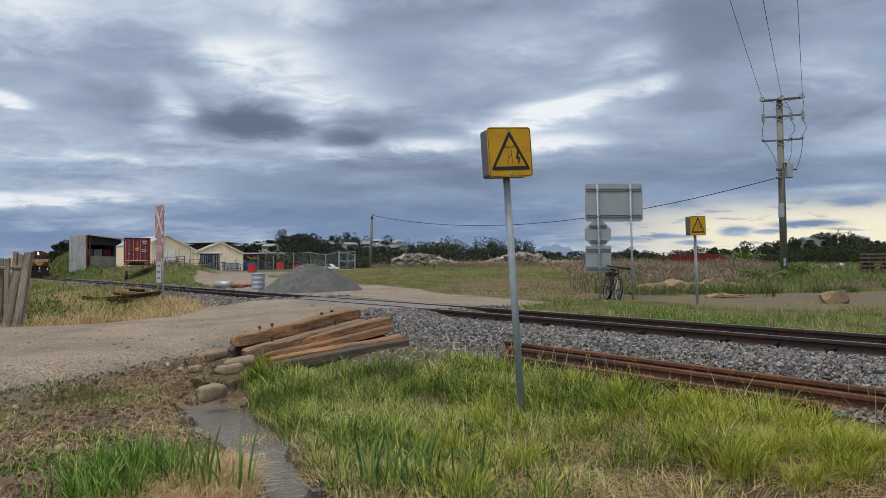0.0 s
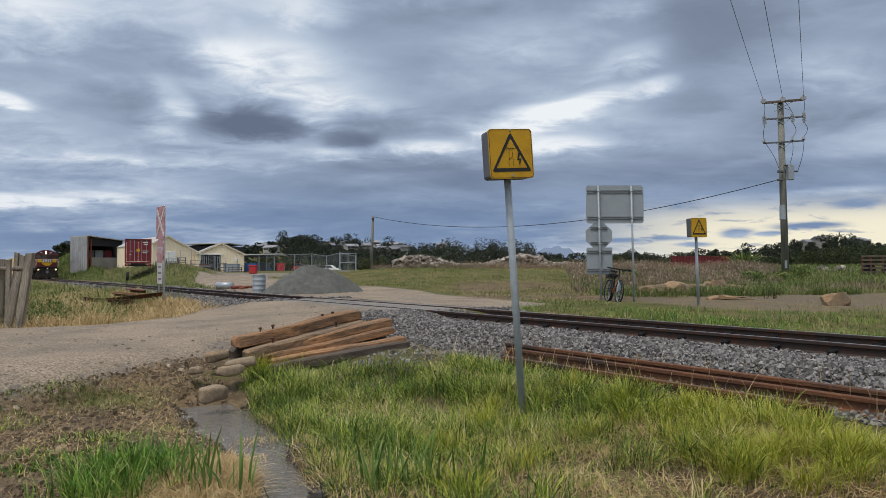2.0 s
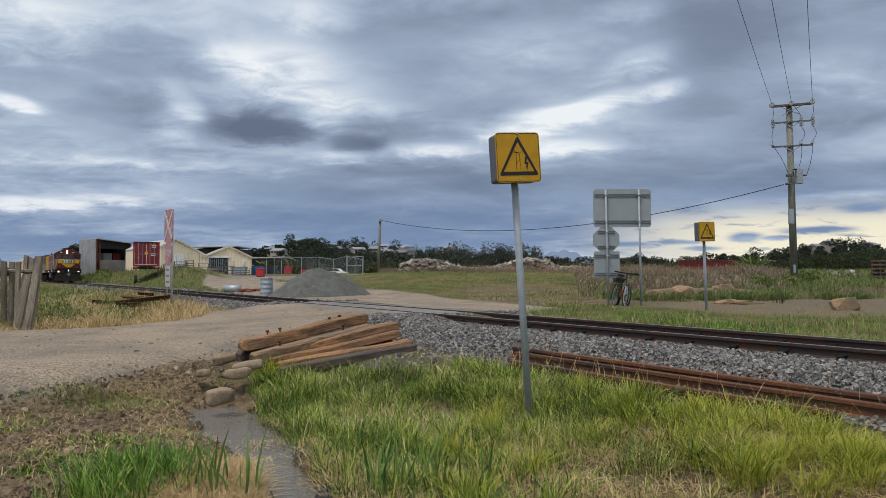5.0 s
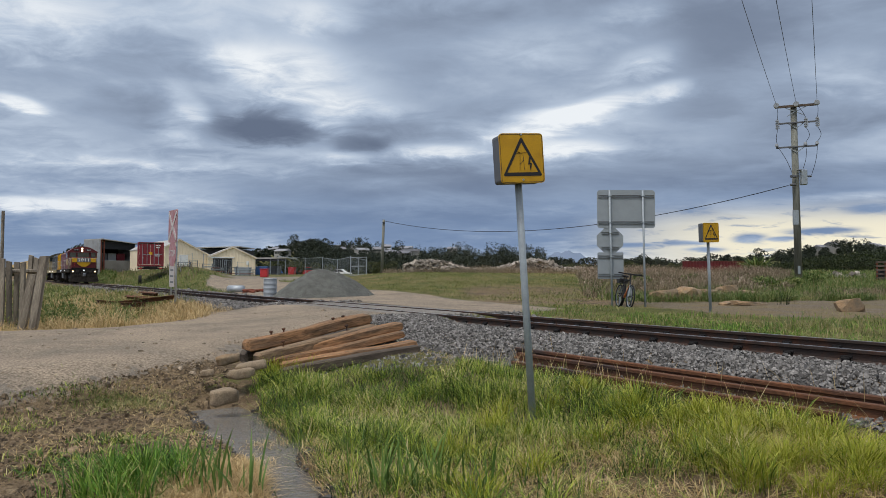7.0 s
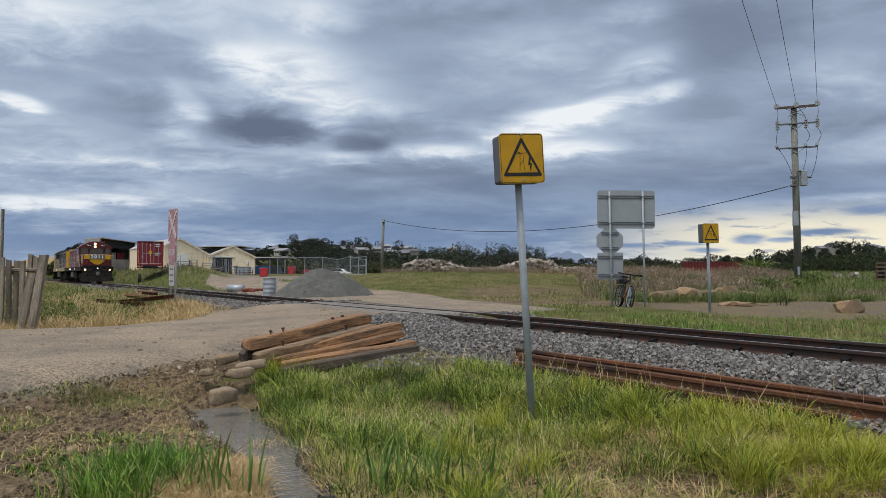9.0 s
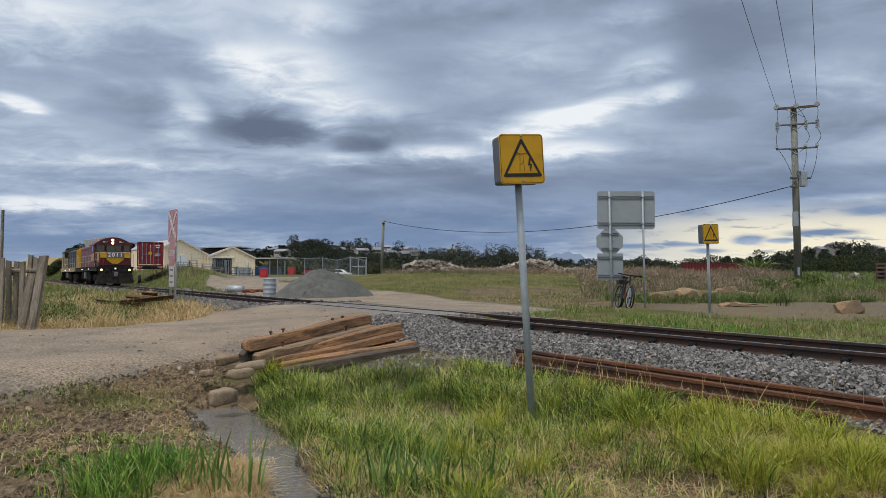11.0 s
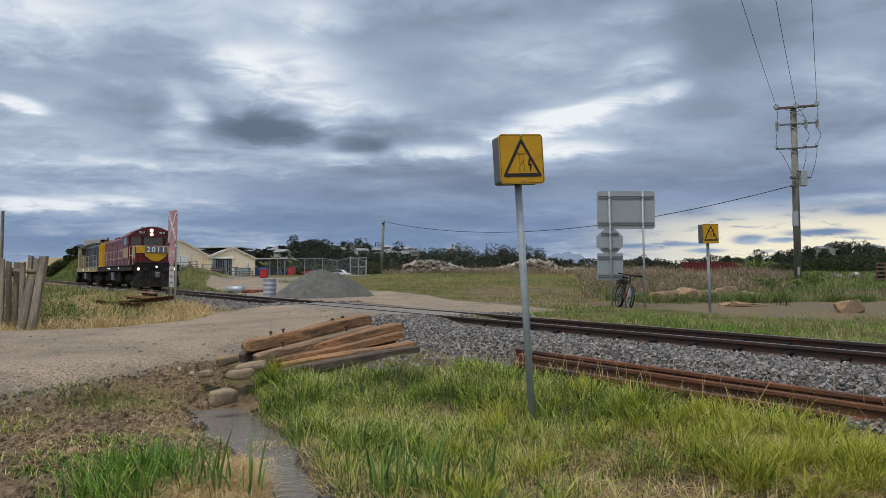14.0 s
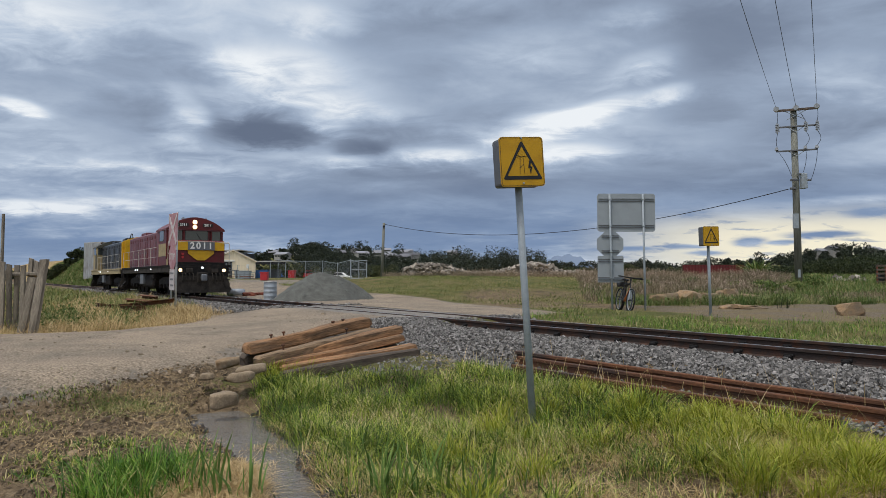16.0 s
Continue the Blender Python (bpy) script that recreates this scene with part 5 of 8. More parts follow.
def build_power_pole():
    d = 44.0
    foot = spot(1413, 497, d)
    foot.z = land(foot.x, foot.y) - 0.3
    crown = spot(1409.5, 184, d)
    pole = thing("power_pole", Matrix.Translation((0, 0, 0)), "tall weathered timber power pole with three crossarms", "power pole")
    part("pole", tube(foot, crown, 0.225, 0.185, 14), "pole_wood", pole, "grey weathered timber pole", True)
    arm = Vector((0.927, -0.375, 0)).normalized()
    spin = Matrix.Rotation(math.atan2(arm.y, arm.x), 4, "Z")
    ends, rows = [], []
    for py, half, kind, thick in ((187, 1.18, "strain", 0.15), (217, 1.17, "fuse", 0.10), (260, 1.18, "pin", 0.10)):
        c = spot(1409.7 + (py - 184) * 0.011, py, d) + Vector((0, -0.24, 0))
        ob = part("crossarm", box(0, 0, 0, half * 2, 0.10, thick, 0.012), "bark" if kind == "strain" else "sign_grey", pole, "dark timber crossarm" if kind == "strain" else "slim steel crossarm")
        ob.matrix_basis = Matrix.Translation(c) @ spin
        for side in (-1, 1):
            low = c + Vector((0, 0.02, -0.62 if kind == "strain" else -0.36))
            part("arm_brace", tube(c + arm * (side * (0.75 if kind == "strain" else 0.5)), low - arm * (side * (0.5 if kind == "strain" else 0.0)), 0.022, 0.022, 6), "galv", pole)
        row = []
        for f in (-0.97, -0.02 if kind == "strain" else 0.42, 0.97):
            q = c + arm * (half * f)
            if kind == "strain":
                # disc insulators that take the pull of the line
                q = q + Vector((0, -0.12, 0.06))
                ins = tube(q, q + Vector((-0.10, -0.22, 0)), 0.05, 0.05, 8)
                for j in range(2):
                    tube(q + Vector((-0.05, -0.10, 0)) * (j + 0.6), q + Vector((-0.05, -0.10, 0)) * (j + 1.2), 0.17, 0.15, 14, ins)
                ends.append(q + Vector((-0.12, -0.26, 0)))
            elif kind == "fuse":
                ins = tube(q + Vector((0, -0.1, 0.26)), q + Vector((0, -0.14, -0.40)), 0.055, 0.05, 8)
                for j in range(5):
                    z = 0.18 - 0.11 * j
                    tube(q + Vector((0, -0.11, z)), q + Vector((0, -0.11, z - 0.05)), 0.10, 0.10, 10, ins)
                tube(q + Vector((0.06, -0.2, 0.2)), q + Vector((0.08, -0.24, -0.34)), 0.025, 0.025, 6, ins)
            else:
                ins = tube(q, q + Vector((0, 0, 0.16)), 0.04, 0.04, 8)
                tube(q + Vector((0, 0, 0.08)), q + Vector((0, 0, 0.26)), 0.12, 0.08, 10, ins)
            part("insulator", ins, "porcelain", pole, "grey porcelain insulator")
            row.append(q)
        rows.append(row)
    for px, py, w, h in ((1420, 315, 0.36, 0.95), (1403, 313, 0.40, 0.16), (1401, 328, 0.34, 0.14), (1416, 302, 0.50, 0.07), (1430, 313, 0.26, 0.10)):
        c = spot(px, py, d) + Vector((0, -0.34, 0))
        part("switch_box", box(c.x, c.y, c.z, w, 0.35 if h > 0.5 else 0.2, h, 0.03), "galv" if h > 0.5 else "sign_grey", pole, "grey pole-mounted switch gear")
    # jumper leads from arm to arm and down to the switch gear
    foots = [spot(1397, 308, d), spot(1417, 300, d), spot(1431, 312, d)]
    for k in range(3):
        top, mid, low = rows[0][k], rows[1][k], rows[2][k]
        for a, b, bow in ((top, mid + Vector((0, -0.1, 0.25)), 0.05), (mid + Vector((0, -0.15, -0.42)), low + Vector((0, 0, 0.26)), 0.21), (low + Vector((0, 0, 0.1)), foots[k] + Vector((0, -0.5, 0)), 0.10)):
            pts = [a.lerp(b, t / 6) + Vector(((-0.3 if k == 0 and bow > 0.2 else 1) * bow * math.sin(math.pi * t / 6), -0.05, 0)) for t in range(7)]
            part("jumper_wire", bent(pts, 0.015, 5), "black", pole, "thin black jumper lead")
    ob = part("identification_plate", box(0, 0, 0, 0.16, 0.02, 0.5, 0.004), "sheet_back", pole)
    ob.matrix_basis = Matrix.Translation(spot(1411, 478, d) + Vector((0, -0.22, 0)))
    part("metal_band", tube(spot(1410.8, 398, d), spot(1410.9, 372, d), 0.215, 0.21, 14), "galv", pole, "metal wrap round the pole")
    # line wires run over the camera to a pole far behind it
    for q in ends:
        far = q + Vector((-36.0, -65.5, 0.3))
        w = part("line_wire", bent(hung(q, far, 0.9), 0.012, 5), "black", pole)
    ob = thing("service_wire", Matrix(), "thin black service cable sagging between two poles", "cable")
    a, b = spot(1398, 328, d), spot(679, 391, 75.0)
    part("cable", bent(hung(a, b, 1.95, 40), 0.026, 5), "black", ob)
    # the small pole at the other end
    foot, crown = spot(675.5, 487, 75.0), spot(679, 389, 75.0)
    foot.z = min(foot.z, land(foot.x, foot.y)) - 0.2
    small = thing("timber_pole", Matrix(), "weathered timber cable pole by the yard fence", "power pole")
    part("pole", tube(foot, crown, 0.17, 0.13, 12), "pole_wood", small, "", True)
    part("cable_clamp", box(crown.x, crown.y - 0.15, crown.z - 0.35, 0.25, 0.2, 0.14, 0.02), "black", small)
    # the stake at the fence
    foot, crown = spot(2, 560, 16.5), spot(3.5, 373, 16.5)
    foot.z = land(foot.x, foot.y) - 0.2
    stake = thing("fence_stake", Matrix(), "thin grey weathered timber stake behind the fence", "post")
    part("stake", tube(foot, crown, 0.045, 0.035, 8), "fence_wood", stake)


# ---- the old timber fence by the road ----
def build_timber_fence():
    fence = thing("timber_fence", Matrix(), "grey weathered split-timber paling fence, leaning and broken", "fence")
    rnd = random.Random(11)
    rows = ((-48, 456, 0), (-34, 458, 0), (-20, 455, 1), (-8, 462, 0), (5, 463, 1), (17, 462, -2), (29, 460, -1), (42, 461, 2), (53, 457, 1), (62, 461, 3))
    for px, top, lean in rows:
        d = 15.6 + rnd.uniform(-0.25, 0.25)
        b, t = spot(px - lean * 1.2, 560, d), spot(px + lean + rnd.uniform(-2, 2), top + rnd.uniform(-5, 6), d)
        b.z = land(b.x, b.y) - 0.15
        paling(fence, b, t, rnd.uniform(0.075, 0.115), rnd.uniform(0.045, 0.07), rnd.random() * 9)
    b, t = spot(58, 566, 14.6), spot(79, 454, 14.6)
    b.z = land(b.x, b.y) - 0.15
    paling(fence, b, t, 0.14, 0.12, 3.0)
    b, t = spot(38, 556, 14.9), spot(58, 486, 14.9)
    b.z = land(b.x, b.y) - 0.1
    ob = paling(fence, b, t, 0.17, 0.06, 6.0)
    tagged(ob, "dark broken plank")
    a, c = spot(-60, 482, 15.75), spot(70, 480, 15.75)
    part("fence_rail", tube(a, c, 0.05, 0.045, 6), "fence_wood", fence)


def paling(parent, b, t, w, th, seed):
    L = (t - b).length
    bm = bmesh.new()
    rows = []
    for k in range(7):
        z = L * k / 6
        ring = []
        for x, y in ((-0.5, -0.5), (0.5, -0.5), (0.5, 0.5), (-0.5, 0.5)):
            j = 1 + 0.14 * noise.noise(Vector((x * 3, y * 3, z * 2 + seed)))
            ring.append(bm.verts.new((x * w * j + 0.02 * noise.noise(Vector((z, seed, 0))), y * th * j, z + (0.05 * noise.noise(Vector((x * 5, seed, 1))) if k == 6 else 0))))
        rows.append(ring)
    for p, q in zip(rows, rows[1:]):
        for k in range(4):
            bm.faces.new((p[k], p[(k + 1) % 4], q[(k + 1) % 4], q[k]))
    bm.faces.new(rows[0][::-1])
    bm.faces.new(rows[-1])
    bmesh.ops.recalc_face_normals(bm, faces=bm.faces)
    z = (t - b).normalized()
    x = Vector((1, 0, 0))
    y = z.cross(x).normalized()
    x = y.cross(z)
    return part("paling", bm, "fence_wood", parent, m=Matrix.Translation(b) @ Matrix((x, y, z)).transposed().to_4x4())


# ---- gravel heap, drum and oddments past the crossing ----
def build_yard_edge():
    p = spot(571, 526, 30.6)
    rng = np.random.default_rng(3)
    n, k = 72, 26
    verts, faces = [], []
    for j in range(k + 1):
        f = j / k
        for i in range(n):
            a = 2 * math.pi * i / n
            base = 2.2 * (1 + 0.10 * math.sin(2 * a + 0.5) + 0.05 * math.sin(5 * a))
            r = base * (1 - f) ** 0.93
            z = 1.62 * (1 - (1 - f) ** 1.05) * (1 - 0.20 * f * f)
            x, y = r * math.cos(a), r * math.sin(a)
            nz = 0.09 * noise.noise(Vector((x * 1.1, y * 1.1, 2))) + 0.035 * noise.noise(Vector((x * 4, y * 4, 5)))
            verts.append((x, y, z - 0.08 + nz * min(1, 4 * f + 0.2)))
    for j in range(k):
        for i in range(n):
            faces.append((j * n + i, j * n + (i + 1) % n, (j + 1) * n + (i + 1) % n, (j + 1) * n + i))
    faces.append(tuple(k * n + i for i in range(n)))
    heap = new("gravel_heap", raw("gravel_heap", verts, faces, "gravel_pile", True))
    heap.matrix_basis = Matrix.Translation((p.x, p.y, land(p.x, p.y)))
    tagged(heap, "conical heap of dark blue-grey crushed gravel", "gravel heap", kind="stuff")
    v, f = heap_stones(p, rng)
    tagged(new("loose_gravel", raw("loose_gravel", v, f, "gravel_pile")), "loose dark gravel scattered round the heap", "gravel", kind="stuff")
    # drum
    q = spot(478.5, 523, 31.0)
    drum = thing("steel_drum", Matrix.Translation((q.x, q.y, land(q.x, q.y))), "pale galvanised steel drum beside the gravel heap", "drum")
    bm = bmesh.new()
    prof = [(0.285, 0.0), (0.295, 0.02), (0.285, 0.04)]
    for zc in (0.22, 0.42, 0.62):
        prof += [(0.285, zc - 0.03), (0.300, zc), (0.285, zc + 0.03)]
    prof += [(0.285, 0.82), (0.297, 0.84), (0.285, 0.855), (0.26, 0.84)]
    rows = [[bm.verts.new((r * math.cos(2 * math.pi * i / 28), r * math.sin(2 * math.pi * i / 28), z)) for i in range(28)] for r, z in prof]
    for a, b in zip(rows, rows[1:]):
        for i in range(28):
            bm.faces.new((a[i], a[(i + 1) % 28], b[(i + 1) % 28], b[i]))
    bm.faces.new(rows[-1])
    part("shell", bm, "drum", drum, "", True)
    part("bung", tube((0.15, 0, 0.84), (0.15, 0, 0.865), 0.035, 0.035, 10), "sign_grey", drum)
    q = spot(468, 490, 60.0)
    tank = thing("red_bin", Matrix.Translation((q.x, q.y, land(q.x, q.y))), "bright red plastic bin in the yard", "bin")
    part("bin_body", box(0, 0, 0.33, 0.62, 0.55, 0.66, 0.05), "red", tank)
    part("bin_lid", box(0, 0, 0.69, 0.68, 0.60, 0.08, 0.02), "red", tank)
    q = spot(418, 508, 38.0)
    pipe = thing("concrete_pipe", Matrix.Translation((q.x, q.y, land(q.x, q.y) + 0.18)) @ pose(0, 0, 0, 0, 0, -15), "pale broken concrete pipe on the gravel", "pipe")
    bm = tube((-0.45, 0, 0), (0.45, 0, 0), 0.20, 0.20, 18)
    part("pipe", bm, "drum", pipe, "", True)
    rnd = random.Random(8)
    for k in range(10):
        s = spot(rnd.uniform(436, 466), 508, rnd.uniform(36, 40))
        me = mesh_from(lump(rnd.uniform(0.12, 0.26), k * 1.9, 0.4, 2, (1.3, 0.8, 0.6)), "debris_lump", "rust_red", False)
        ob = tagged(new("debris_lump", me), "reddish-brown lump of debris on the gravel", "debris", "debris by the pipe")
        ob.matrix_basis = pose(s.x, s.y, land(s.x, s.y) + 0.08, 0, 0, rnd.uniform(0, 180))


def heap_stones(p, rng):
    """Loose stones on the heap's skirt."""
    n = 2600
    a = rng.uniform(0, 2 * np.pi, n)
    r = 0.25 + 2.6 * np.sqrt(rng.uniform(0, 1, n))
    x, y = p.x + r * np.cos(a), p.y + r * np.sin(a)
    rise = np.clip(1.55 * (1 - np.clip(r / 2.2, 0, 1)), 0, 1.25)
    z = height(x, y) + rise
    s = rng.uniform(0.012, 0.030, n)
    tet = np.array([(-1, -1, -0.7), (1, -0.8, -0.7), (0.1, 1, -0.6), (0.0, 0.1, 0.9)])
    v = tet[None] * s[:, None, None] * rng.uniform(0.6, 1.4, (n, 4, 3)) + np.stack([x, y, z], -1)[:, None]
    f = (np.array([(0, 2, 1), (0, 1, 3), (1, 2, 3), (2, 0, 3)])[None] + 4 * np.arange(n)[:, None, None]).reshape(-1, 3)
    return v.reshape(-1, 3), f.tolist()


build_sleepers()
build_old_rails()
build_sign_backs()
build_crossing_sign()
build_bicycle()
build_power_pole()
build_timber_fence()
build_yard_edge()


# ---- the yard: sheds, container, fence, vehicles ----
def ribbed(w, h, pitch=0.25, depth=0.03, bm=None, m=None, top=None):
    """Corrugated sheet, w wide along x, h high along z; top(x) may lift the upper edge."""
    bm = bm or bmesh.new()
    n = max(4, int(w / pitch) * 4)
    lo, hi = [], []
    for k in range(n + 1):
        x = -w / 2 + w * k / n
        y = depth * (1 if (k % 4) in (1, 2) else 0)
        lo.append(bm.verts.new((x, -y, 0)))
        hi.append(bm.verts.new((x, -y, h if top is None else top(x))))
    lo2 = [bm.verts.new((v.co.x, 0.05, v.co.z)) for v in (lo[0], lo[-1])]
    hi2 = [bm.verts.new((v.co.x, 0.05, v.co.z)) for v in (hi[0], hi[-1])]
    for k in range(n):
        bm.faces.new((lo[k], lo[k + 1], hi[k + 1], hi[k]))
    bm.faces.new((lo2[0], lo[0], hi[0], hi2[0]))
    bm.faces.new((lo[-1], lo2[1], hi2[1], hi[-1]))
    bm.faces.new((lo2[1], lo2[0], hi2[0], hi2[1]))
    bmesh.ops.transform(bm, matrix=m or Matrix(), verts=lo + hi + lo2 + hi2)
    return bm


def between(a, b):
    """Pose at a's foot with x running to b on plan; also the length."""
    d = (b - a).to_2d()
    return Matrix.Translation(a) @ Matrix.Rotation(math.atan2(d.y, d.x), 4, "Z"), d.length


def build_open_shed():
    a, b = spot(177, 477, 95), spot(239, 474, 99)
    z0 = land(a.x, a.y) - 0.2
    a.z = b.z = z0
    m, L = between(a, b)
    shed = thing("storage_shed", m, "open-fronted corrugated steel storage shed with a block wall", "shed")
    H0, H1 = 1.65 + (487.5 - 424) / 1230 * 95 - z0, 1.65 + (487.5 - 433) / 1230 * 99 - z0
    D = 4.6
    part("end_wall", ribbed(D, H0, 0.55, 0.08, m=pose(0, D / 2, 0, 0, 0, -90)), "corrugated", shed, "pale ribbed steel end wall")
    part("back_wall", ribbed(L, H1, 0.5, 0.05, m=pose(L / 2, D, 0)), "shade_in", shed)
    part("far_wall", ribbed(D, H1, 0.5, 0.05, m=pose(L, D / 2, 0, 0, 0, 90)), "corrugated", shed)
    bm = prism(((0, H0), (L + 0.3, H1), (L + 0.3, H1 + 0.12), (0, H0 + 0.12)), D + 0.6, m=Matrix.Translation((0, D / 2 - 0.2, 0)))
    part("roof", bm, "shed_roof", shed, "thin sloping steel roof")
    # the shade below the roof edge is put into this box's colour
    part("fascia", box(L / 2, 0.1, (H0 + H1) / 2 - 0.55, L, 0.12, 1.0, 0.02), "shade_in", shed, "fascia coloured near-black as if in shadow")
    part("block_wall", box(L / 2 + 0.3, 0.6, 1.05, L - 0.8, 0.3, 2.1, 0.03), "wall_block", shed, "plain block dwarf wall")
    for x in (0.15, 0.55):
        part("steel_post", box(x, 0.05, H0 / 2, 0.16, 0.16, H0, 0.01), "rust_red", shed, "rusty red steel post")
    for x, w, mt in ((1.2, 1.2, "plate_grey"), (2.5, 1.2, "corrugated"), (3.8, 1.1, "container")):
        part("stored_crate", box(x, 2.6, 2.55, w, 2.0, 1.15, 0.03), mt, shed, "stored steel crate behind the wall")


def build_container():
    a, b = spot(243, 478, 64.5), spot(289.5, 478, 65.4)
    z0 = land(a.x, a.y)
    a.z = b.z = z0
    m, L = between(a, b)
    deck = 1.65 + (487.5 - 471.5) / 1230 * 65 - z0
    top = 1.65 + (487.5 - 429) / 1230 * 65 - z0
    box_ = thing("shipping_container", m @ pose(0, 0, deck), "dark red steel shipping container on a trailer", "container")
    H, D = top - deck, 6.1
    W = L
    part("side", ribbed(D, H, 0.28, 0.036, m=pose(0.03, D / 2, 0, 0, 0, -90)), "container", box_, "ribbed red steel side")
    part("side", ribbed(D, H, 0.28, 0.036, m=pose(W - 0.03, D / 2, 0, 0, 0, 90)), "container", box_)
    part("roof", box(W / 2, D / 2, H - 0.03, W - 0.1, D, 0.05), "container", box_)
    part("floor", box(W / 2, D / 2, 0.06, W - 0.1, D, 0.12), "container", box_)
    for x in (0.06, W - 0.06):
        part("corner_post", box(x, 0.06, H / 2, 0.14, 0.14, H, 0.01), "container", box_)
    for k in range(2):
        door = part("door", ribbed(W / 2 - 0.16, H - 0.3, 0.5, 0.03, m=pose(W * (0.28 + 0.44 * k), 0.06, 0.15)), "container", box_, "container door leaf")
        for f in (0.18, 0.38):
            x = W * (0.28 + 0.44 * k) + (f - 0.28) * 1.9
            part("locking_bar", tube((x, 0.0, 0.1), (x, 0.0, H - 0.08), 0.025, 0.025, 8), "sheet_back", door, "galvanised locking bar")
            part("bar_handle", box(x + 0.12, -0.03, 1.1, 0.30, 0.03, 0.05, 0.006), "sheet_back", door)
    part("placard", box(W * 0.50, 0.0, H * 0.53, 0.30, 0.01, 0.26), "loco_yellow", box_, "yellow placard")
    for x, z, w in ((W * 0.78, 0.86, 0.42), (W * 0.78, 0.78, 0.34), (W * 0.76, 0.5, 0.40), (W * 0.76, 0.43, 0.40), (W * 0.2, 0.34, 0.12)):
        part("text_bar", box(x, 0.0, H * z, w, 0.012, 0.07), "white", box_)
    tr = thing("container_trailer", m, "black container trailer standing on its wheels", "trailer")
    part("chassis", box(W / 2, 3.0, deck - 0.14, 1.2, 6.2, 0.24, 0.02), "underframe", tr)
    part("rear_bar", box(W / 2, 0.0, deck - 0.20, W, 0.14, 0.16, 0.02), "underframe", tr)
    for x in (0.25, W - 0.25):
        part("tail_light", box(x, -0.08, deck - 0.2, 0.25, 0.03, 0.1, 0.01), "red", tr, "red tail light")
        for y in (0.9, 2.1):
            part("wheel", tube((x - 0.14, y, 0.45), (x + 0.14, y, 0.45), 0.46, 0.46, 20), "rubber", tr, "black tyre")


def gable_shed(name, a, b, eave0, eave1, apex, ax, deep, label, z0):
    m, L = between(a, b)
    shed = thing(name, m, label, "shed", "cream sheds")
    e0, e1, ap = eave0 - z0, eave1 - z0, apex - z0

    def top(x):
        t = (x + L / 2) / L
        return e0 + (ap - e0) * t / ax if t < ax else ap + (e1 - ap) * (t - ax) / (1 - ax)
    part("gable_wall", ribbed(L, 1, 0.35, 0.02, m=pose(L / 2, 0, 0), top=top), "shed_cream", shed, "cream ribbed steel gable wall")
    part("side_wall", ribbed(deep, e1, 0.35, 0.02, m=pose(L, deep / 2, 0, 0, 0, 90)), "shed_cream", shed)
    part("side_wall", ribbed(deep, e0, 0.35, 0.02, m=pose(0, deep / 2, 0, 0, 0, -90)), "shed_cream", shed)
    for p, q, nm in (((-0.08, e0), (ax * L, ap), "roof_slope"), ((ax * L, ap), (L + 0.12, e1), "roof_slope")):
        bm = prism((p, q, (q[0], q[1] + 0.09), (p[0], p[1] + 0.09)), deep + 0.2, m=Matrix.Translation((0, deep / 2 - 0.02, 0)))
        part(nm, bm, "shed_roof", shed, "pale sheet roof slope")
        bm = prism((p, q, (q[0], q[1] - 0.10), (p[0], p[1] - 0.10)), 0.04, m=Matrix.Translation((0, -0.145, 0)))
        part("barge_board", bm, "shed_cream", shed)
    return shed, L


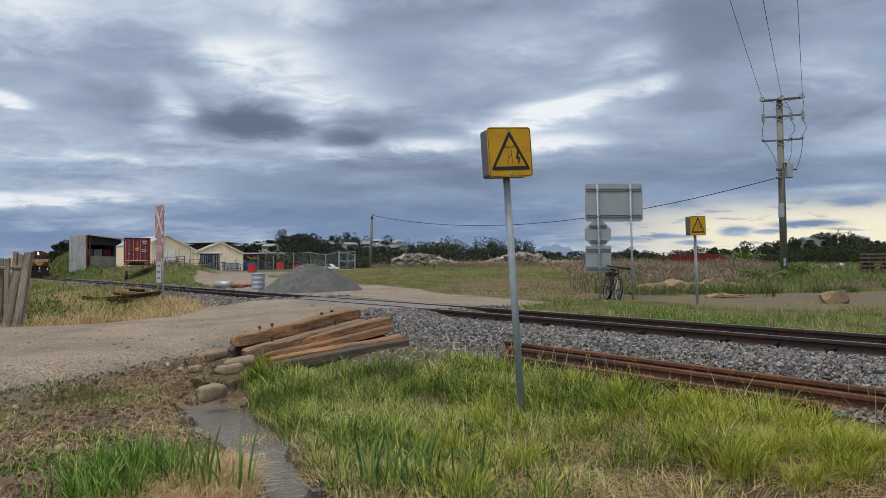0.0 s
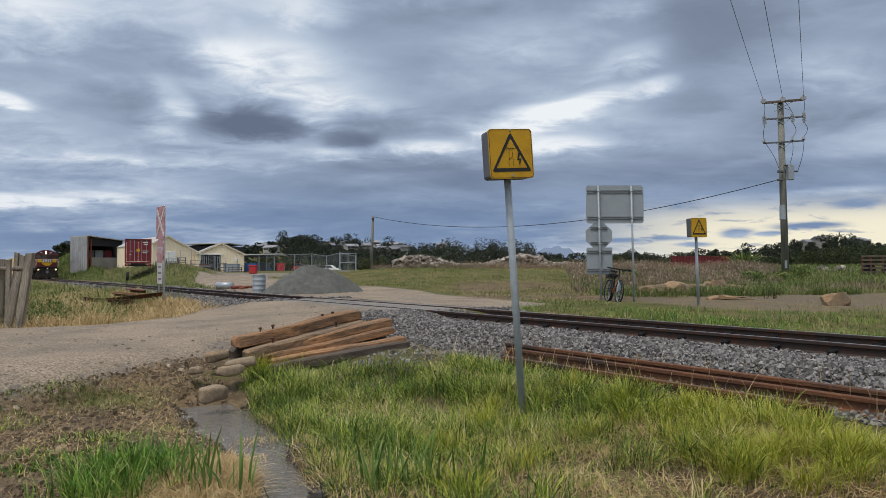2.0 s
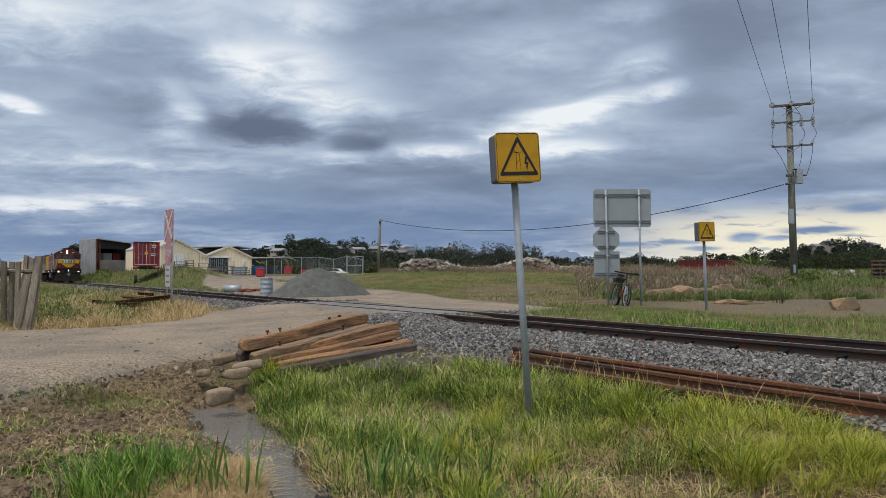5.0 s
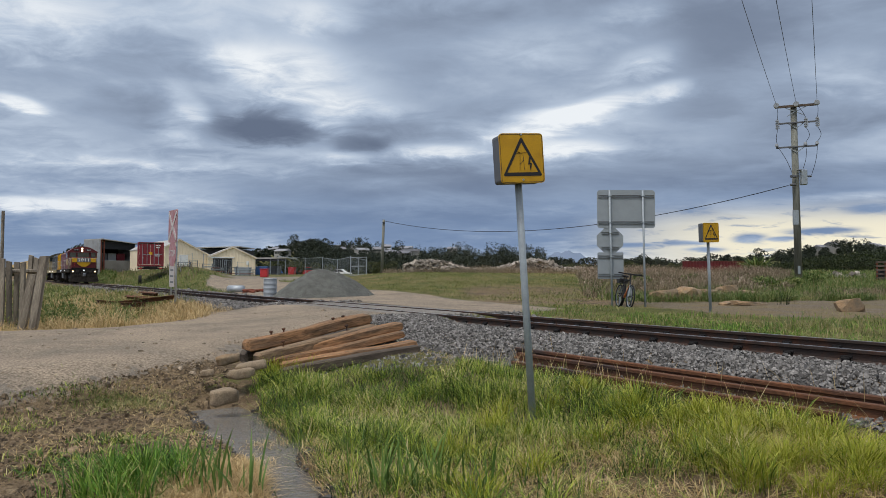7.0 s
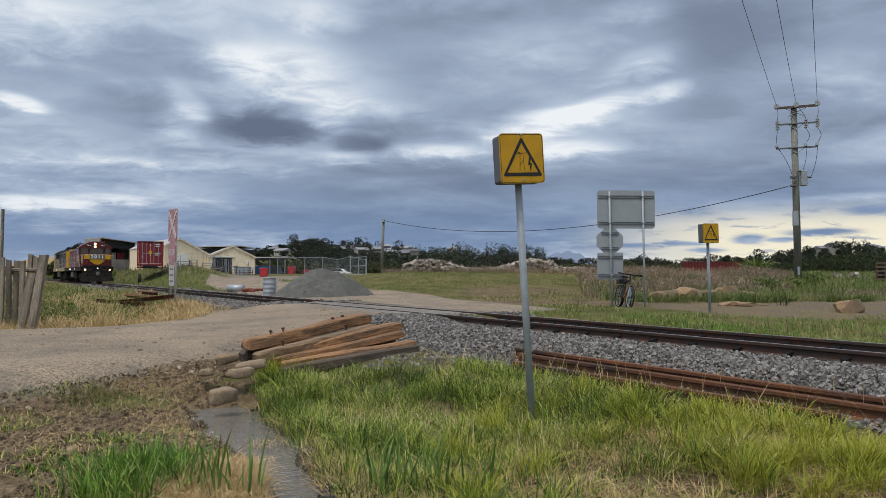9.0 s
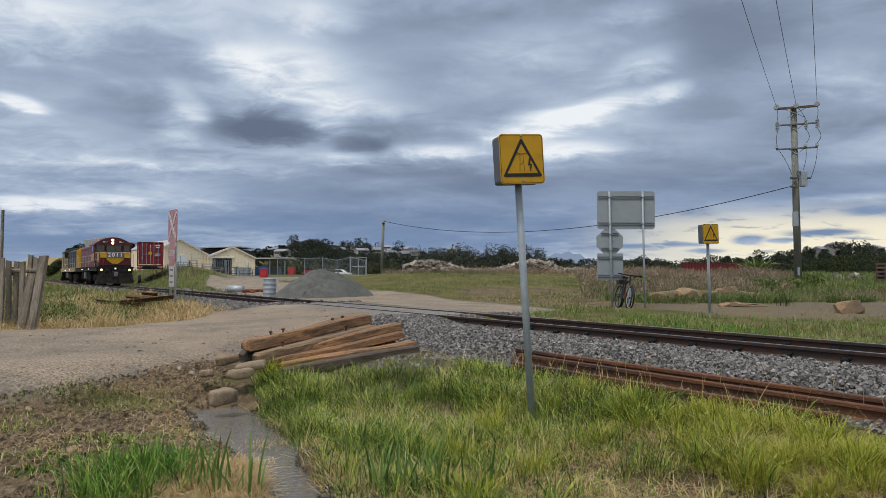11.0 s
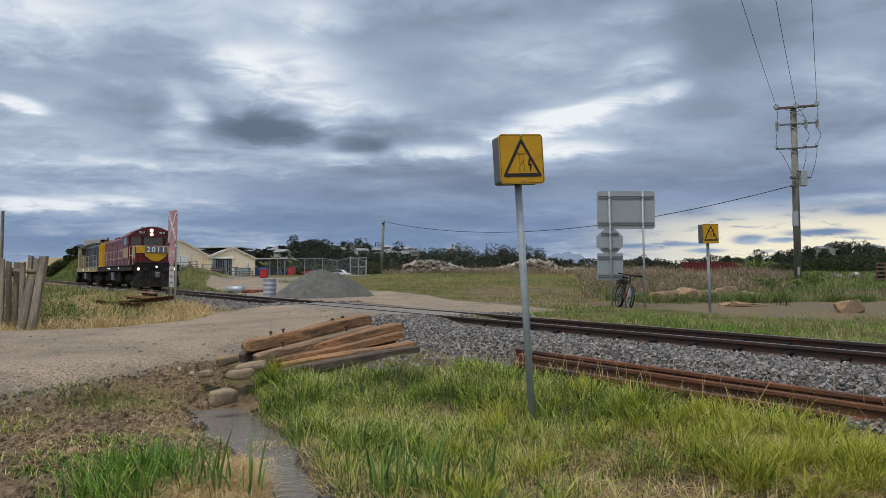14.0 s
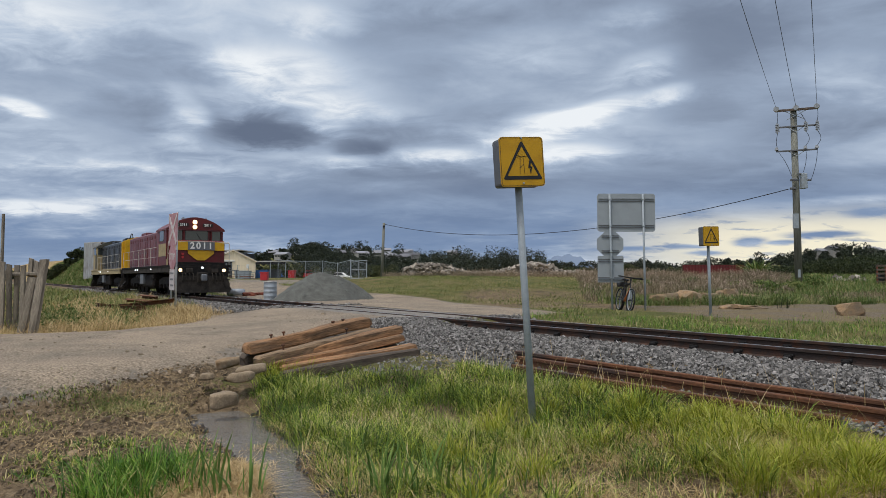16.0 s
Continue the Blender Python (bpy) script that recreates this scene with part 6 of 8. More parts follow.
def build_cream_sheds():
    z0 = 1.9
    a, b = spot(291, 477, 82), spot(388, 480, 86)
    a.z = b.z = z0
    shed, L = gable_shed("cream_shed", a, b, spot(0, 438, 82).z, spot(0, 462, 86).z, spot(0, 424, 83).z, 0.26, 16, "cream steel shed with a low gable and sheet roof", z0)
    part("roller_door", box(L * 0.33, -0.03, 1.55, 1.1, 0.05, 1.3, 0.01), "white", shed, "pale shutter")
    z1 = 1.45
    a, b = spot(368, 488, 84), spot(452, 489, 86.2)
    a.z = b.z = z1
    shed, L = gable_shed("cream_shed", a, b, spot(0, 456, 84).z, spot(0, 457, 86).z, spot(0, 437, 85).z, 0.52, 14, "cream gabled shed with an open dark doorway", z1)
    # no opening here: a solid panel coloured like the shade in a doorway
    part("doorway", box(L * 0.30, -0.04, 1.15, L * 0.40, 0.06, 2.2, 0.01), "shade_in", shed, "near-black panel painted as the shade of an open doorway")
    for k in range(9):
        x = L * (0.12 + 0.36 * k / 8)
        part("gate_bar", tube((x, -0.10, 0.1), (x, -0.10, 2.1), 0.03, 0.03, 6), "sheet_back", shed)
    part("lintel", box(L * 0.30, -0.06, 2.35, L * 0.5, 0.08, 0.14, 0.01), "white", shed)
    part("poster", box(L * 0.83, -0.06, 1.7, 0.3, 0.03, 0.5, 0.01), "white", shed, "white notice on the wall")
    # shed behind with a dark roof edge
    a, b = spot(352, 470, 108), spot(425, 470, 108)
    a.z = b.z = 2.0
    m, L = between(a, b)
    s = thing("dark_shed", m, "low shed with a dark open side behind the cream sheds", "shed")
    part("roof", prism(((-0.3, 3.85), (L, 4.0), (L, 4.15), (-0.3, 4.0)), 9, m=Matrix.Translation((0, 4, 0))), "shed_roof", s)
    # solid near-black block drawn as the shade of the open side
    part("inside", box(L / 2, 4, 1.85, L, 8, 3.7, 0.02), "shade_in", s)
    # lean-to roof beside
    a, b = spot(450, 490, 90), spot(506, 490, 90)
    a.z = b.z = 1.2
    m, L = between(a, b)
    s = thing("carport", m, "flat-roofed carport with dark underside", "carport")
    zt = spot(0, 456, 90).z - 1.2
    part("roof", prism(((-0.2, zt - 0.2), (L + 0.2, zt - 0.1), (L + 0.2, zt + 0.02), (-0.2, zt - 0.02)), 6, m=Matrix.Translation((0, 3, 0))), "shed_roof", s, "thin flat roof")
    part("beam", box(L / 2, 0.1, zt - 0.32, L, 0.1, 0.3), "shade_in", s)
    for x in (0.1, L / 2, L - 0.1):
        part("roof_post", tube((x, 0.1, -0.4), (x, 0.1, zt - 0.15), 0.06, 0.06, 8), "sheet_back", s)
    for px, d, w, h, mt, label in ((462, 88, 1.9, 1.0, "blue", "blue steel bin in the carport"), (487, 92, 1.4, 1.1, "plate_grey", "grey steel skip under the roof"), (517, 88, 0.8, 0.9, "red", "red machine in the yard"), (430, 78, 1.6, 0.9, "galv", "grey wire cage of parts")):
        p = spot(px, 492, d)
        o = thing("yard_bin", Matrix.Translation((p.x, p.y, land(p.x, p.y))), label, "bin", "yard clutter")
        part("bin_body", prism(((-w / 2 * 0.9, 0), (w / 2 * 0.9, 0), (w / 2, h), (-w / 2, h)), 1.2), mt, o)
        part("bin_rim", box(0, 0, h, w + 0.06, 1.26, 0.08, 0.01), mt, o)


def car(px, d, material, label, spin=0, L=4.3):
    p = spot(px, 490, d)
    c = thing("parked_car", Matrix.Translation((p.x, p.y, land(p.x, p.y))) @ pose(0, 0, 0, 0, 0, spin), label, "car", "parked vehicles")
    prof = ((-L / 2, 0.35), (L / 2, 0.35), (L / 2, 0.75), (L / 2 - 0.9, 0.92), (L / 2 - 1.5, 1.42), (-L / 2 + 0.9, 1.45), (-L / 2 + 0.15, 0.95), (-L / 2, 0.85))
    part("body", prism(prof, 1.7), material, c)
    part("side_glass", prism(((L / 2 - 1.05, 0.95), (L / 2 - 1.55, 1.36), (-L / 2 + 0.95, 1.38), (-L / 2 + 0.4, 0.97)), 1.73), "glass", c, "dark car windows")
    for x in (-L / 2 + 0.8, L / 2 - 0.85):
        for y in (-0.8, 0.8):
            part("wheel", tube((x, y - 0.1, 0.32), (x, y + 0.1, 0.32), 0.32, 0.32, 16), "rubber", c)


def build_yard_fence():
    fence = thing("wire_fence", Matrix(), "tall galvanised chain-wire yard fence with a gate", "fence")
    tops = ((492, 88, 453), (540, 84, 456), (571, 80, 455), (597, 80, 459), (620, 66, 453), (648, 66, 459))
    pts = []
    for px, d, py in tops:
        t = spot(px, py, d)
        f = Vector((t.x, t.y, land(t.x, t.y) - 0.2))
        pts.append((f, t))
        part("fence_post", tube(f, t, 0.038, 0.038, 8), "galv", fence)
    for (f0, t0), (f1, t1) in zip(pts, pts[1:]):
        part("top_rail", tube(t0 - Vector((0, 0, 0.1)), t1 - Vector((0, 0, 0.1)), 0.025, 0.025, 6), "sheet_back", fence)
        bm = bmesh.new()
        n = 22
        for k in range(n):
            for k2 in (k + 2, k - 2):
                if 0 <= k2 < n:
                    a = f0.lerp(f1, k / n)
                    b = t0.lerp(t1, k2 / n) - Vector((0, 0, 0.1))
                    tube(a, b, 0.0035, 0.0035, 3, bm)
        part("wire_mesh", bm, "galv", fence)
    gate = thing("yard_gate", Matrix(), "open tubular steel yard gate", "gate")
    a, b = spot(621, 488, 64), spot(649, 488, 62)
    a.z, b.z = land(a.x, a.y) + 0.1, land(b.x, b.y) + 0.1
    for z in (0.0, 0.8, 1.6):
        part("gate_bar", tube(a + Vector((0, 0, z)), b + Vector((0, 0, z)), 0.03, 0.03, 6), "sheet_back", gate)
    for p in (a, (a + b) / 2, b):
        part("gate_upright", tube(p, p + Vector((0, 0, 1.6)), 0.03, 0.03, 6), "sheet_back", gate)
    # low wire fence along the top of the bank
    bank = thing("bank_fence", Matrix(), "low post and wire fence along the yard bank", "fence")
    last = None
    for k, px in enumerate(range(300, 460, 20)):
        f = spot(px, 480, 60 + 0.09 * (px - 250))
        f.z = land(f.x, f.y)
        t = f + Vector((0, 0, 1.5))
        part("fence_post", tube(f - Vector((0, 0, 0.2)), t, 0.026, 0.024, 7), "galv", bank)
        if last:
            for z in (0.5, 1.0, 1.45):
                part("wire", tube(last + Vector((0, 0, z)), f + Vector((0, 0, z)), 0.006, 0.006, 4), "galv", bank)
        last = f
    # pallets, drums and frames against the sheds
    rnd = random.Random(21)
    for k in range(9):
        px = rnd.uniform(322, 446)
        p = spot(px, 484, rnd.uniform(68, 76))
        h = rnd.uniform(0.35, 0.95)
        o = thing("steel_rack", pose(p.x, p.y, land(p.x, p.y), 0, 0, rnd.uniform(-30, 30)), "grey steel rack stored in the yard", "rack", "yard racks")
        w = rnd.uniform(0.6, 1.6)
        for x in (-w / 2, w / 2):
            part("rack_upright", box(x, 0, h / 2, 0.07, 0.07, h), "plate_grey", o)
        for z in (0.15, h * 0.5, h - 0.05):
            part("rack_shelf", box(0, 0, z, w, 0.5, 0.06), rnd.choice(["galv", "plate_grey", "rust_red"]), o)


def build_trailer():
    """Old slat-sided tray at the edge of the dirt track."""
    d = 42.0
    p = spot(1544, 520, d)
    t = thing("tray_trailer", Matrix.Translation((p.x, p.y, land(p.x, p.y))), "rusty flat tray trailer with a slatted timber side", "trailer")
    ground = land(p.x, p.y)
    z = spot(0, 505, d).z - ground
    part("tray", box(1.6, 0.6, z, 3.4, 2.0, 0.16, 0.02), "underframe", t)
    part("chassis", box(1.6, 0.6, z - 0.22, 3.0, 0.7, 0.22, 0.02), "underframe", t)
    top = spot(0, 463, d).z - ground
    for x in (0.05, 0.55, 1.3, 2.1):
        part("stake_post", box(x, -0.35, (z + top) / 2, 0.07, 0.07, top - z, 0.006), "rust_red", t)
    for k in range(6):
        zz = z + 0.2 + (top - z - 0.25) * k / 5
        part("side_slat", box(1.3, -0.40, zz, 2.7, 0.035, 0.10, 0.006), "bark", t)
    for x in (0.5, 1.7):
        part("wheel", tube((x, -0.35, 0.36), (x, -0.12, 0.36), 0.37, 0.37, 18), "rubber", t, "black tyre")
    part("tail_box", box(0.1, 0.6, z - 0.35, 0.2, 1.6, 0.3, 0.02), "rust_red", t)


def build_rocks():
    rnd = random.Random(4)
    for px, py, d, s, sq in ((1503, 561, 19.6, 0.46, (1.0, 0.7, 0.62)), (1172, 545, 25.6, 0.58, (1.15, 0.7, 0.55)), (1215, 543, 26, 0.6, (1.0, 0.8, 0.65)), (1245, 544, 27, 0.5, (1.1, 0.8, 0.6)),
                             (1285, 540, 28, 0.55, (1.0, 0.8, 0.8)), (1335, 541, 28.5, 0.6, (1.6, 0.8, 0.45)), (1130, 545, 27.5, 0.4, (1.2, 0.8, 0.5)), (1325, 566, 22.5, 0.42, (1.9, 0.7, 0.22)),
                             (1290, 565, 22.8, 0.3, (1.6, 0.8, 0.3))):
        p = spot(px, py, d)
        me = mesh_from(lump(s, px * 0.07, 0.30, 3, sq), "boulder", "rock", False)
        ob = tagged(new("boulder", me), "large tan sandstone boulder beside the dirt track", "boulder", "boulders along the track")
        ob.matrix_basis = pose(p.x, p.y, land(p.x, p.y) + s * sq[2] * 0.42, rnd.uniform(-8, 8), rnd.uniform(-8, 8), rnd.uniform(-25, 25))
    # broken concrete heap on the skyline, and white rubble by the trailer
    for name, n, px0, px1, d0, d1, top, label in (("concrete_rubble", 6500, 715, 1045, 78, 90, 2.15, "long heap of broken pale concrete rubble in dry grass"),
                                                  ("white_rubble", 140, 1470, 1530, 46, 49, 0.5, "small heap of white broken rubble")):
        rng = np.random.default_rng(len(name))
        vs, fs, c = [], [], 0
        base = np.array([(-1, -1, -1), (1, -1, -1), (1, 1, -1), (-1, 1, -1), (-1, -1, 1), (1, -1, 1), (1, 1, 1), (-1, 1, 1)], float)
        quads = np.array([(0, 3, 2, 1), (4, 5, 6, 7), (0, 1, 5, 4), (1, 2, 6, 5), (2, 3, 7, 6), (3, 0, 4, 7)])
        for k in range(n):
            px, d = rng.uniform(px0, px1), rng.uniform(d0, d1)
            p = spot(px, 485, d)
            f = (px - px0) / (px1 - px0)
            mound = top * max(0.15, (0.55 + 0.45 * math.sin(f * 9 + 1)) * math.sin(math.pi * min(1, f * 1.1 + 0.05)) ** 0.5 if 0 < f * 1.1 + 0.05 < 1 else 0.2)
            z = land(p.x, p.y) + mound * rng.uniform(0.2, 1.0)
            s = rng.uniform(0.05, 0.20) if d > 60 else rng.uniform(0.04, 0.13)
            v = base * (1 + rng.uniform(-0.3, 0.3, (8, 3))) * np.array([s * rng.uniform(0.8, 2.0), s, s * rng.uniform(0.25, 0.8)])
            e = Euler(rng.uniform(-0.9, 0.9, 3)).to_matrix()
            v = v @ np.array(e).T + np.array((p.x, p.y, z))
            vs.append(v)
            fs.append(quads + c)
            c += 8
        mt = mat(name + "_stone", (0.36, 0.32, 0.275), 0.9, 0, 0.2, 1.5, 0.3, (0.17, 0.145, 0.115), 0.5, 12, island=0.6)
        tagged(new(name, raw(name, np.vstack(vs), np.vstack(fs).tolist(), mt)), label, "rubble", kind="stuff")
    # long low red wall past the dry grass
    a, b = spot(1208, 476, 70), spot(1316, 476, 70)
    a.z = b.z = land(a.x, a.y) - 0.3
    m, L = between(a, b)
    w = thing("red_steel_fence", m, "long low dark-red ribbed steel fence behind dry grass", "fence")
    part("ribbed_sheet", ribbed(L, spot(0, 463.5, 70).z - a.z, 0.3, 0.04, m=pose(L / 2, 0, 0)), "maroon", w)
    part("cap", box(L / 2, 0, spot(0, 463.5, 70).z - a.z, L, 0.12, 0.08), "maroon", w)


build_open_shed()
build_container()
build_cream_sheds()
car(545, 118, "red", "small red car parked behind the gravel heap", 12)
car(600, 125, "white", "white car parked in the yard", -8)
car(503, 112, "blue", "blue utility parked by the carport", 5)
build_yard_fence()
build_trailer()
build_rocks()


# ---- grass and plants ----
def leaf_material(name, stops, patch=0.30, clear=0.22, rough=0.6):
    """Blades and leaves: each its own tone, drifting in patches; thin enough to let light through."""
    m = bpy.data.materials.new(name)
    m.use_nodes = True
    t = m.node_tree
    n, link = t.nodes.new, t.links.new
    b = t.nodes["Principled BSDF"]
    b.inputs["Roughness"].default_value, b.inputs["Specular IOR Level"].default_value = rough, 0.25
    geo = n("ShaderNodeNewGeometry")
    ramp = n("ShaderNodeValToRGB")
    e = ramp.color_ramp.elements
    while len(e) < len(stops):
        e.new(0.5)
    for el, (p, c) in zip(e, stops):
        el.position, el.color = p, (*c, 1)
    no = n("ShaderNodeTexNoise")
    link(geo.outputs["Position"], no.inputs["Vector"])
    no.inputs["Scale"].default_value, no.inputs["Detail"].default_value = 0.9, 3
    mix = n("ShaderNodeMath")
    mix.operation = "MULTIPLY_ADD"
    spread = n("ShaderNodeMapRange")
    link(no.outputs[0], spread.inputs[0])
    spread.inputs[1].default_value, spread.inputs[2].default_value = 0.3, 0.7
    spread.inputs[3].default_value, spread.inputs[4].default_value = -patch, patch
    link(geo.outputs["Random Per Island"], mix.inputs[0])
    mix.inputs[1].default_value = 1.0
    link(spread.outputs[0], mix.inputs[2])
    link(mix.outputs[0], ramp.inputs[0])
    link(ramp.outputs[0], b.inputs["Base Color"])
    thin = n("ShaderNodeBsdfTranslucent")
    link(ramp.outputs[0], thin.inputs[0])
    sh = n("ShaderNodeMixShader")
    sh.inputs[0].default_value = clear
    link(b.outputs[0], sh.inputs[1])
    link(thin.outputs[0], sh.inputs[2])
    link(sh.outputs[0], t.nodes["Material Output"].inputs[0])
    return m


M["lush"] = leaf_material("lush_grass", ((0.0, (0.020, 0.042, 0.010)), (0.38, (0.068, 0.135, 0.016)), (0.62, (0.22, 0.305, 0.035)), (0.84, (0.43, 0.475, 0.075)), (1.0, (0.58, 0.49, 0.25))), 0.34, 0.12)
M["vivid"] = leaf_material("vivid_grass", ((0.0, (0.035, 0.085, 0.014)), (0.5, (0.115, 0.245, 0.030)), (0.85, (0.25, 0.36, 0.06)), (1.0, (0.42, 0.38, 0.16))), 0.28, 0.18)
M["reed"] = leaf_material("reed_leaf", ((0.0, (0.075, 0.145, 0.030)), (1.0, (0.17, 0.26, 0.06))), 0.1, 0.25)
M["verge"] = leaf_material("verge_grass", ((0.0, (0.075, 0.110, 0.024)), (0.45, (0.165, 0.200, 0.048)), (0.75, (0.30, 0.28, 0.11)), (1.0, (0.42, 0.35, 0.18))))
M["straw"] = leaf_material("dry_grass", ((0.0, (0.31, 0.22, 0.095)), (0.4, (0.52, 0.375, 0.18)), (0.8, (0.64, 0.49, 0.27)), (1.0, (0.32, 0.26, 0.105))), 0.25)
M["pink_straw"] = leaf_material("seeding_grass", ((0.0, (0.085, 0.085, 0.038)), (0.5, (0.20, 0.155, 0.098)), (1.0, (0.36, 0.28, 0.195))), 0.3)
M["plume"] = leaf_material("seed_plume", ((0.0, (0.15, 0.11, 0.075)), (0.5, (0.28, 0.205, 0.15)), (1.0, (0.42, 0.33, 0.25))), 0.2, 0.2)
M["bank"] = leaf_material("bank_grass_leaf", ((0.0, (0.055, 0.100, 0.024)), (0.55, (0.125, 0.180, 0.044)), (0.85, (0.22, 0.235, 0.080)), (1.0, (0.34, 0.29, 0.15))), 0.3)
M["weed"] = leaf_material("weed_leaf", ((0.0, (0.050, 0.090, 0.022)), (0.6, (0.12, 0.175, 0.042)), (1.0, (0.30, 0.30, 0.11))), 0.25)
M["leaf_mid"] = leaf_material("scrub_leaf", ((0.0, (0.022, 0.031, 0.012)), (0.6, (0.052, 0.064, 0.023)), (1.0, (0.120, 0.118, 0.048))), 0.3, 0.08)
M["gold"] = leaf_material("yellow_green_grass", ((0.0, (0.20, 0.24, 0.022)), (0.6, (0.34, 0.36, 0.035)), (1.0, (0.46, 0.42, 0.10))), 0.15, 0.22)
M["leaf_dark"] = leaf_material("dark_leaf", ((0.0, (0.009, 0.015, 0.006)), (0.6, (0.024, 0.036, 0.011)), (1.0, (0.068, 0.080, 0.024))), 0.25, 0.12)
M["leaf_far"] = leaf_material("far_leaf", ((0.0, (0.009, 0.015, 0.010)), (0.6, (0.020, 0.029, 0.017)), (1.0, (0.050, 0.056, 0.030))), 0.25, 0.06)


def blades(name, x, y, tall, wide, material, seed, lean=0.45, label="", tuft=None, category="grass", base=None):
    """Curved tapering blades rooted at x, y; one mesh."""
    rng = np.random.default_rng(seed)
    n = len(x)
    z = height(x, y) - 0.02 if base is None else base
    h = tall * rng.uniform(0.55, 1.1, n)
    a = rng.uniform(0, 2 * np.pi, n)
    bend = lean * rng.uniform(0.2, 1.3, n)
    if tuft is not None:
        ax, ay = tuft
        a = np.where(rng.uniform(size=n) < 0.8, np.arctan2(ay, ax) + rng.normal(0, 0.6, n), a)
        bend = bend * (0.4 + 1.2 * np.clip(np.hypot(ax, ay) / 0.12, 0, 1))
    w = wide * rng.uniform(0.6, 1.3, n)
    dx, dy = np.cos(a), np.sin(a)
    face = a + np.pi / 2 + rng.normal(0, 0.5, n)
    sx, sy = np.cos(face) * w / 2, np.sin(face) * w / 2
    rows = []
    for f, k in ((0.0, 1.0), (0.40, 0.95), (0.75, 0.65)):
        out = h * bend * f ** 1.8
        up = h * (f - 0.30 * bend * f ** 2.2)
        cx, cy, cz = x + dx * out, y + dy * out, z + up
        rows += [np.stack([cx - sx * k, cy - sy * k, cz], -1), np.stack([cx + sx * k, cy + sy * k, cz], -1)]
    out, up = h * bend, h * (1 - 0.30 * bend)
    rows.append(np.stack([x + dx * out, y + dy * out, z + up], -1))
    v = np.stack(rows, 1).reshape(-1, 3)
    o = 7 * np.arange(n)[:, None]
    me = bpy.data.meshes.new(name)
    quads = np.concatenate([o + np.array([[0, 1, 3, 2]]), o + np.array([[2, 3, 5, 4]])], 0)
    tris = o + np.array([[4, 5, 6]])
    me.vertices.add(len(v))
    me.vertices.foreach_set("co", v.astype(np.float32).ravel())
    loops = np.concatenate([quads.ravel(), tris.ravel()])
    me.loops.add(len(loops))
    me.loops.foreach_set("vertex_index", loops.astype(np.int32))
    starts = np.concatenate([4 * np.arange(len(quads)), 4 * len(quads) + 3 * np.arange(len(tris))])
    me.polygons.add(len(starts))
    me.polygons.foreach_set("loop_start", starts.astype(np.int32))
    me.materials.append(M[material])
    me.update(calc_edges=True)
    ob = new(name, me)
    return tagged(ob, label, category, kind="stuff")


def scatter(seed, count, x0, x1, y0, y1, keep):
    """Random places in a plan rectangle where keep(x, y, u, s, random) holds."""
    rng = np.random.default_rng(seed)
    x, y = rng.uniform(x0, x1, count), rng.uniform(y0, y1, count)
    u = x * ALONG.x + y * ALONG.y
    s = x * ACROSS.x + y * ACROSS.y - TRACK_OFF
    k = keep(x, y, u, s, rng.uniform(size=count))
    return x[k], y[k]


def near_lush(x, y, u, s, r):
    """The lush patch between the drain and the old rails."""
    right = (x - (-0.62 - 0.42 * (y - 4.0))) > 0.10 * np.sin(y * 5)
    edge = stream_gap(x, y) > 0.33 - 0.05 * step(7.0, 5.6, y) + 0.07 * np.sin(x * 9 + y * 7)
    top = s < -3.05 + 0.25 * wavy(x, y, 0.5)
    ends = (y < 9.3 + 0.4 * wavy(x, y, 0.6)) | (x > 0.2)
    thick = r < (0.55 + 0.5 * wavy(x, y, 0.45, 6.0)) * (0.22 + 0.78 * step(5.0, 5.7, y + 0.45 * wavy(x, y, 0.4, 1.0)))
    clear = ~((x > 2.2) & (y < 5.6) & (wavy(x, y, 0.4, 9.0) > 0.15))
    return right & edge & top & ends & thick & clear & (np.abs(x) < 0.72 * y + 0.4)


def tufted(x, y, seed, per, spread):
    """Turn places into tufts of blades that lean outward."""
    rng = np.random.default_rng(seed)
    dx, dy = rng.normal(0, spread, (2, len(x), per))
    return (x[:, None] + dx).ravel(), (y[:, None] + dy).ravel(), (dx.ravel(), dy.ravel())


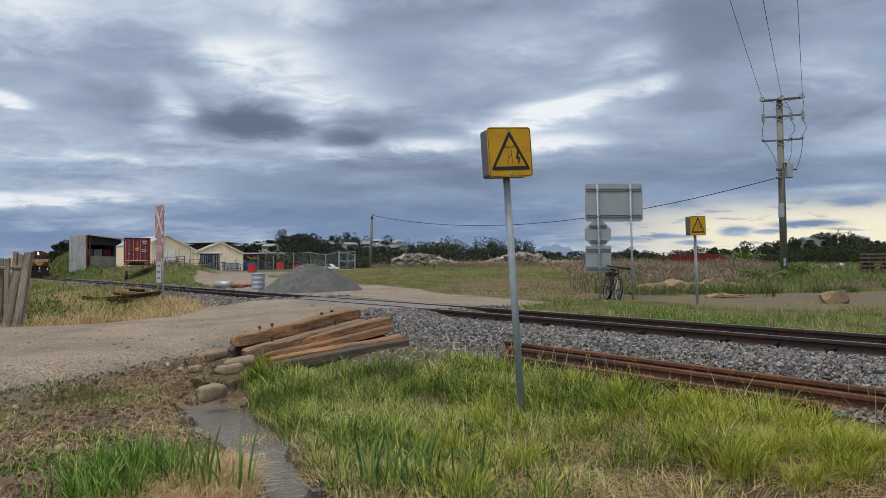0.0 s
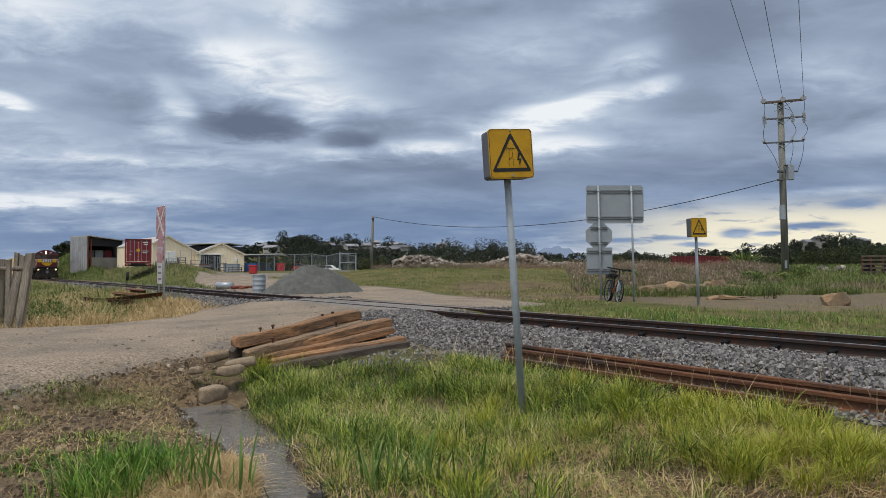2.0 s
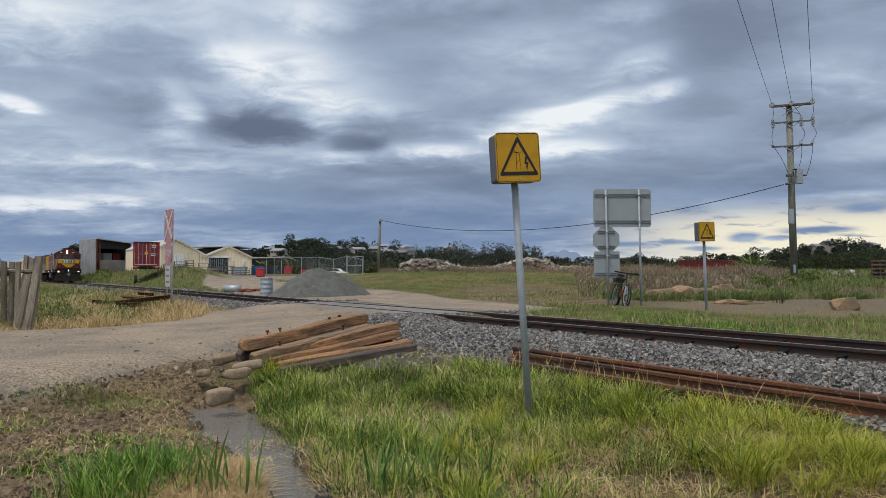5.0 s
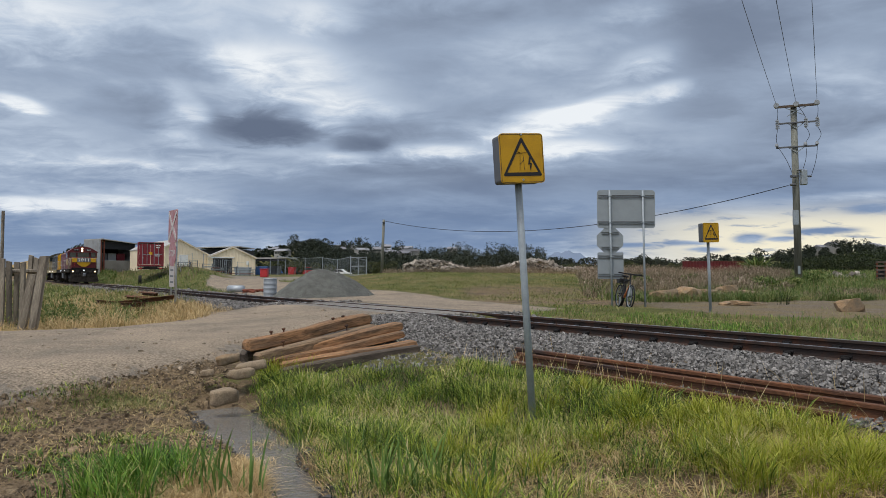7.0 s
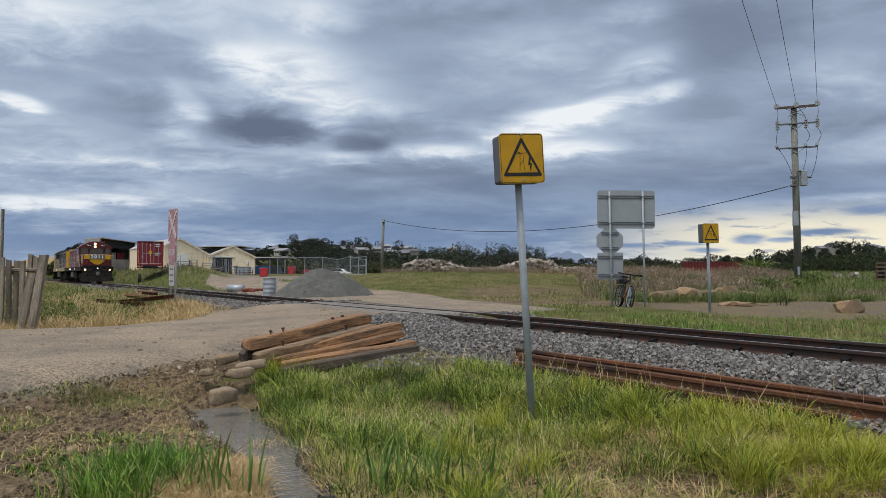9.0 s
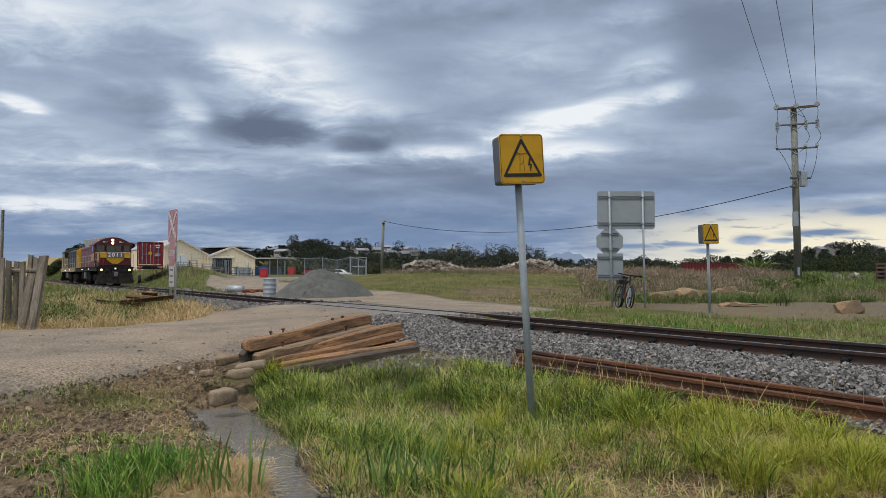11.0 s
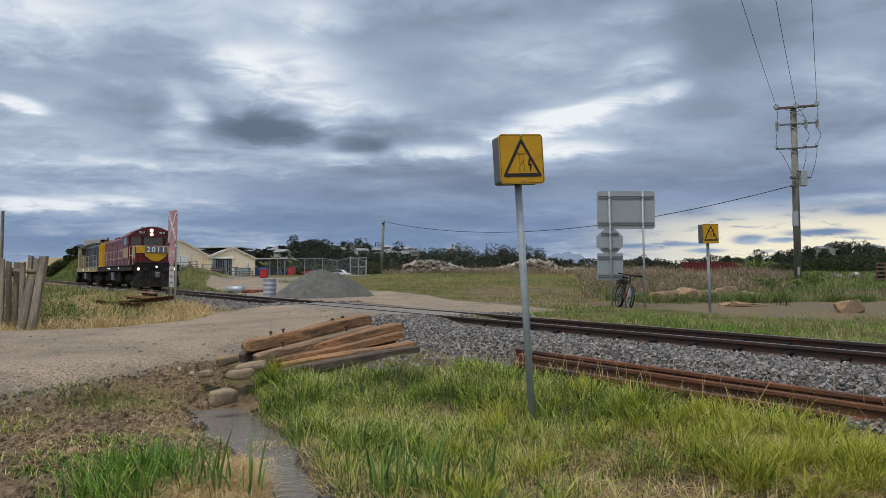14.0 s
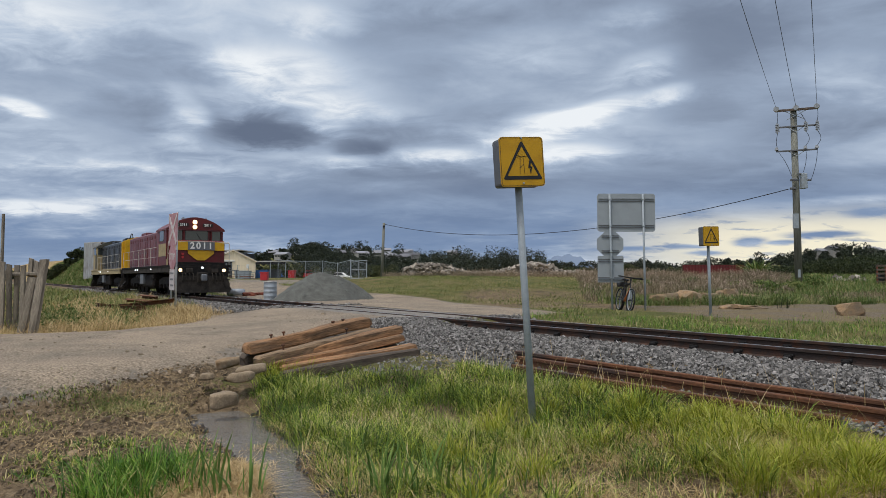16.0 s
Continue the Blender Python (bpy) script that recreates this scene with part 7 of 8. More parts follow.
def build_grass():
    x, y = scatter(1, 230000, -3.0, 6.0, 2.4, 10.2, near_lush)
    blades("lush_grass", x, y, 0.17 * (1 + 0.75 * wavy(x, y, 0.42, 4.0)), 0.0056, "lush", 2, 1.1, "lush bright green grass beside the drain")
    x, y = scatter(3, 2200, -3.0, 6.0, 2.6, 9.6, near_lush)
    x, y, t = tufted(x, y, 4, 38, 0.060)
    blades("grass_tuft", x, y, 0.27 * (1 + 0.45 * wavy(x, y, 0.6, 8.0)), 0.0060, "lush", 5, 1.0, "taller arching tufts of yellow-green grass", t)
    x, y = scatter(71, 210, 0.0, 5.5, 4.6, 7.6, lambda x, y, u, s, r: near_lush(x, y, u, s, r * 0.3) & (r < 0.25 + 0.3 * step(1.5, 3.0, x)) & (s < -3.3))
    x, y, t = tufted(x, y, 72, 110, 0.07)
    blades("grass_tuft", x, y, 0.30, 0.0062, "gold", 73, 0.9, "bright yellow-green grass tufts among the lush grass", t)
    # tussocks and matted straw on the muddy corner
    x, y = scatter(81, 130, 2.0, 4.6, 4.5, 6.4, lambda x, y, u, s, r: (s < -3.4) & (r < 0.75))
    x, y, t = tufted(x, y, 82, 90, 0.06)
    blades("grass_tuft", x, y, 0.24, 0.0064, "gold", 83, 1.0, "low yellow-green tussocks in dead straw", t)
    x, y = scatter(84, 26000, 0.4, 4.8, 4.2, 6.6, lambda x, y, u, s, r: (s < -3.1) & (r < 0.35 + 0.5 * wavy(x, y, 0.4, 9.0) + 0.25 * step(2.0, 3.0, x)))
    blades("dry_thatch", x, y, 0.13, 0.0066, "straw", 85, 1.9, "matted dead straw on wet earth")
    # green tufts at the foot of the stacked sleepers
    x, y = scatter(86, 70, -2.9, -1.2, 9.0, 10.6, lambda x, y, u, s, r: r < 1.1 * np.exp(-((x + 2.15) / 0.35) ** 2 - ((y - 9.9) / 0.5) ** 2))
    x, y, t = tufted(x, y, 87, 40, 0.07)
    blades("grass_tuft", x, y, 0.36, 0.0075, "gold", 88, 0.7, "bright green tufts against stacked sleepers", t)
    # dry thatch on the same patch
    x, y = scatter(6, 42000, -1.5, 6.0, 2.4, 7.0, lambda x, y, u, s, r: near_lush(x, y, u, s, r * 0.6) & ((wavy(x, y, 0.5, 2.0) > 0.1) | (y < 5.4 + 0.4 * wavy(x, y, 0.3))))
    blades("dry_thatch", x, y, 0.16, 0.006, "straw", 7, 1.5, "matted pale dry thatch under green grass")
    # broad reeds close to the camera
    for cx, cy, n, h in ((-0.40, 5.0, 20, 0.50), (-0.05, 5.05, 22, 0.50), (0.22, 4.95, 12, 0.42), (-1.72, 5.0, 12, 0.52), (-1.50, 4.95, 11, 0.55), (-1.36, 4.85, 8, 0.45), (0.55, 5.0, 8, 0.34)):
        rng = np.random.default_rng(int(300 + cx * 50))
        x, y = cx + rng.normal(0, 0.09, n), cy + rng.normal(0, 0.07, n)
        blades("reed_clump", x, y, h, 0.019, "reed", int(300 + cx * 40), 0.45, "broad blue-green reed leaves by the drain", category="reeds")
    # left bank: patches of green in bare earth

    def left_patch(x, y, u, s, r):
        spots = np.zeros_like(x)
        for cx, cy, rx, ry, k in ((-4.7, 7.2, 0.6, 0.32, 1.2), (-5.3, 7.0, 0.7, 0.3, 0.7), (-2.0, 5.05, 0.35, 0.35, 1.2), (-5.1, 8.05, 0.45, 0.30, 1.5), (-4.6, 8.4, 0.35, 0.25, 1.3), (-5.7, 7.9, 0.5, 0.35, 1.4), (-2.75, 5.7, 0.5, 0.3, 1.0), (-3.05, 6.4, 0.42, 0.3, 0.8), (-3.3, 5.9, 0.5, 0.3, 0.5), (-3.1, 5.45, 0.3, 0.2, 0.8),
                                  (-2.3, 5.5, 0.24, 0.4, 0.9), (-2.05, 5.9, 0.35, 0.22, 1.0), (-4.6, 6.3, 0.5, 0.4, 0.4), (-2.6, 6.9, 0.25, 0.2, 0.5), (-4.6, 7.5, 0.3, 0.3, 0.5)):
            spots = np.maximum(spots, k * np.exp(-((x - cx) / rx) ** 2 - ((y - cy) / ry) ** 2))
        return (r < spots * (1 + 0.5 * wavy(x, y, 0.16, 3.0)) - 0.15) & (inside(x, y, ROAD) < 0.15) & (stream_gap(x, y) > 0.35)
    x, y = scatter(8, 70000, -7.5, -0.8, 4.2, 10.0, left_patch)
    blades("bank_grass", x, y, 0.105, 0.008, "lush", 9, 0.8, "short green grass patches on bare earth")
    x, y = scatter(41, 14000, -5.4, -2.6, 6.8, 9.0, lambda x, y, u, s, r: r < np.exp(-((x + 3.85) / 0.50) ** 2 - ((y - 8.35) / 0.40) ** 2) * 1.2 * (1 + 0.8 * wavy(x, y, 0.2, 2.0)))
    blades("pale_grass", x, y, 0.12, 0.008, "verge", 42, 1.4, "pale flattened grass patch on bare earth")
    x, y = scatter(10, 420, -3.1, -1.5, 4.5, 6.3, lambda x, y, u, s, r: (stream_gap(x, y) > 0.3) & (r < 1.2 * np.exp(-((x + 2.22) / 0.27) ** 2 - ((y - 5.1) / 0.42) ** 2)))
    x, y, t = tufted(x, y, 11, 16, 0.05)
    blades("grass_tuft", x, y, 0.30, 0.010, "vivid", 12, 0.75, "vivid green grass clump on the bank", t)
    x, y = scatter(13, 16000, -2.2, -0.3, 3.6, 5.4, lambda x, y, u, s, r: (stream_gap(x, y) > 0.22) & (r < 0.8) & (wavy(x, y, 0.4, 8.0) > -0.3) & (x < -0.62 - 0.42 * (y - 4)))
    blades("dry_thatch", x, y, 0.14, 0.006, "straw", 14, 1.6, "pale dead straw at the drain's edge")
    x, y = scatter(43, 9000, -2.6, 0.0, 4.2, 8.0, lambda x, y, u, s, r: (stream_gap(x, y) > 0.20) & (stream_gap(x, y) < 0.52) & (x > -0.7 - 0.42 * (y - 4)) & (r < 0.7))
    blades("dry_thatch", x, y, 0.15, 0.006, "straw", 44, 1.6, "dead straw hanging over the drain bank")
    x, y = scatter(45, 2600, -2.3, -1.2, 6.0, 7.6, lambda x, y, u, s, r: r < 0.9 * np.exp(-((x + 1.72) / 0.20) ** 2 - ((y - 6.75) / 0.16) ** 2) + 0.7 * np.exp(-((x + 1.55) / 0.10) ** 2 - ((y - 6.1) / 0.10) ** 2))
    blades("dry_thatch", x, y, 0.07, 0.005, "straw", 46, 2.2, "small raft of dead straw in the drain", base=np.full(len(x), 0.02))
    x, y = scatter(89, 14000, -2.1, -1.1, 4.5, 5.8, lambda x, y, u, s, r: (x < -1.30 - 0.40 * (y - 5.2)) & (r < 1.2 * np.exp(-((x + 1.60) / 0.34) ** 2 - ((y - 5.15) / 0.42) ** 2)))
    blades("dry_thatch", x, y, 0.15, 0.0066, "straw", 90, 1.7, "heap of dead straw at the water's edge", base=np.maximum(height(x, y), 0.0 + WATER))
    # dead stalks strewn over the bare earth
    x, y = scatter(91, 42000, -7.0, -1.0, 4.4, 9.6, lambda x, y, u, s, r: (inside(x, y, ROAD) < 0.0) & (x < -1.0 - 0.42 * (y - 4.0)) & (stream_gap(x, y) > 0.4) & (r < 0.35 + 0.6 * wavy(x, y, 0.7, 5.0)))
    blades("straw_litter", x, y, 0.10, 0.006, "straw", 92, 2.2, "dead stalks strewn over bare earth")
    # broad-leaved weeds
    x, y = scatter(15, 3600, -4.2, -1.5, 4.6, 6.6, lambda x, y, u, s, r: left_patch(x, y, u, s, r * 0.9 + 0.1))
    blades("low_weeds", x, y, 0.09, 0.035, "weed", 16, 1.1, "low broad-leaved weeds on the bank", category="weeds")

    # verge past the track
    def verge(x, y, u, s, r):
        d = y - 16.6 + 0.4 * wavy(x, y, 1.2)
        return (s > 1.75) & (s < 12) & (u < 15.5) & (inside(x, y, ROAD) < -0.3) & ((d < 0) | (((x - 11.6) / 2.2) ** 2 + ((y - 17.6) / 1.5) ** 2 < 0.8 + 0.6 * wavy(x, y, 0.6)) | ((wavy(x, y, 1.0, 3.0) > 0.45) & (x > 11) & (y < 21.0))) & (r < 0.35 + 0.65 * step(8, 3, s) + 0.3 * wavy(x, y, 0.9)) & (np.abs(x) < 0.72 * y)
    x, y = scatter(17, 90000, 1, 19, 8, 27, verge)
    k = wavy(x, y, 0.8, 5.0) + 0.6 * wavy(x, y, 0.25, 1.0) > -0.05
    tall = 0.17 * (1 + 0.8 * wavy(x, y, 0.7, 3.0))
    blades("verge_grass", x[k], y[k], tall[k], 0.009, "vivid", 18, 0.8, "ragged green verge grass past the track")
    blades("verge_grass", x[~k], y[~k], tall[~k], 0.009, "verge", 98, 0.9, "pale thin verge grass past the track")

    def bank_green(x, y, u, s, r):
        return (s > 2.0 + 2 * step(22, 24, y)) & (y > 14) & (y < 52) & (inside(x, y, ROAD) < -0.2) & (np.abs(x) < 0.66 * y) & (r < 0.45 + 0.5 * wavy(x, y, 2.2, 7.0)) & ~((y < 25.5 + 3.2 * step(11, 14, x)) & (x > 5))
    x, y = scatter(19, 190000, -5, 32, 14, 52, bank_green)
    blades("rough_grass", x, y, 0.13, 0.018, "verge", 20, 0.8, "thin rough grass over the far bank")

    # tall seeding grass on the skyline bank
    def tall_dry(x, y, u, s, r):
        band = (y > 27.5 + 3 * step(11, 14, x)) & (y < 50) & (x > 0.17 * y + 1.0) & (x < 0.50 * y)
        skyline = (y > 56) & (y < 66) & (x > -5) & (x < 0.36 * y)
        return (band & (r < 0.15 + 0.35 * step(29, 36, y) + 0.6 * wavy(x, y, 2.2))) | (skyline & (r < 0.15 + 0.9 * wavy(x, y, 2.4)))
    x, y = scatter(21, 120000, -5, 30, 29, 66, tall_dry)
    x, y, t = tufted(x, y, 22, 2, 0.06)
    tall = 0.64 * (1 + 0.5 * wavy(x, y, 1.5, 2.0))
    blades("tall_dry_grass", x, y, tall, 0.013, "pink_straw", 23, 0.6, "tall pinkish dry seeding grass on the bank", t)
    k = (np.arange(len(x)) % 3 == 0) & (wavy(x, y, 1.3, 6.0) > -0.35)
    blades("seed_plumes", x[k], y[k], 0.17, 0.026, "plume", 93, 1.3, "feathery pale pinkish seed plumes on tall grass", base=height(x, y)[k] + tall[k] * np.random.default_rng(94).uniform(0.45, 0.85, k.sum()))
    x, y = scatter(24, 22000, 6, 30, 25.6, 36, lambda x, y, u, s, r: (x > 0.20 * y) & (np.abs(x) < 0.66 * y) & (y > 25.6 + 3.2 * step(11, 14, x)) & (wavy(x, y, 1.7, 4.0) > -0.2) & (r < 0.8))
    k = wavy(x, y, 2.2, 8.0) > 0.1
    blades("rank_grass", x[k], y[k], 0.55, 0.022, "bank", 25, 0.6, "rank green grass among boulders")
    k = ~k
    blades("tall_dry_grass", x[k], y[k], 0.45, 0.020, "pink_straw", 26, 0.7, "dry brown grass among boulders")
    # rough tufts between the boulders and along the dirt track's edge
    x, y = scatter(95, 420, 6.5, 18, 23.6, 27.6, lambda x, y, u, s, r: (r < 0.55 + 0.5 * wavy(x, y, 1.0, 5.0)) & (y > 23.9 + 2.6 * step(11, 14, x)))
    x, y, t = tufted(x, y, 96, 60, 0.16)
    blades("rank_grass", x, y, 0.46, 0.012, "bank", 97, 0.7, "rank tufts of grass hiding the foot of boulders", t)
    # embankment beyond the track on the way to the sheds
    x, y = scatter(26, 90000, -60, -5, 24, 100, lambda x, y, u, s, r: (s > 2.3) & (s < 8.5) & (inside(x, y, ROAD) < 0) & (u > 26) & (u < 118) & (r < 0.9))
    blades("embankment_grass", x, y, 0.30 * (1 + 0.5 * wavy(x, y, 1.6, 3.0)), 0.024, "bank", 27, 0.8, "green embankment grass below the sheds")
    x, y = scatter(99, 420000, -125, -40, 70, 190, lambda x, y, u, s, r: (s > 2.3) & (s < 13) & (x < -0.47 * y) & (x > -0.68 * y) & (u > 84) & (r < 0.8 + 0.3 * wavy(x, y, 4.0)))
    blades("embankment_grass", x, y, 0.55 * (1 + 0.5 * wavy(x, y, 3.0, 3.0)), 0.07, "bank", 100, 0.8, "green grass on the cutting side behind the line")
    x, y = scatter(28, 14000, -60, -12, 34, 100, lambda x, y, u, s, r: (s > 5.0) & (s < 9.5) & (u > 40) & (u < 118) & (inside(x, y, ROAD) < -1.0) & (wavy(x, y, 2.0, 1.0) > 0.1))
    blades("tall_dry_grass", x, y, 0.8, 0.045, "pink_straw", 29, 0.4, "dry seeding grass along the embankment top")

    # dry grass and weeds by the fence and crossing sign
    def corner(x, y, u, s, r):
        return (s < -3.35 + 0.3 * wavy(x, y, 0.7, 3.0)) & (y > 13.5) & (inside(x, y, ROAD) < 0.1 + 0.45 * wavy(x, y, 0.8)) & (x < -5.8) & (y < 40) & (u > 15)
    x, y = scatter(30, 120000, -24, -5.5, 13, 32, lambda x, y, u, s, r: corner(x, y, u, s, r) & (r < 1.0 + 0.5 * wavy(x, y, 1.2)))
    blades("dry_grass", x, y, 0.36 * (1 + 0.7 * wavy(x, y, 0.8, 6.0)), 0.014, "straw", 31, 0.9, "bleached dry grass round the crossing sign")
    x, y = scatter(32, 34000, -24, -6.5, 14.5, 32, lambda x, y, u, s, r: corner(x, y, u, s, r) & (wavy(x, y, 1.4, 5.0) > 0.1) & (inside(x, y, ROAD) < -1.2))
    blades("rank_grass", x, y, 0.55, 0.016, "verge", 33, 0.55, "rank green grass by the timber fence")
    x, y = scatter(61, 60000, -60, -9, 20, 90, lambda x, y, u, s, r: (s < -3.0) & (s > -14) & (x > -0.66 * y) & ((s > -5.0) | (y > 32)))
    blades("field_grass", x, y, 0.34, 0.04, "verge", 62, 0.6, "green grass along the near side of the line")
    x, y = scatter(34, 30000, -12.0, -7.4, 15.0, 18.6, lambda x, y, u, s, r: corner(x, y, u, s, r) & (r < np.exp(-((x + 9.7) / 1.5) ** 2 - ((y - 16.9) / 1.0) ** 2) * 1.2 * (1 + 0.6 * wavy(x, y, 0.4, 3.0))))
    z = height(x, y) + np.random.default_rng(35).uniform(0.0, 1.0, len(x)) ** 1.4 * 0.75 * np.clip(0.55 + 0.75 * wavy(x, y, 0.35, 7.0), 0.1, 1.3)
    blades("leafy_weeds", x, y, 0.085, 0.017, "weed", 36, 1.4, "bushy green weeds beside the fence", category="weeds", base=z)
    x, y = scatter(74, 52000, -16, -5.4, 13, 22, lambda x, y, u, s, r: (s < -2.8) & (inside(x, y, ROAD) < 0.45) & (inside(x, y, ROAD) > -0.7) & (r < 0.35 + 0.5 * wavy(x, y, 0.6, 2.0)))
    blades("dry_thatch", x, y, 0.20, 0.008, "straw", 75, 1.4, "short trodden straw along the road edge")
    x, y = scatter(76, 30000, 17, 34, 33, 62, lambda x, y, u, s, r: (x > 0.40 * y) & (x < 0.68 * y) & (r < 0.7 + 0.5 * wavy(x, y, 2.0)))
    blades("rank_grass", x, y, 0.45, 0.022, "bank", 77, 0.6, "rank grass in front of the bushes")
    # thin seed stalks on the ballast edge
    x, y = scatter(37, 700, 0.2, 5.5, 4.5, 10, lambda x, y, u, s, r: (s > -3.4) & (s < -2.2))
    blades("seed_stalks", x, y, 0.42, 0.006, "straw", 38, 0.5, "thin dry seed stalks at the ballast edge")
    x, y = scatter(39, 9000, -1.5, 6, 4, 11, lambda x, y, u, s, r: (s > -3.6) & (s < -2.7))
    blades("dry_thatch", x, y, 0.12, 0.006, "straw", 40, 1.5, "dry thatch along the old rails")


# ---- trees, far hills and houses ----
def leaves(cx, cy, cz, radii, count, size, rng):
    """A ragged clump of small leaf cards in real 3D, as vertices and faces."""
    d = rng.normal(size=(count, 3))
    d /= np.linalg.norm(d, axis=1)[:, None]
    r = rng.uniform(0.55, 1.08, count) ** 0.6
    p = d * r[:, None] * np.array(radii) + np.array([cx, cy, cz])
    a, b = rng.normal(size=(2, count, 3))
    a /= np.linalg.norm(a, axis=1)[:, None]
    b -= a * np.sum(a * b, 1)[:, None]
    b /= np.linalg.norm(b, axis=1)[:, None]
    s = size * rng.uniform(0.5, 1.3, (count, 1))
    return np.stack([p - a * s, p + b * s * 0.45, p + a * s, p - b * s * 0.45], 1)


def cards(name, v, material):
    v = np.concatenate(v).reshape(-1, 3)
    n = len(v) // 4
    me = bpy.data.meshes.new(name)
    me.vertices.add(len(v))
    me.vertices.foreach_set("co", v.astype(np.float32).ravel())
    me.loops.add(4 * n)
    me.loops.foreach_set("vertex_index", np.arange(4 * n, dtype=np.int32))
    me.polygons.add(n)
    me.polygons.foreach_set("loop_start", (4 * np.arange(n)).astype(np.int32))
    me.materials.append(M[material])
    me.update(calc_edges=True)
    return me


def tree(x, y, tall, wide, seed, label, count=2600, size=0.16, group="bushy trees"):
    rng = np.random.default_rng(seed)
    z = land(x, y)
    t = thing("tree", Matrix.Translation((x, y, z)), label, "tree", group)
    bm = tube((0, 0, -0.2), (0.1, 0, tall * 0.45), 0.05 * tall, 0.03 * tall, 8)
    tops = []
    for k in range(7):
        a = rng.uniform(0, 6.28)
        e = Vector((math.cos(a) * wide * rng.uniform(0.2, 0.42), math.sin(a) * wide * rng.uniform(0.2, 0.42), tall * rng.uniform(0.45, 0.78)))
        tube((0.05, 0, tall * rng.uniform(0.2, 0.42)), e, 0.022 * tall, 0.008 * tall, 6, bm)
        tops.append(e)
    part("trunk", bm, "bark", t, "dark trunk and limbs")
    v = []
    clumps = tops + [Vector((rng.uniform(-0.45, 0.45) * wide, rng.uniform(-0.45, 0.45) * wide, tall * rng.uniform(0.15, 0.62))) for _ in range(9)]
    for e in clumps:
        r = wide * rng.uniform(0.14, 0.26)
        v.append(leaves(e.x, e.y, e.z, (r, r, r * 0.8), count // len(clumps), size, rng))
    c = new("crown", cards("crown", v, "leaf_dark"))
    c.parent = t
    tagged(c, "dense dark green crown")


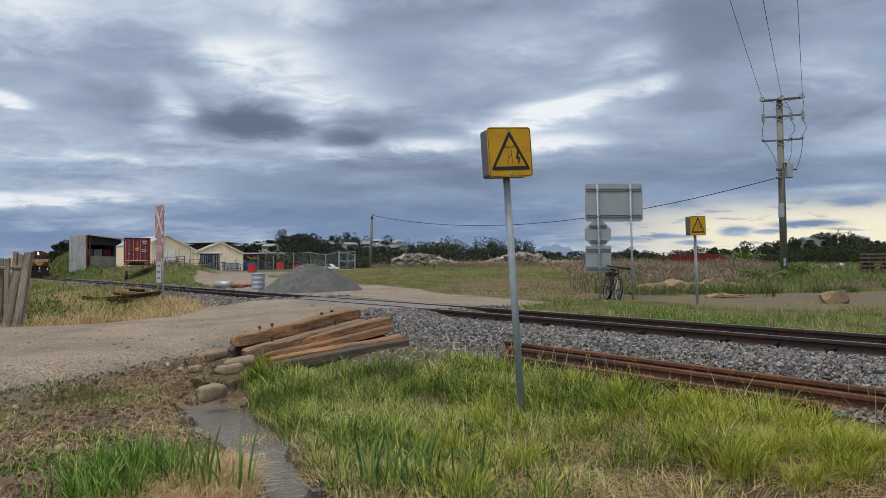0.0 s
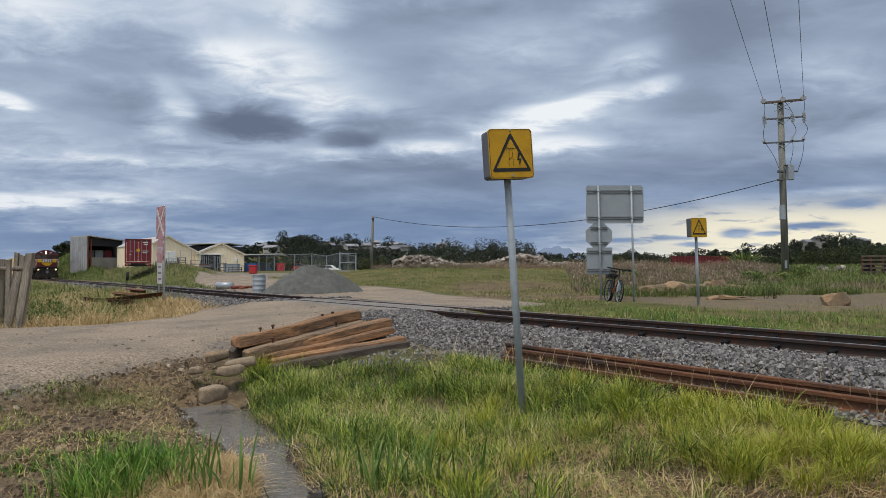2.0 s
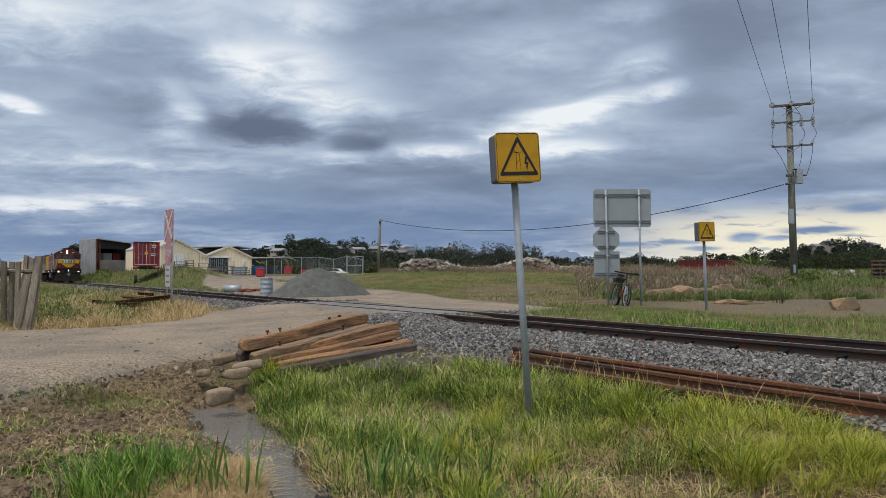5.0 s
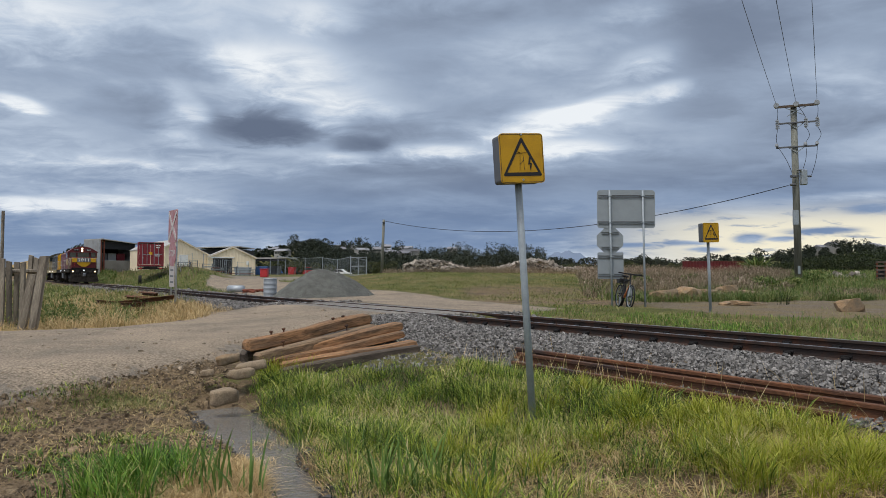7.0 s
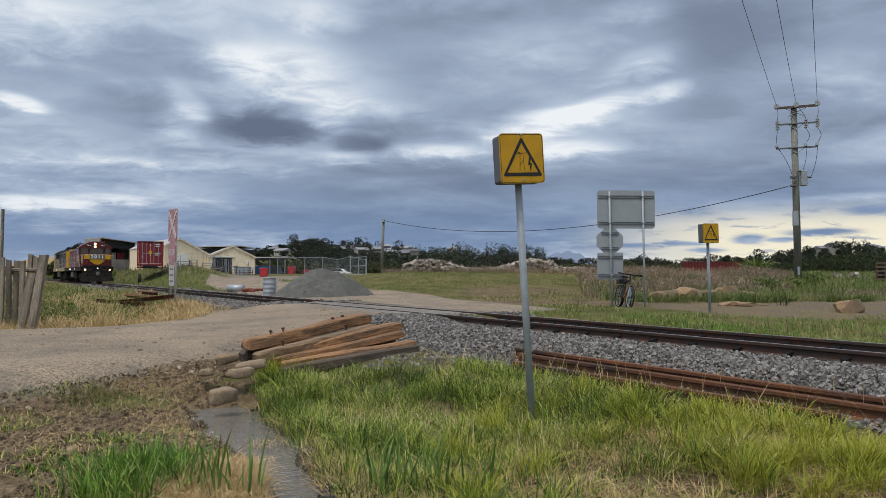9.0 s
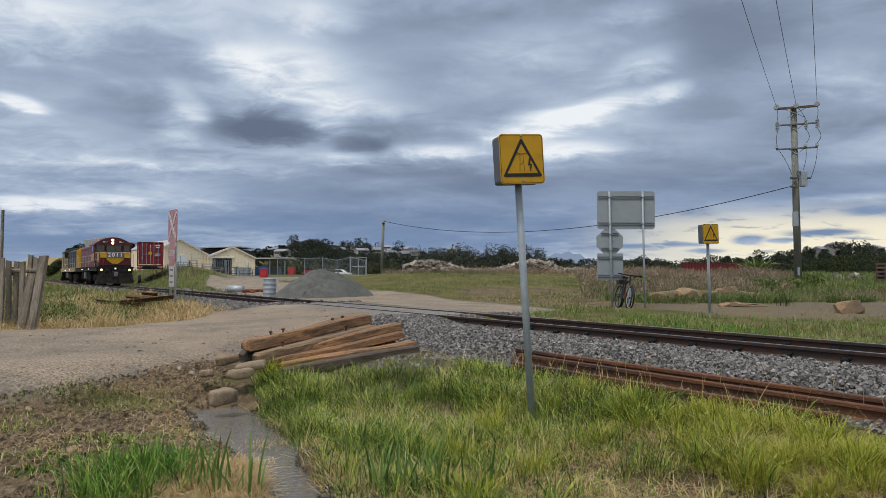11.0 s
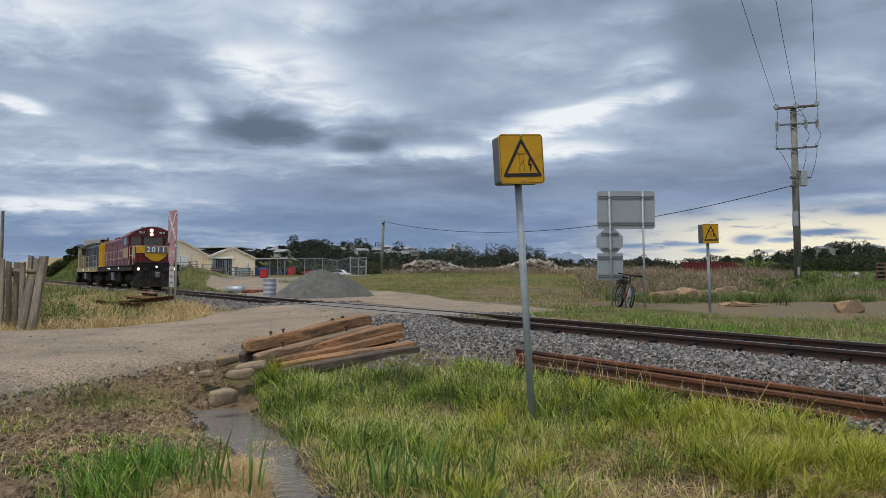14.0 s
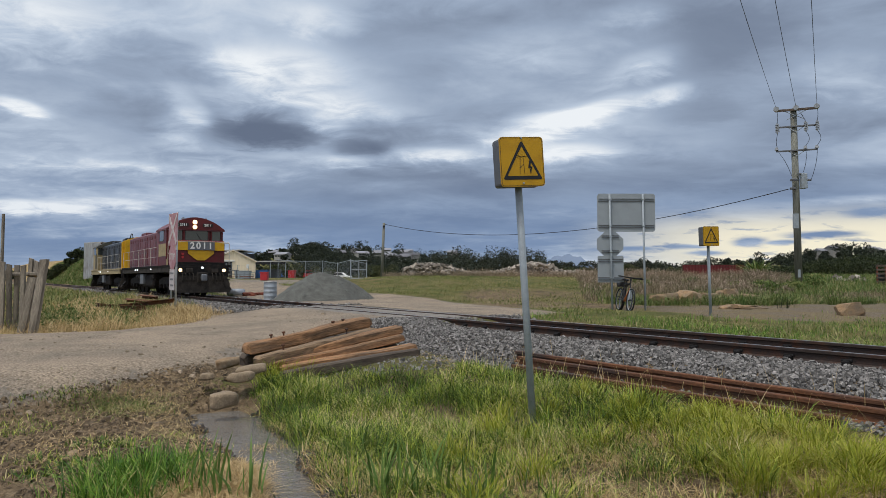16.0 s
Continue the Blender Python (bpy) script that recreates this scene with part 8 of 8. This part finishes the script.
def build_trees():
    rnd = random.Random(9)
    for px, d, top, w, k in ((1450, 72, 466, 5.2, 1), (1500, 70, 456, 5.6, 2), (1545, 74, 458, 5.4, 3), (1595, 70, 452, 5.8, 4), (1475, 80, 460, 5.5, 5), (1525, 82, 452, 6.0, 6), (1570, 84, 450, 6.0, 7),
                             (1365, 76, 474, 4.2, 8), (1400, 78, 470, 4.5, 9), (1340, 80, 475, 3.6, 10), (1430, 84, 464, 4.6, 11), (1325, 74, 479, 3.0, 12), (1620, 76, 440, 6.0, 13)):
        p = spot(px, top, d)
        tree(p.x, p.y, p.z - land(p.x, p.y), w, 40 + k, "dense dark green bushy tree at the edge of the paddock", 9000, 0.085)
    for px, d, top, w, k in ((146, 150, 428, 4.0, 21), (155, 158, 430, 5.0, 22), (135, 152, 434, 3.4, 23), (14, 175, 470, 3, 24), (95, 152, 463, 3.4, 25), (112, 148, 461, 3.6, 26), (76, 160, 465, 3.0, 27), (126, 150, 452, 2.8, 28)):
        p = spot(px, top, d)
        tree(p.x, p.y, p.z - land(p.x, p.y), w, 40 + k, "dark tree behind the railway line", 3600, 0.17, "trees by the line")
    # spiky flax bush
    p = spot(1338, 482, 60)
    rng = np.random.default_rng(2)
    x, y = p.x + rng.normal(0, 0.25, 160), p.y + rng.normal(0, 0.25, 160)
    blades("flax_bush", x, y, 1.9, 0.10, "weed", 60, 0.8, "spiky green flax bush in dry grass", (x - p.x, y - p.y), "bush")
    # dark dock stems by the track
    p = spot(1388, 560, 22.5)
    x, y = p.x + rng.normal(0, 0.16, 22), p.y + rng.normal(0, 0.06, 22)
    blades("dock_stems", x, y, 0.52, 0.013, "leaf_dark", 61, 0.35, "dark dried dock stems beside the track", category="weeds")
    # low shrubs on the far bank
    for px, d, r in ((1372, 33, 0.75), (1352, 35, 0.6), (1400, 36, 0.55), (1135, 38, 0.5), (1090, 42, 0.55), (1300, 37, 0.5), (1440, 40, 0.7), (1220, 40, 0.45)):
        p = spot(px, 500, d)
        v = [leaves(p.x + rng.normal(0, 0.3) * r, p.y + rng.normal(0, 0.3) * r, land(p.x, p.y) + r * rng.uniform(0.25, 0.7), (r * 0.6, r * 0.6, r * 0.5), 260, 0.07, rng) for _ in range(4)]
        tagged(new("shrub", cards("shrub", v, "weed")), "low green shrub among dry grass", "shrub", "bank shrubs", "stuff")
    # shrubs and low scrub behind the yard and the rubble
    v = []
    for k in range(150):
        px = rng.uniform(470, 1330)
        d = rng.uniform(95, 190)
        p = spot(px, 480, d)
        h = rng.uniform(1.2, 3.4) * (0.5 if px > 700 else 0.85)
        g = land(p.x, p.y)
        for j in range(3):
            w = h * rng.uniform(0.35, 0.6)
            v.append(leaves(p.x + rng.uniform(-1.5, 1.5), p.y, g + h * rng.uniform(0.3, 0.75), (w, w, w * 0.75), 480, 0.11, rng))
    tagged(new("far_scrub", cards("far_scrub", v, "leaf_mid")), "dark green scrub beyond the yard", "scrub", kind="stuff")
    # woods on the hills
    v = []
    for k in range(1900):
        az = rng.uniform(-34, 36)
        d = rng.uniform(230, 620)
        if az < -20.5:
            continue
        if k > 1500:
            az, d = rng.uniform(-18, 0), rng.uniform(250, 470)
        x, y = d * math.sin(radians(az)), d * math.cos(radians(az))
        g = land(x, y)
        h = (3.5 + 9.5 * rng.uniform() ** 2.2) * (0.62 if az > 8 else 1.0) * (1.15 if d > 450 else 0.75) * (0.45 if az < -12 else 0.8 if az < -6 else 1.0)
        for j in range(4):
            w = h * rng.uniform(0.22, 0.42)
            v.append(leaves(x + rng.uniform(-0.35, 0.35) * h, y + rng.uniform(-0.3, 0.3) * h, g + h * rng.uniform(0.35, 0.85), (w, w, w * 0.8), 80, 0.20 + d * 0.0009, rng))
    # the round hilltop grove
    for k in range(46):
        px = rng.normal(548, 16)
        p = spot(px, 445, 560)
        h = 8.5 * math.exp(-((px - 552) / 26) ** 2) + 3
        for j in range(4):
            w = h * rng.uniform(0.25, 0.45)
            v.append(leaves(p.x + rng.uniform(-3, 3), p.y, p.z - 4 + h * rng.uniform(0.2, 1.05), (w, w, w * 0.8), 110, 0.6, rng))
    tagged(new("far_woods", cards("far_woods", v, "leaf_far")), "dark eucalypt woods over the distant hills", "woods", kind="stuff")


def build_houses():
    rnd = random.Random(14)
    places = [(rnd.uniform(455, 735), rnd.uniform(440, 458), rnd.uniform(470, 560)) for _ in range(34)]
    places += [(670, 447, 420), (690, 452, 400), (725, 452, 400), (715, 455, 380), (600, 446, 430), (640, 449, 420), (500, 452, 400)]
    places += [(rnd.uniform(1430, 1560), rnd.uniform(436, 446), rnd.uniform(430, 520)) for _ in range(9)] + [(800, 446, 480)]
    for px, py, d in places:
        p = spot(px, py, d)
        w, dp, h = rnd.uniform(5, 10), rnd.uniform(5, 7), rnd.uniform(1.6, 2.4)
        g = min(p.z, max(land(p.x, p.y), p.z - 12))
        house = thing("house", Matrix.Translation((p.x, p.y, p.z)) @ pose(0, 0, 0, 0, 0, rnd.uniform(-35, 35)), "pale distant house on a wooded hillside", "house", "hillside houses")
        low = min(-1.0, land(p.x, p.y) - p.z)
        part("wall", box(0, 0, (h + low) / 2, w, dp, h - low), "house_wall", house)
        rf = prism(((-dp / 2 - 0.5, h - 0.1), (0, h + dp * 0.24), (dp / 2 + 0.5, h - 0.1)), w + 0.8, axis="X")
        part("roof", rf, "house_roof", house)
        for k in range(rnd.randint(2, 4)):
            part("window", box(-w / 2 + w * (k + 0.7) / 4.2, -dp / 2, h * 0.55, 1.5, 0.12, 1.1), "glass", house)


def chips(name, x, y, size, seed, material, label, category):
    """Loose clods or stones at given places, one mesh."""
    rng = np.random.default_rng(seed)
    n = len(x)
    base = np.array([(-1, -0.9, -0.5), (1, -0.8, -0.6), (0.9, 1, -0.5), (-0.9, 0.9, -0.6), (-0.5, -0.5, 0.6), (0.6, -0.5, 0.5), (0.4, 0.6, 0.65), (-0.6, 0.4, 0.5)])
    quads = np.array([(0, 3, 2, 1), (4, 5, 6, 7), (0, 1, 5, 4), (1, 2, 6, 5), (2, 3, 7, 6), (3, 0, 4, 7)])
    sz = size * rng.lognormal(0, 0.5, n)
    v = base[None] * (1 + rng.uniform(-0.35, 0.35, (n, 8, 3))) * sz[:, None, None]
    a = rng.uniform(0, 6.28, n)
    c, s = np.cos(a)[:, None], np.sin(a)[:, None]
    v = np.stack([v[..., 0] * c - v[..., 1] * s, v[..., 0] * s + v[..., 1] * c, v[..., 2]], -1)
    v += np.stack([x, y, height(x, y) + sz * 0.25], -1)[:, None]
    f = (quads[None] + 8 * np.arange(n)[:, None, None]).reshape(-1, 4)
    tagged(new(name, raw(name, v.reshape(-1, 3), f.tolist(), material)), label, category, kind="stuff")


def build_clods():
    earth = mat("earth_clod", (0.200, 0.145, 0.086), 0.95, 0, 0.3, 8, 0.6, (0.092, 0.066, 0.042), 0.5, 60, island=0.6)
    x, y = scatter(51, 60000, -7.5, -0.6, 4.2, 10.5, lambda x, y, u, s, r: (inside(x, y, ROAD) < 0.15) & (x < -0.75 - 0.42 * (y - 4.0) + 0.2) & (stream_gap(x, y) > 0.22) & (r < 0.75))
    k = wavy(x, y, 0.5, 4.0) + 0.5 * wavy(x, y, 1.4, 2.0) > 0.2
    k[:: 3] &= False
    chips("earth_clods", x[k], y[k], 0.0135, 59, earth, "larger crumbled clods of turned earth", "soil")
    chips("earth_clods", x, y, 0.0095, 52, earth, "crumbly dark brown clods of turned earth", "soil")
    wet = mat("wet_stone", (0.060, 0.052, 0.045), 0.35, 0, 0.3, 8, 0.4, (0.035, 0.03, 0.027), 0.5, 60, island=0.4)
    x, y = scatter(53, 14000, -3.0, 0.0, 4.0, 8.4, lambda x, y, u, s, r: (stream_gap(x, y) < 0.5) & (r < 0.06 + 0.9 * step(0.10, 0.30, stream_gap(x, y) + 0.12 * wavy(x, y, 0.2, 2.0))))
    chips("wet_stones", x, y, 0.010, 54, wet, "dark wet stones along the drain edge", "stones")
    grit = mat("road_grit", (0.28, 0.22, 0.155), 0.95, 0, 0.3, 8, 0.4, (0.17, 0.138, 0.10), 0.5, 60, island=0.5)
    x, y = scatter(55, 26000, -14, 1.5, 7.4, 20, lambda x, y, u, s, r: (inside(x, y, ROAD) > -0.3) & (s < -1.2) & (r < 0.35 + 0.5 * step(1.2, 0.0, inside(x, y, ROAD))))
    chips("road_grit", x, y, 0.011, 56, grit, "loose grit and small stones on the gravel road", "gravel")
    x, y = scatter(57, 6000, -3.2, 0.3, 9.6, 12.5, lambda x, y, u, s, r: (s > -5.4) & (s < -2.6) & (r < 0.7))
    chips("spoil_gravel", x, y, 0.0105, 58, M["stone"], "spilled ballast stones round the sleeper heap", "gravel")


def build_mountain():
    """Pale blue range, far past the hills; the air's haze is put into its colour."""
    # flat blue-grey base colour carries the distance haze
    haze = mat("haze_tinted_mountain", (0.19, 0.245, 0.34), 1.0, 0, 0.05, 0.002, 0, spec=0.0)
    verts, faces = [], []
    for k in range(41):
        az = radians(4.0 + 12.0 * k / 40)
        lift = 74 * math.exp(-((k - 22) / 7.0) ** 2) + 50 * math.exp(-((k - 12) / 9.0) ** 2) + 26 + 6 * math.sin(k * 1.9)
        x, y = 3400 * math.sin(az), 3400 * math.cos(az)
        verts += [(x, y, -20), (x, y, lift), (x * 1.06, y * 1.06, -20)]
        if k:
            a, b = 3 * (k - 1), 3 * k
            faces += [(a, b, b + 1, a + 1), (a + 1, b + 1, b + 2, a + 2)]
    tagged(new("backdrop", raw("backdrop", verts, faces, haze, True)), "far mountain range coloured pale blue to stand for haze", "mountain", kind="structure")


build_mountain()
build_grass()
build_clods()
build_trees()
build_houses()

# ---- motion ----
def motions():
    """The train rolls in at a steady walking-bicycle pace; wheels turn with it."""
    us = ((0.0, 116.3), (3.0, 101.2), (6.5, 83.4), (9.0, 70.5), (11.5, 57.6), (13.0, 49.9), (16.0, 34.3))
    for ob, gap in ((lead, 0.0), (trail, LOCO_LENGTH + 0.1)):
        walk(ob, [(t, Matrix.Translation(on_track(u + gap - 0.3, 0, RAIL_TOP)) @ pose(0, 0, 0, 0, 0, TRACK_SPIN)) for t, u in us])
    # each wheel rolls without slip: radius 0.48 m
    fine = [k * 0.125 for k in range(129)]
    tt, uu = [a for a, _ in us], [b for _, b in us]
    for w in WHEELS:
        y = w.matrix_basis.translation.y
        walk(w, [(t, pose(0, y, 0.48, math.degrees((116.3 - float(np.interp(t, tt, uu))) / 0.48))) for t in fine])


motions()
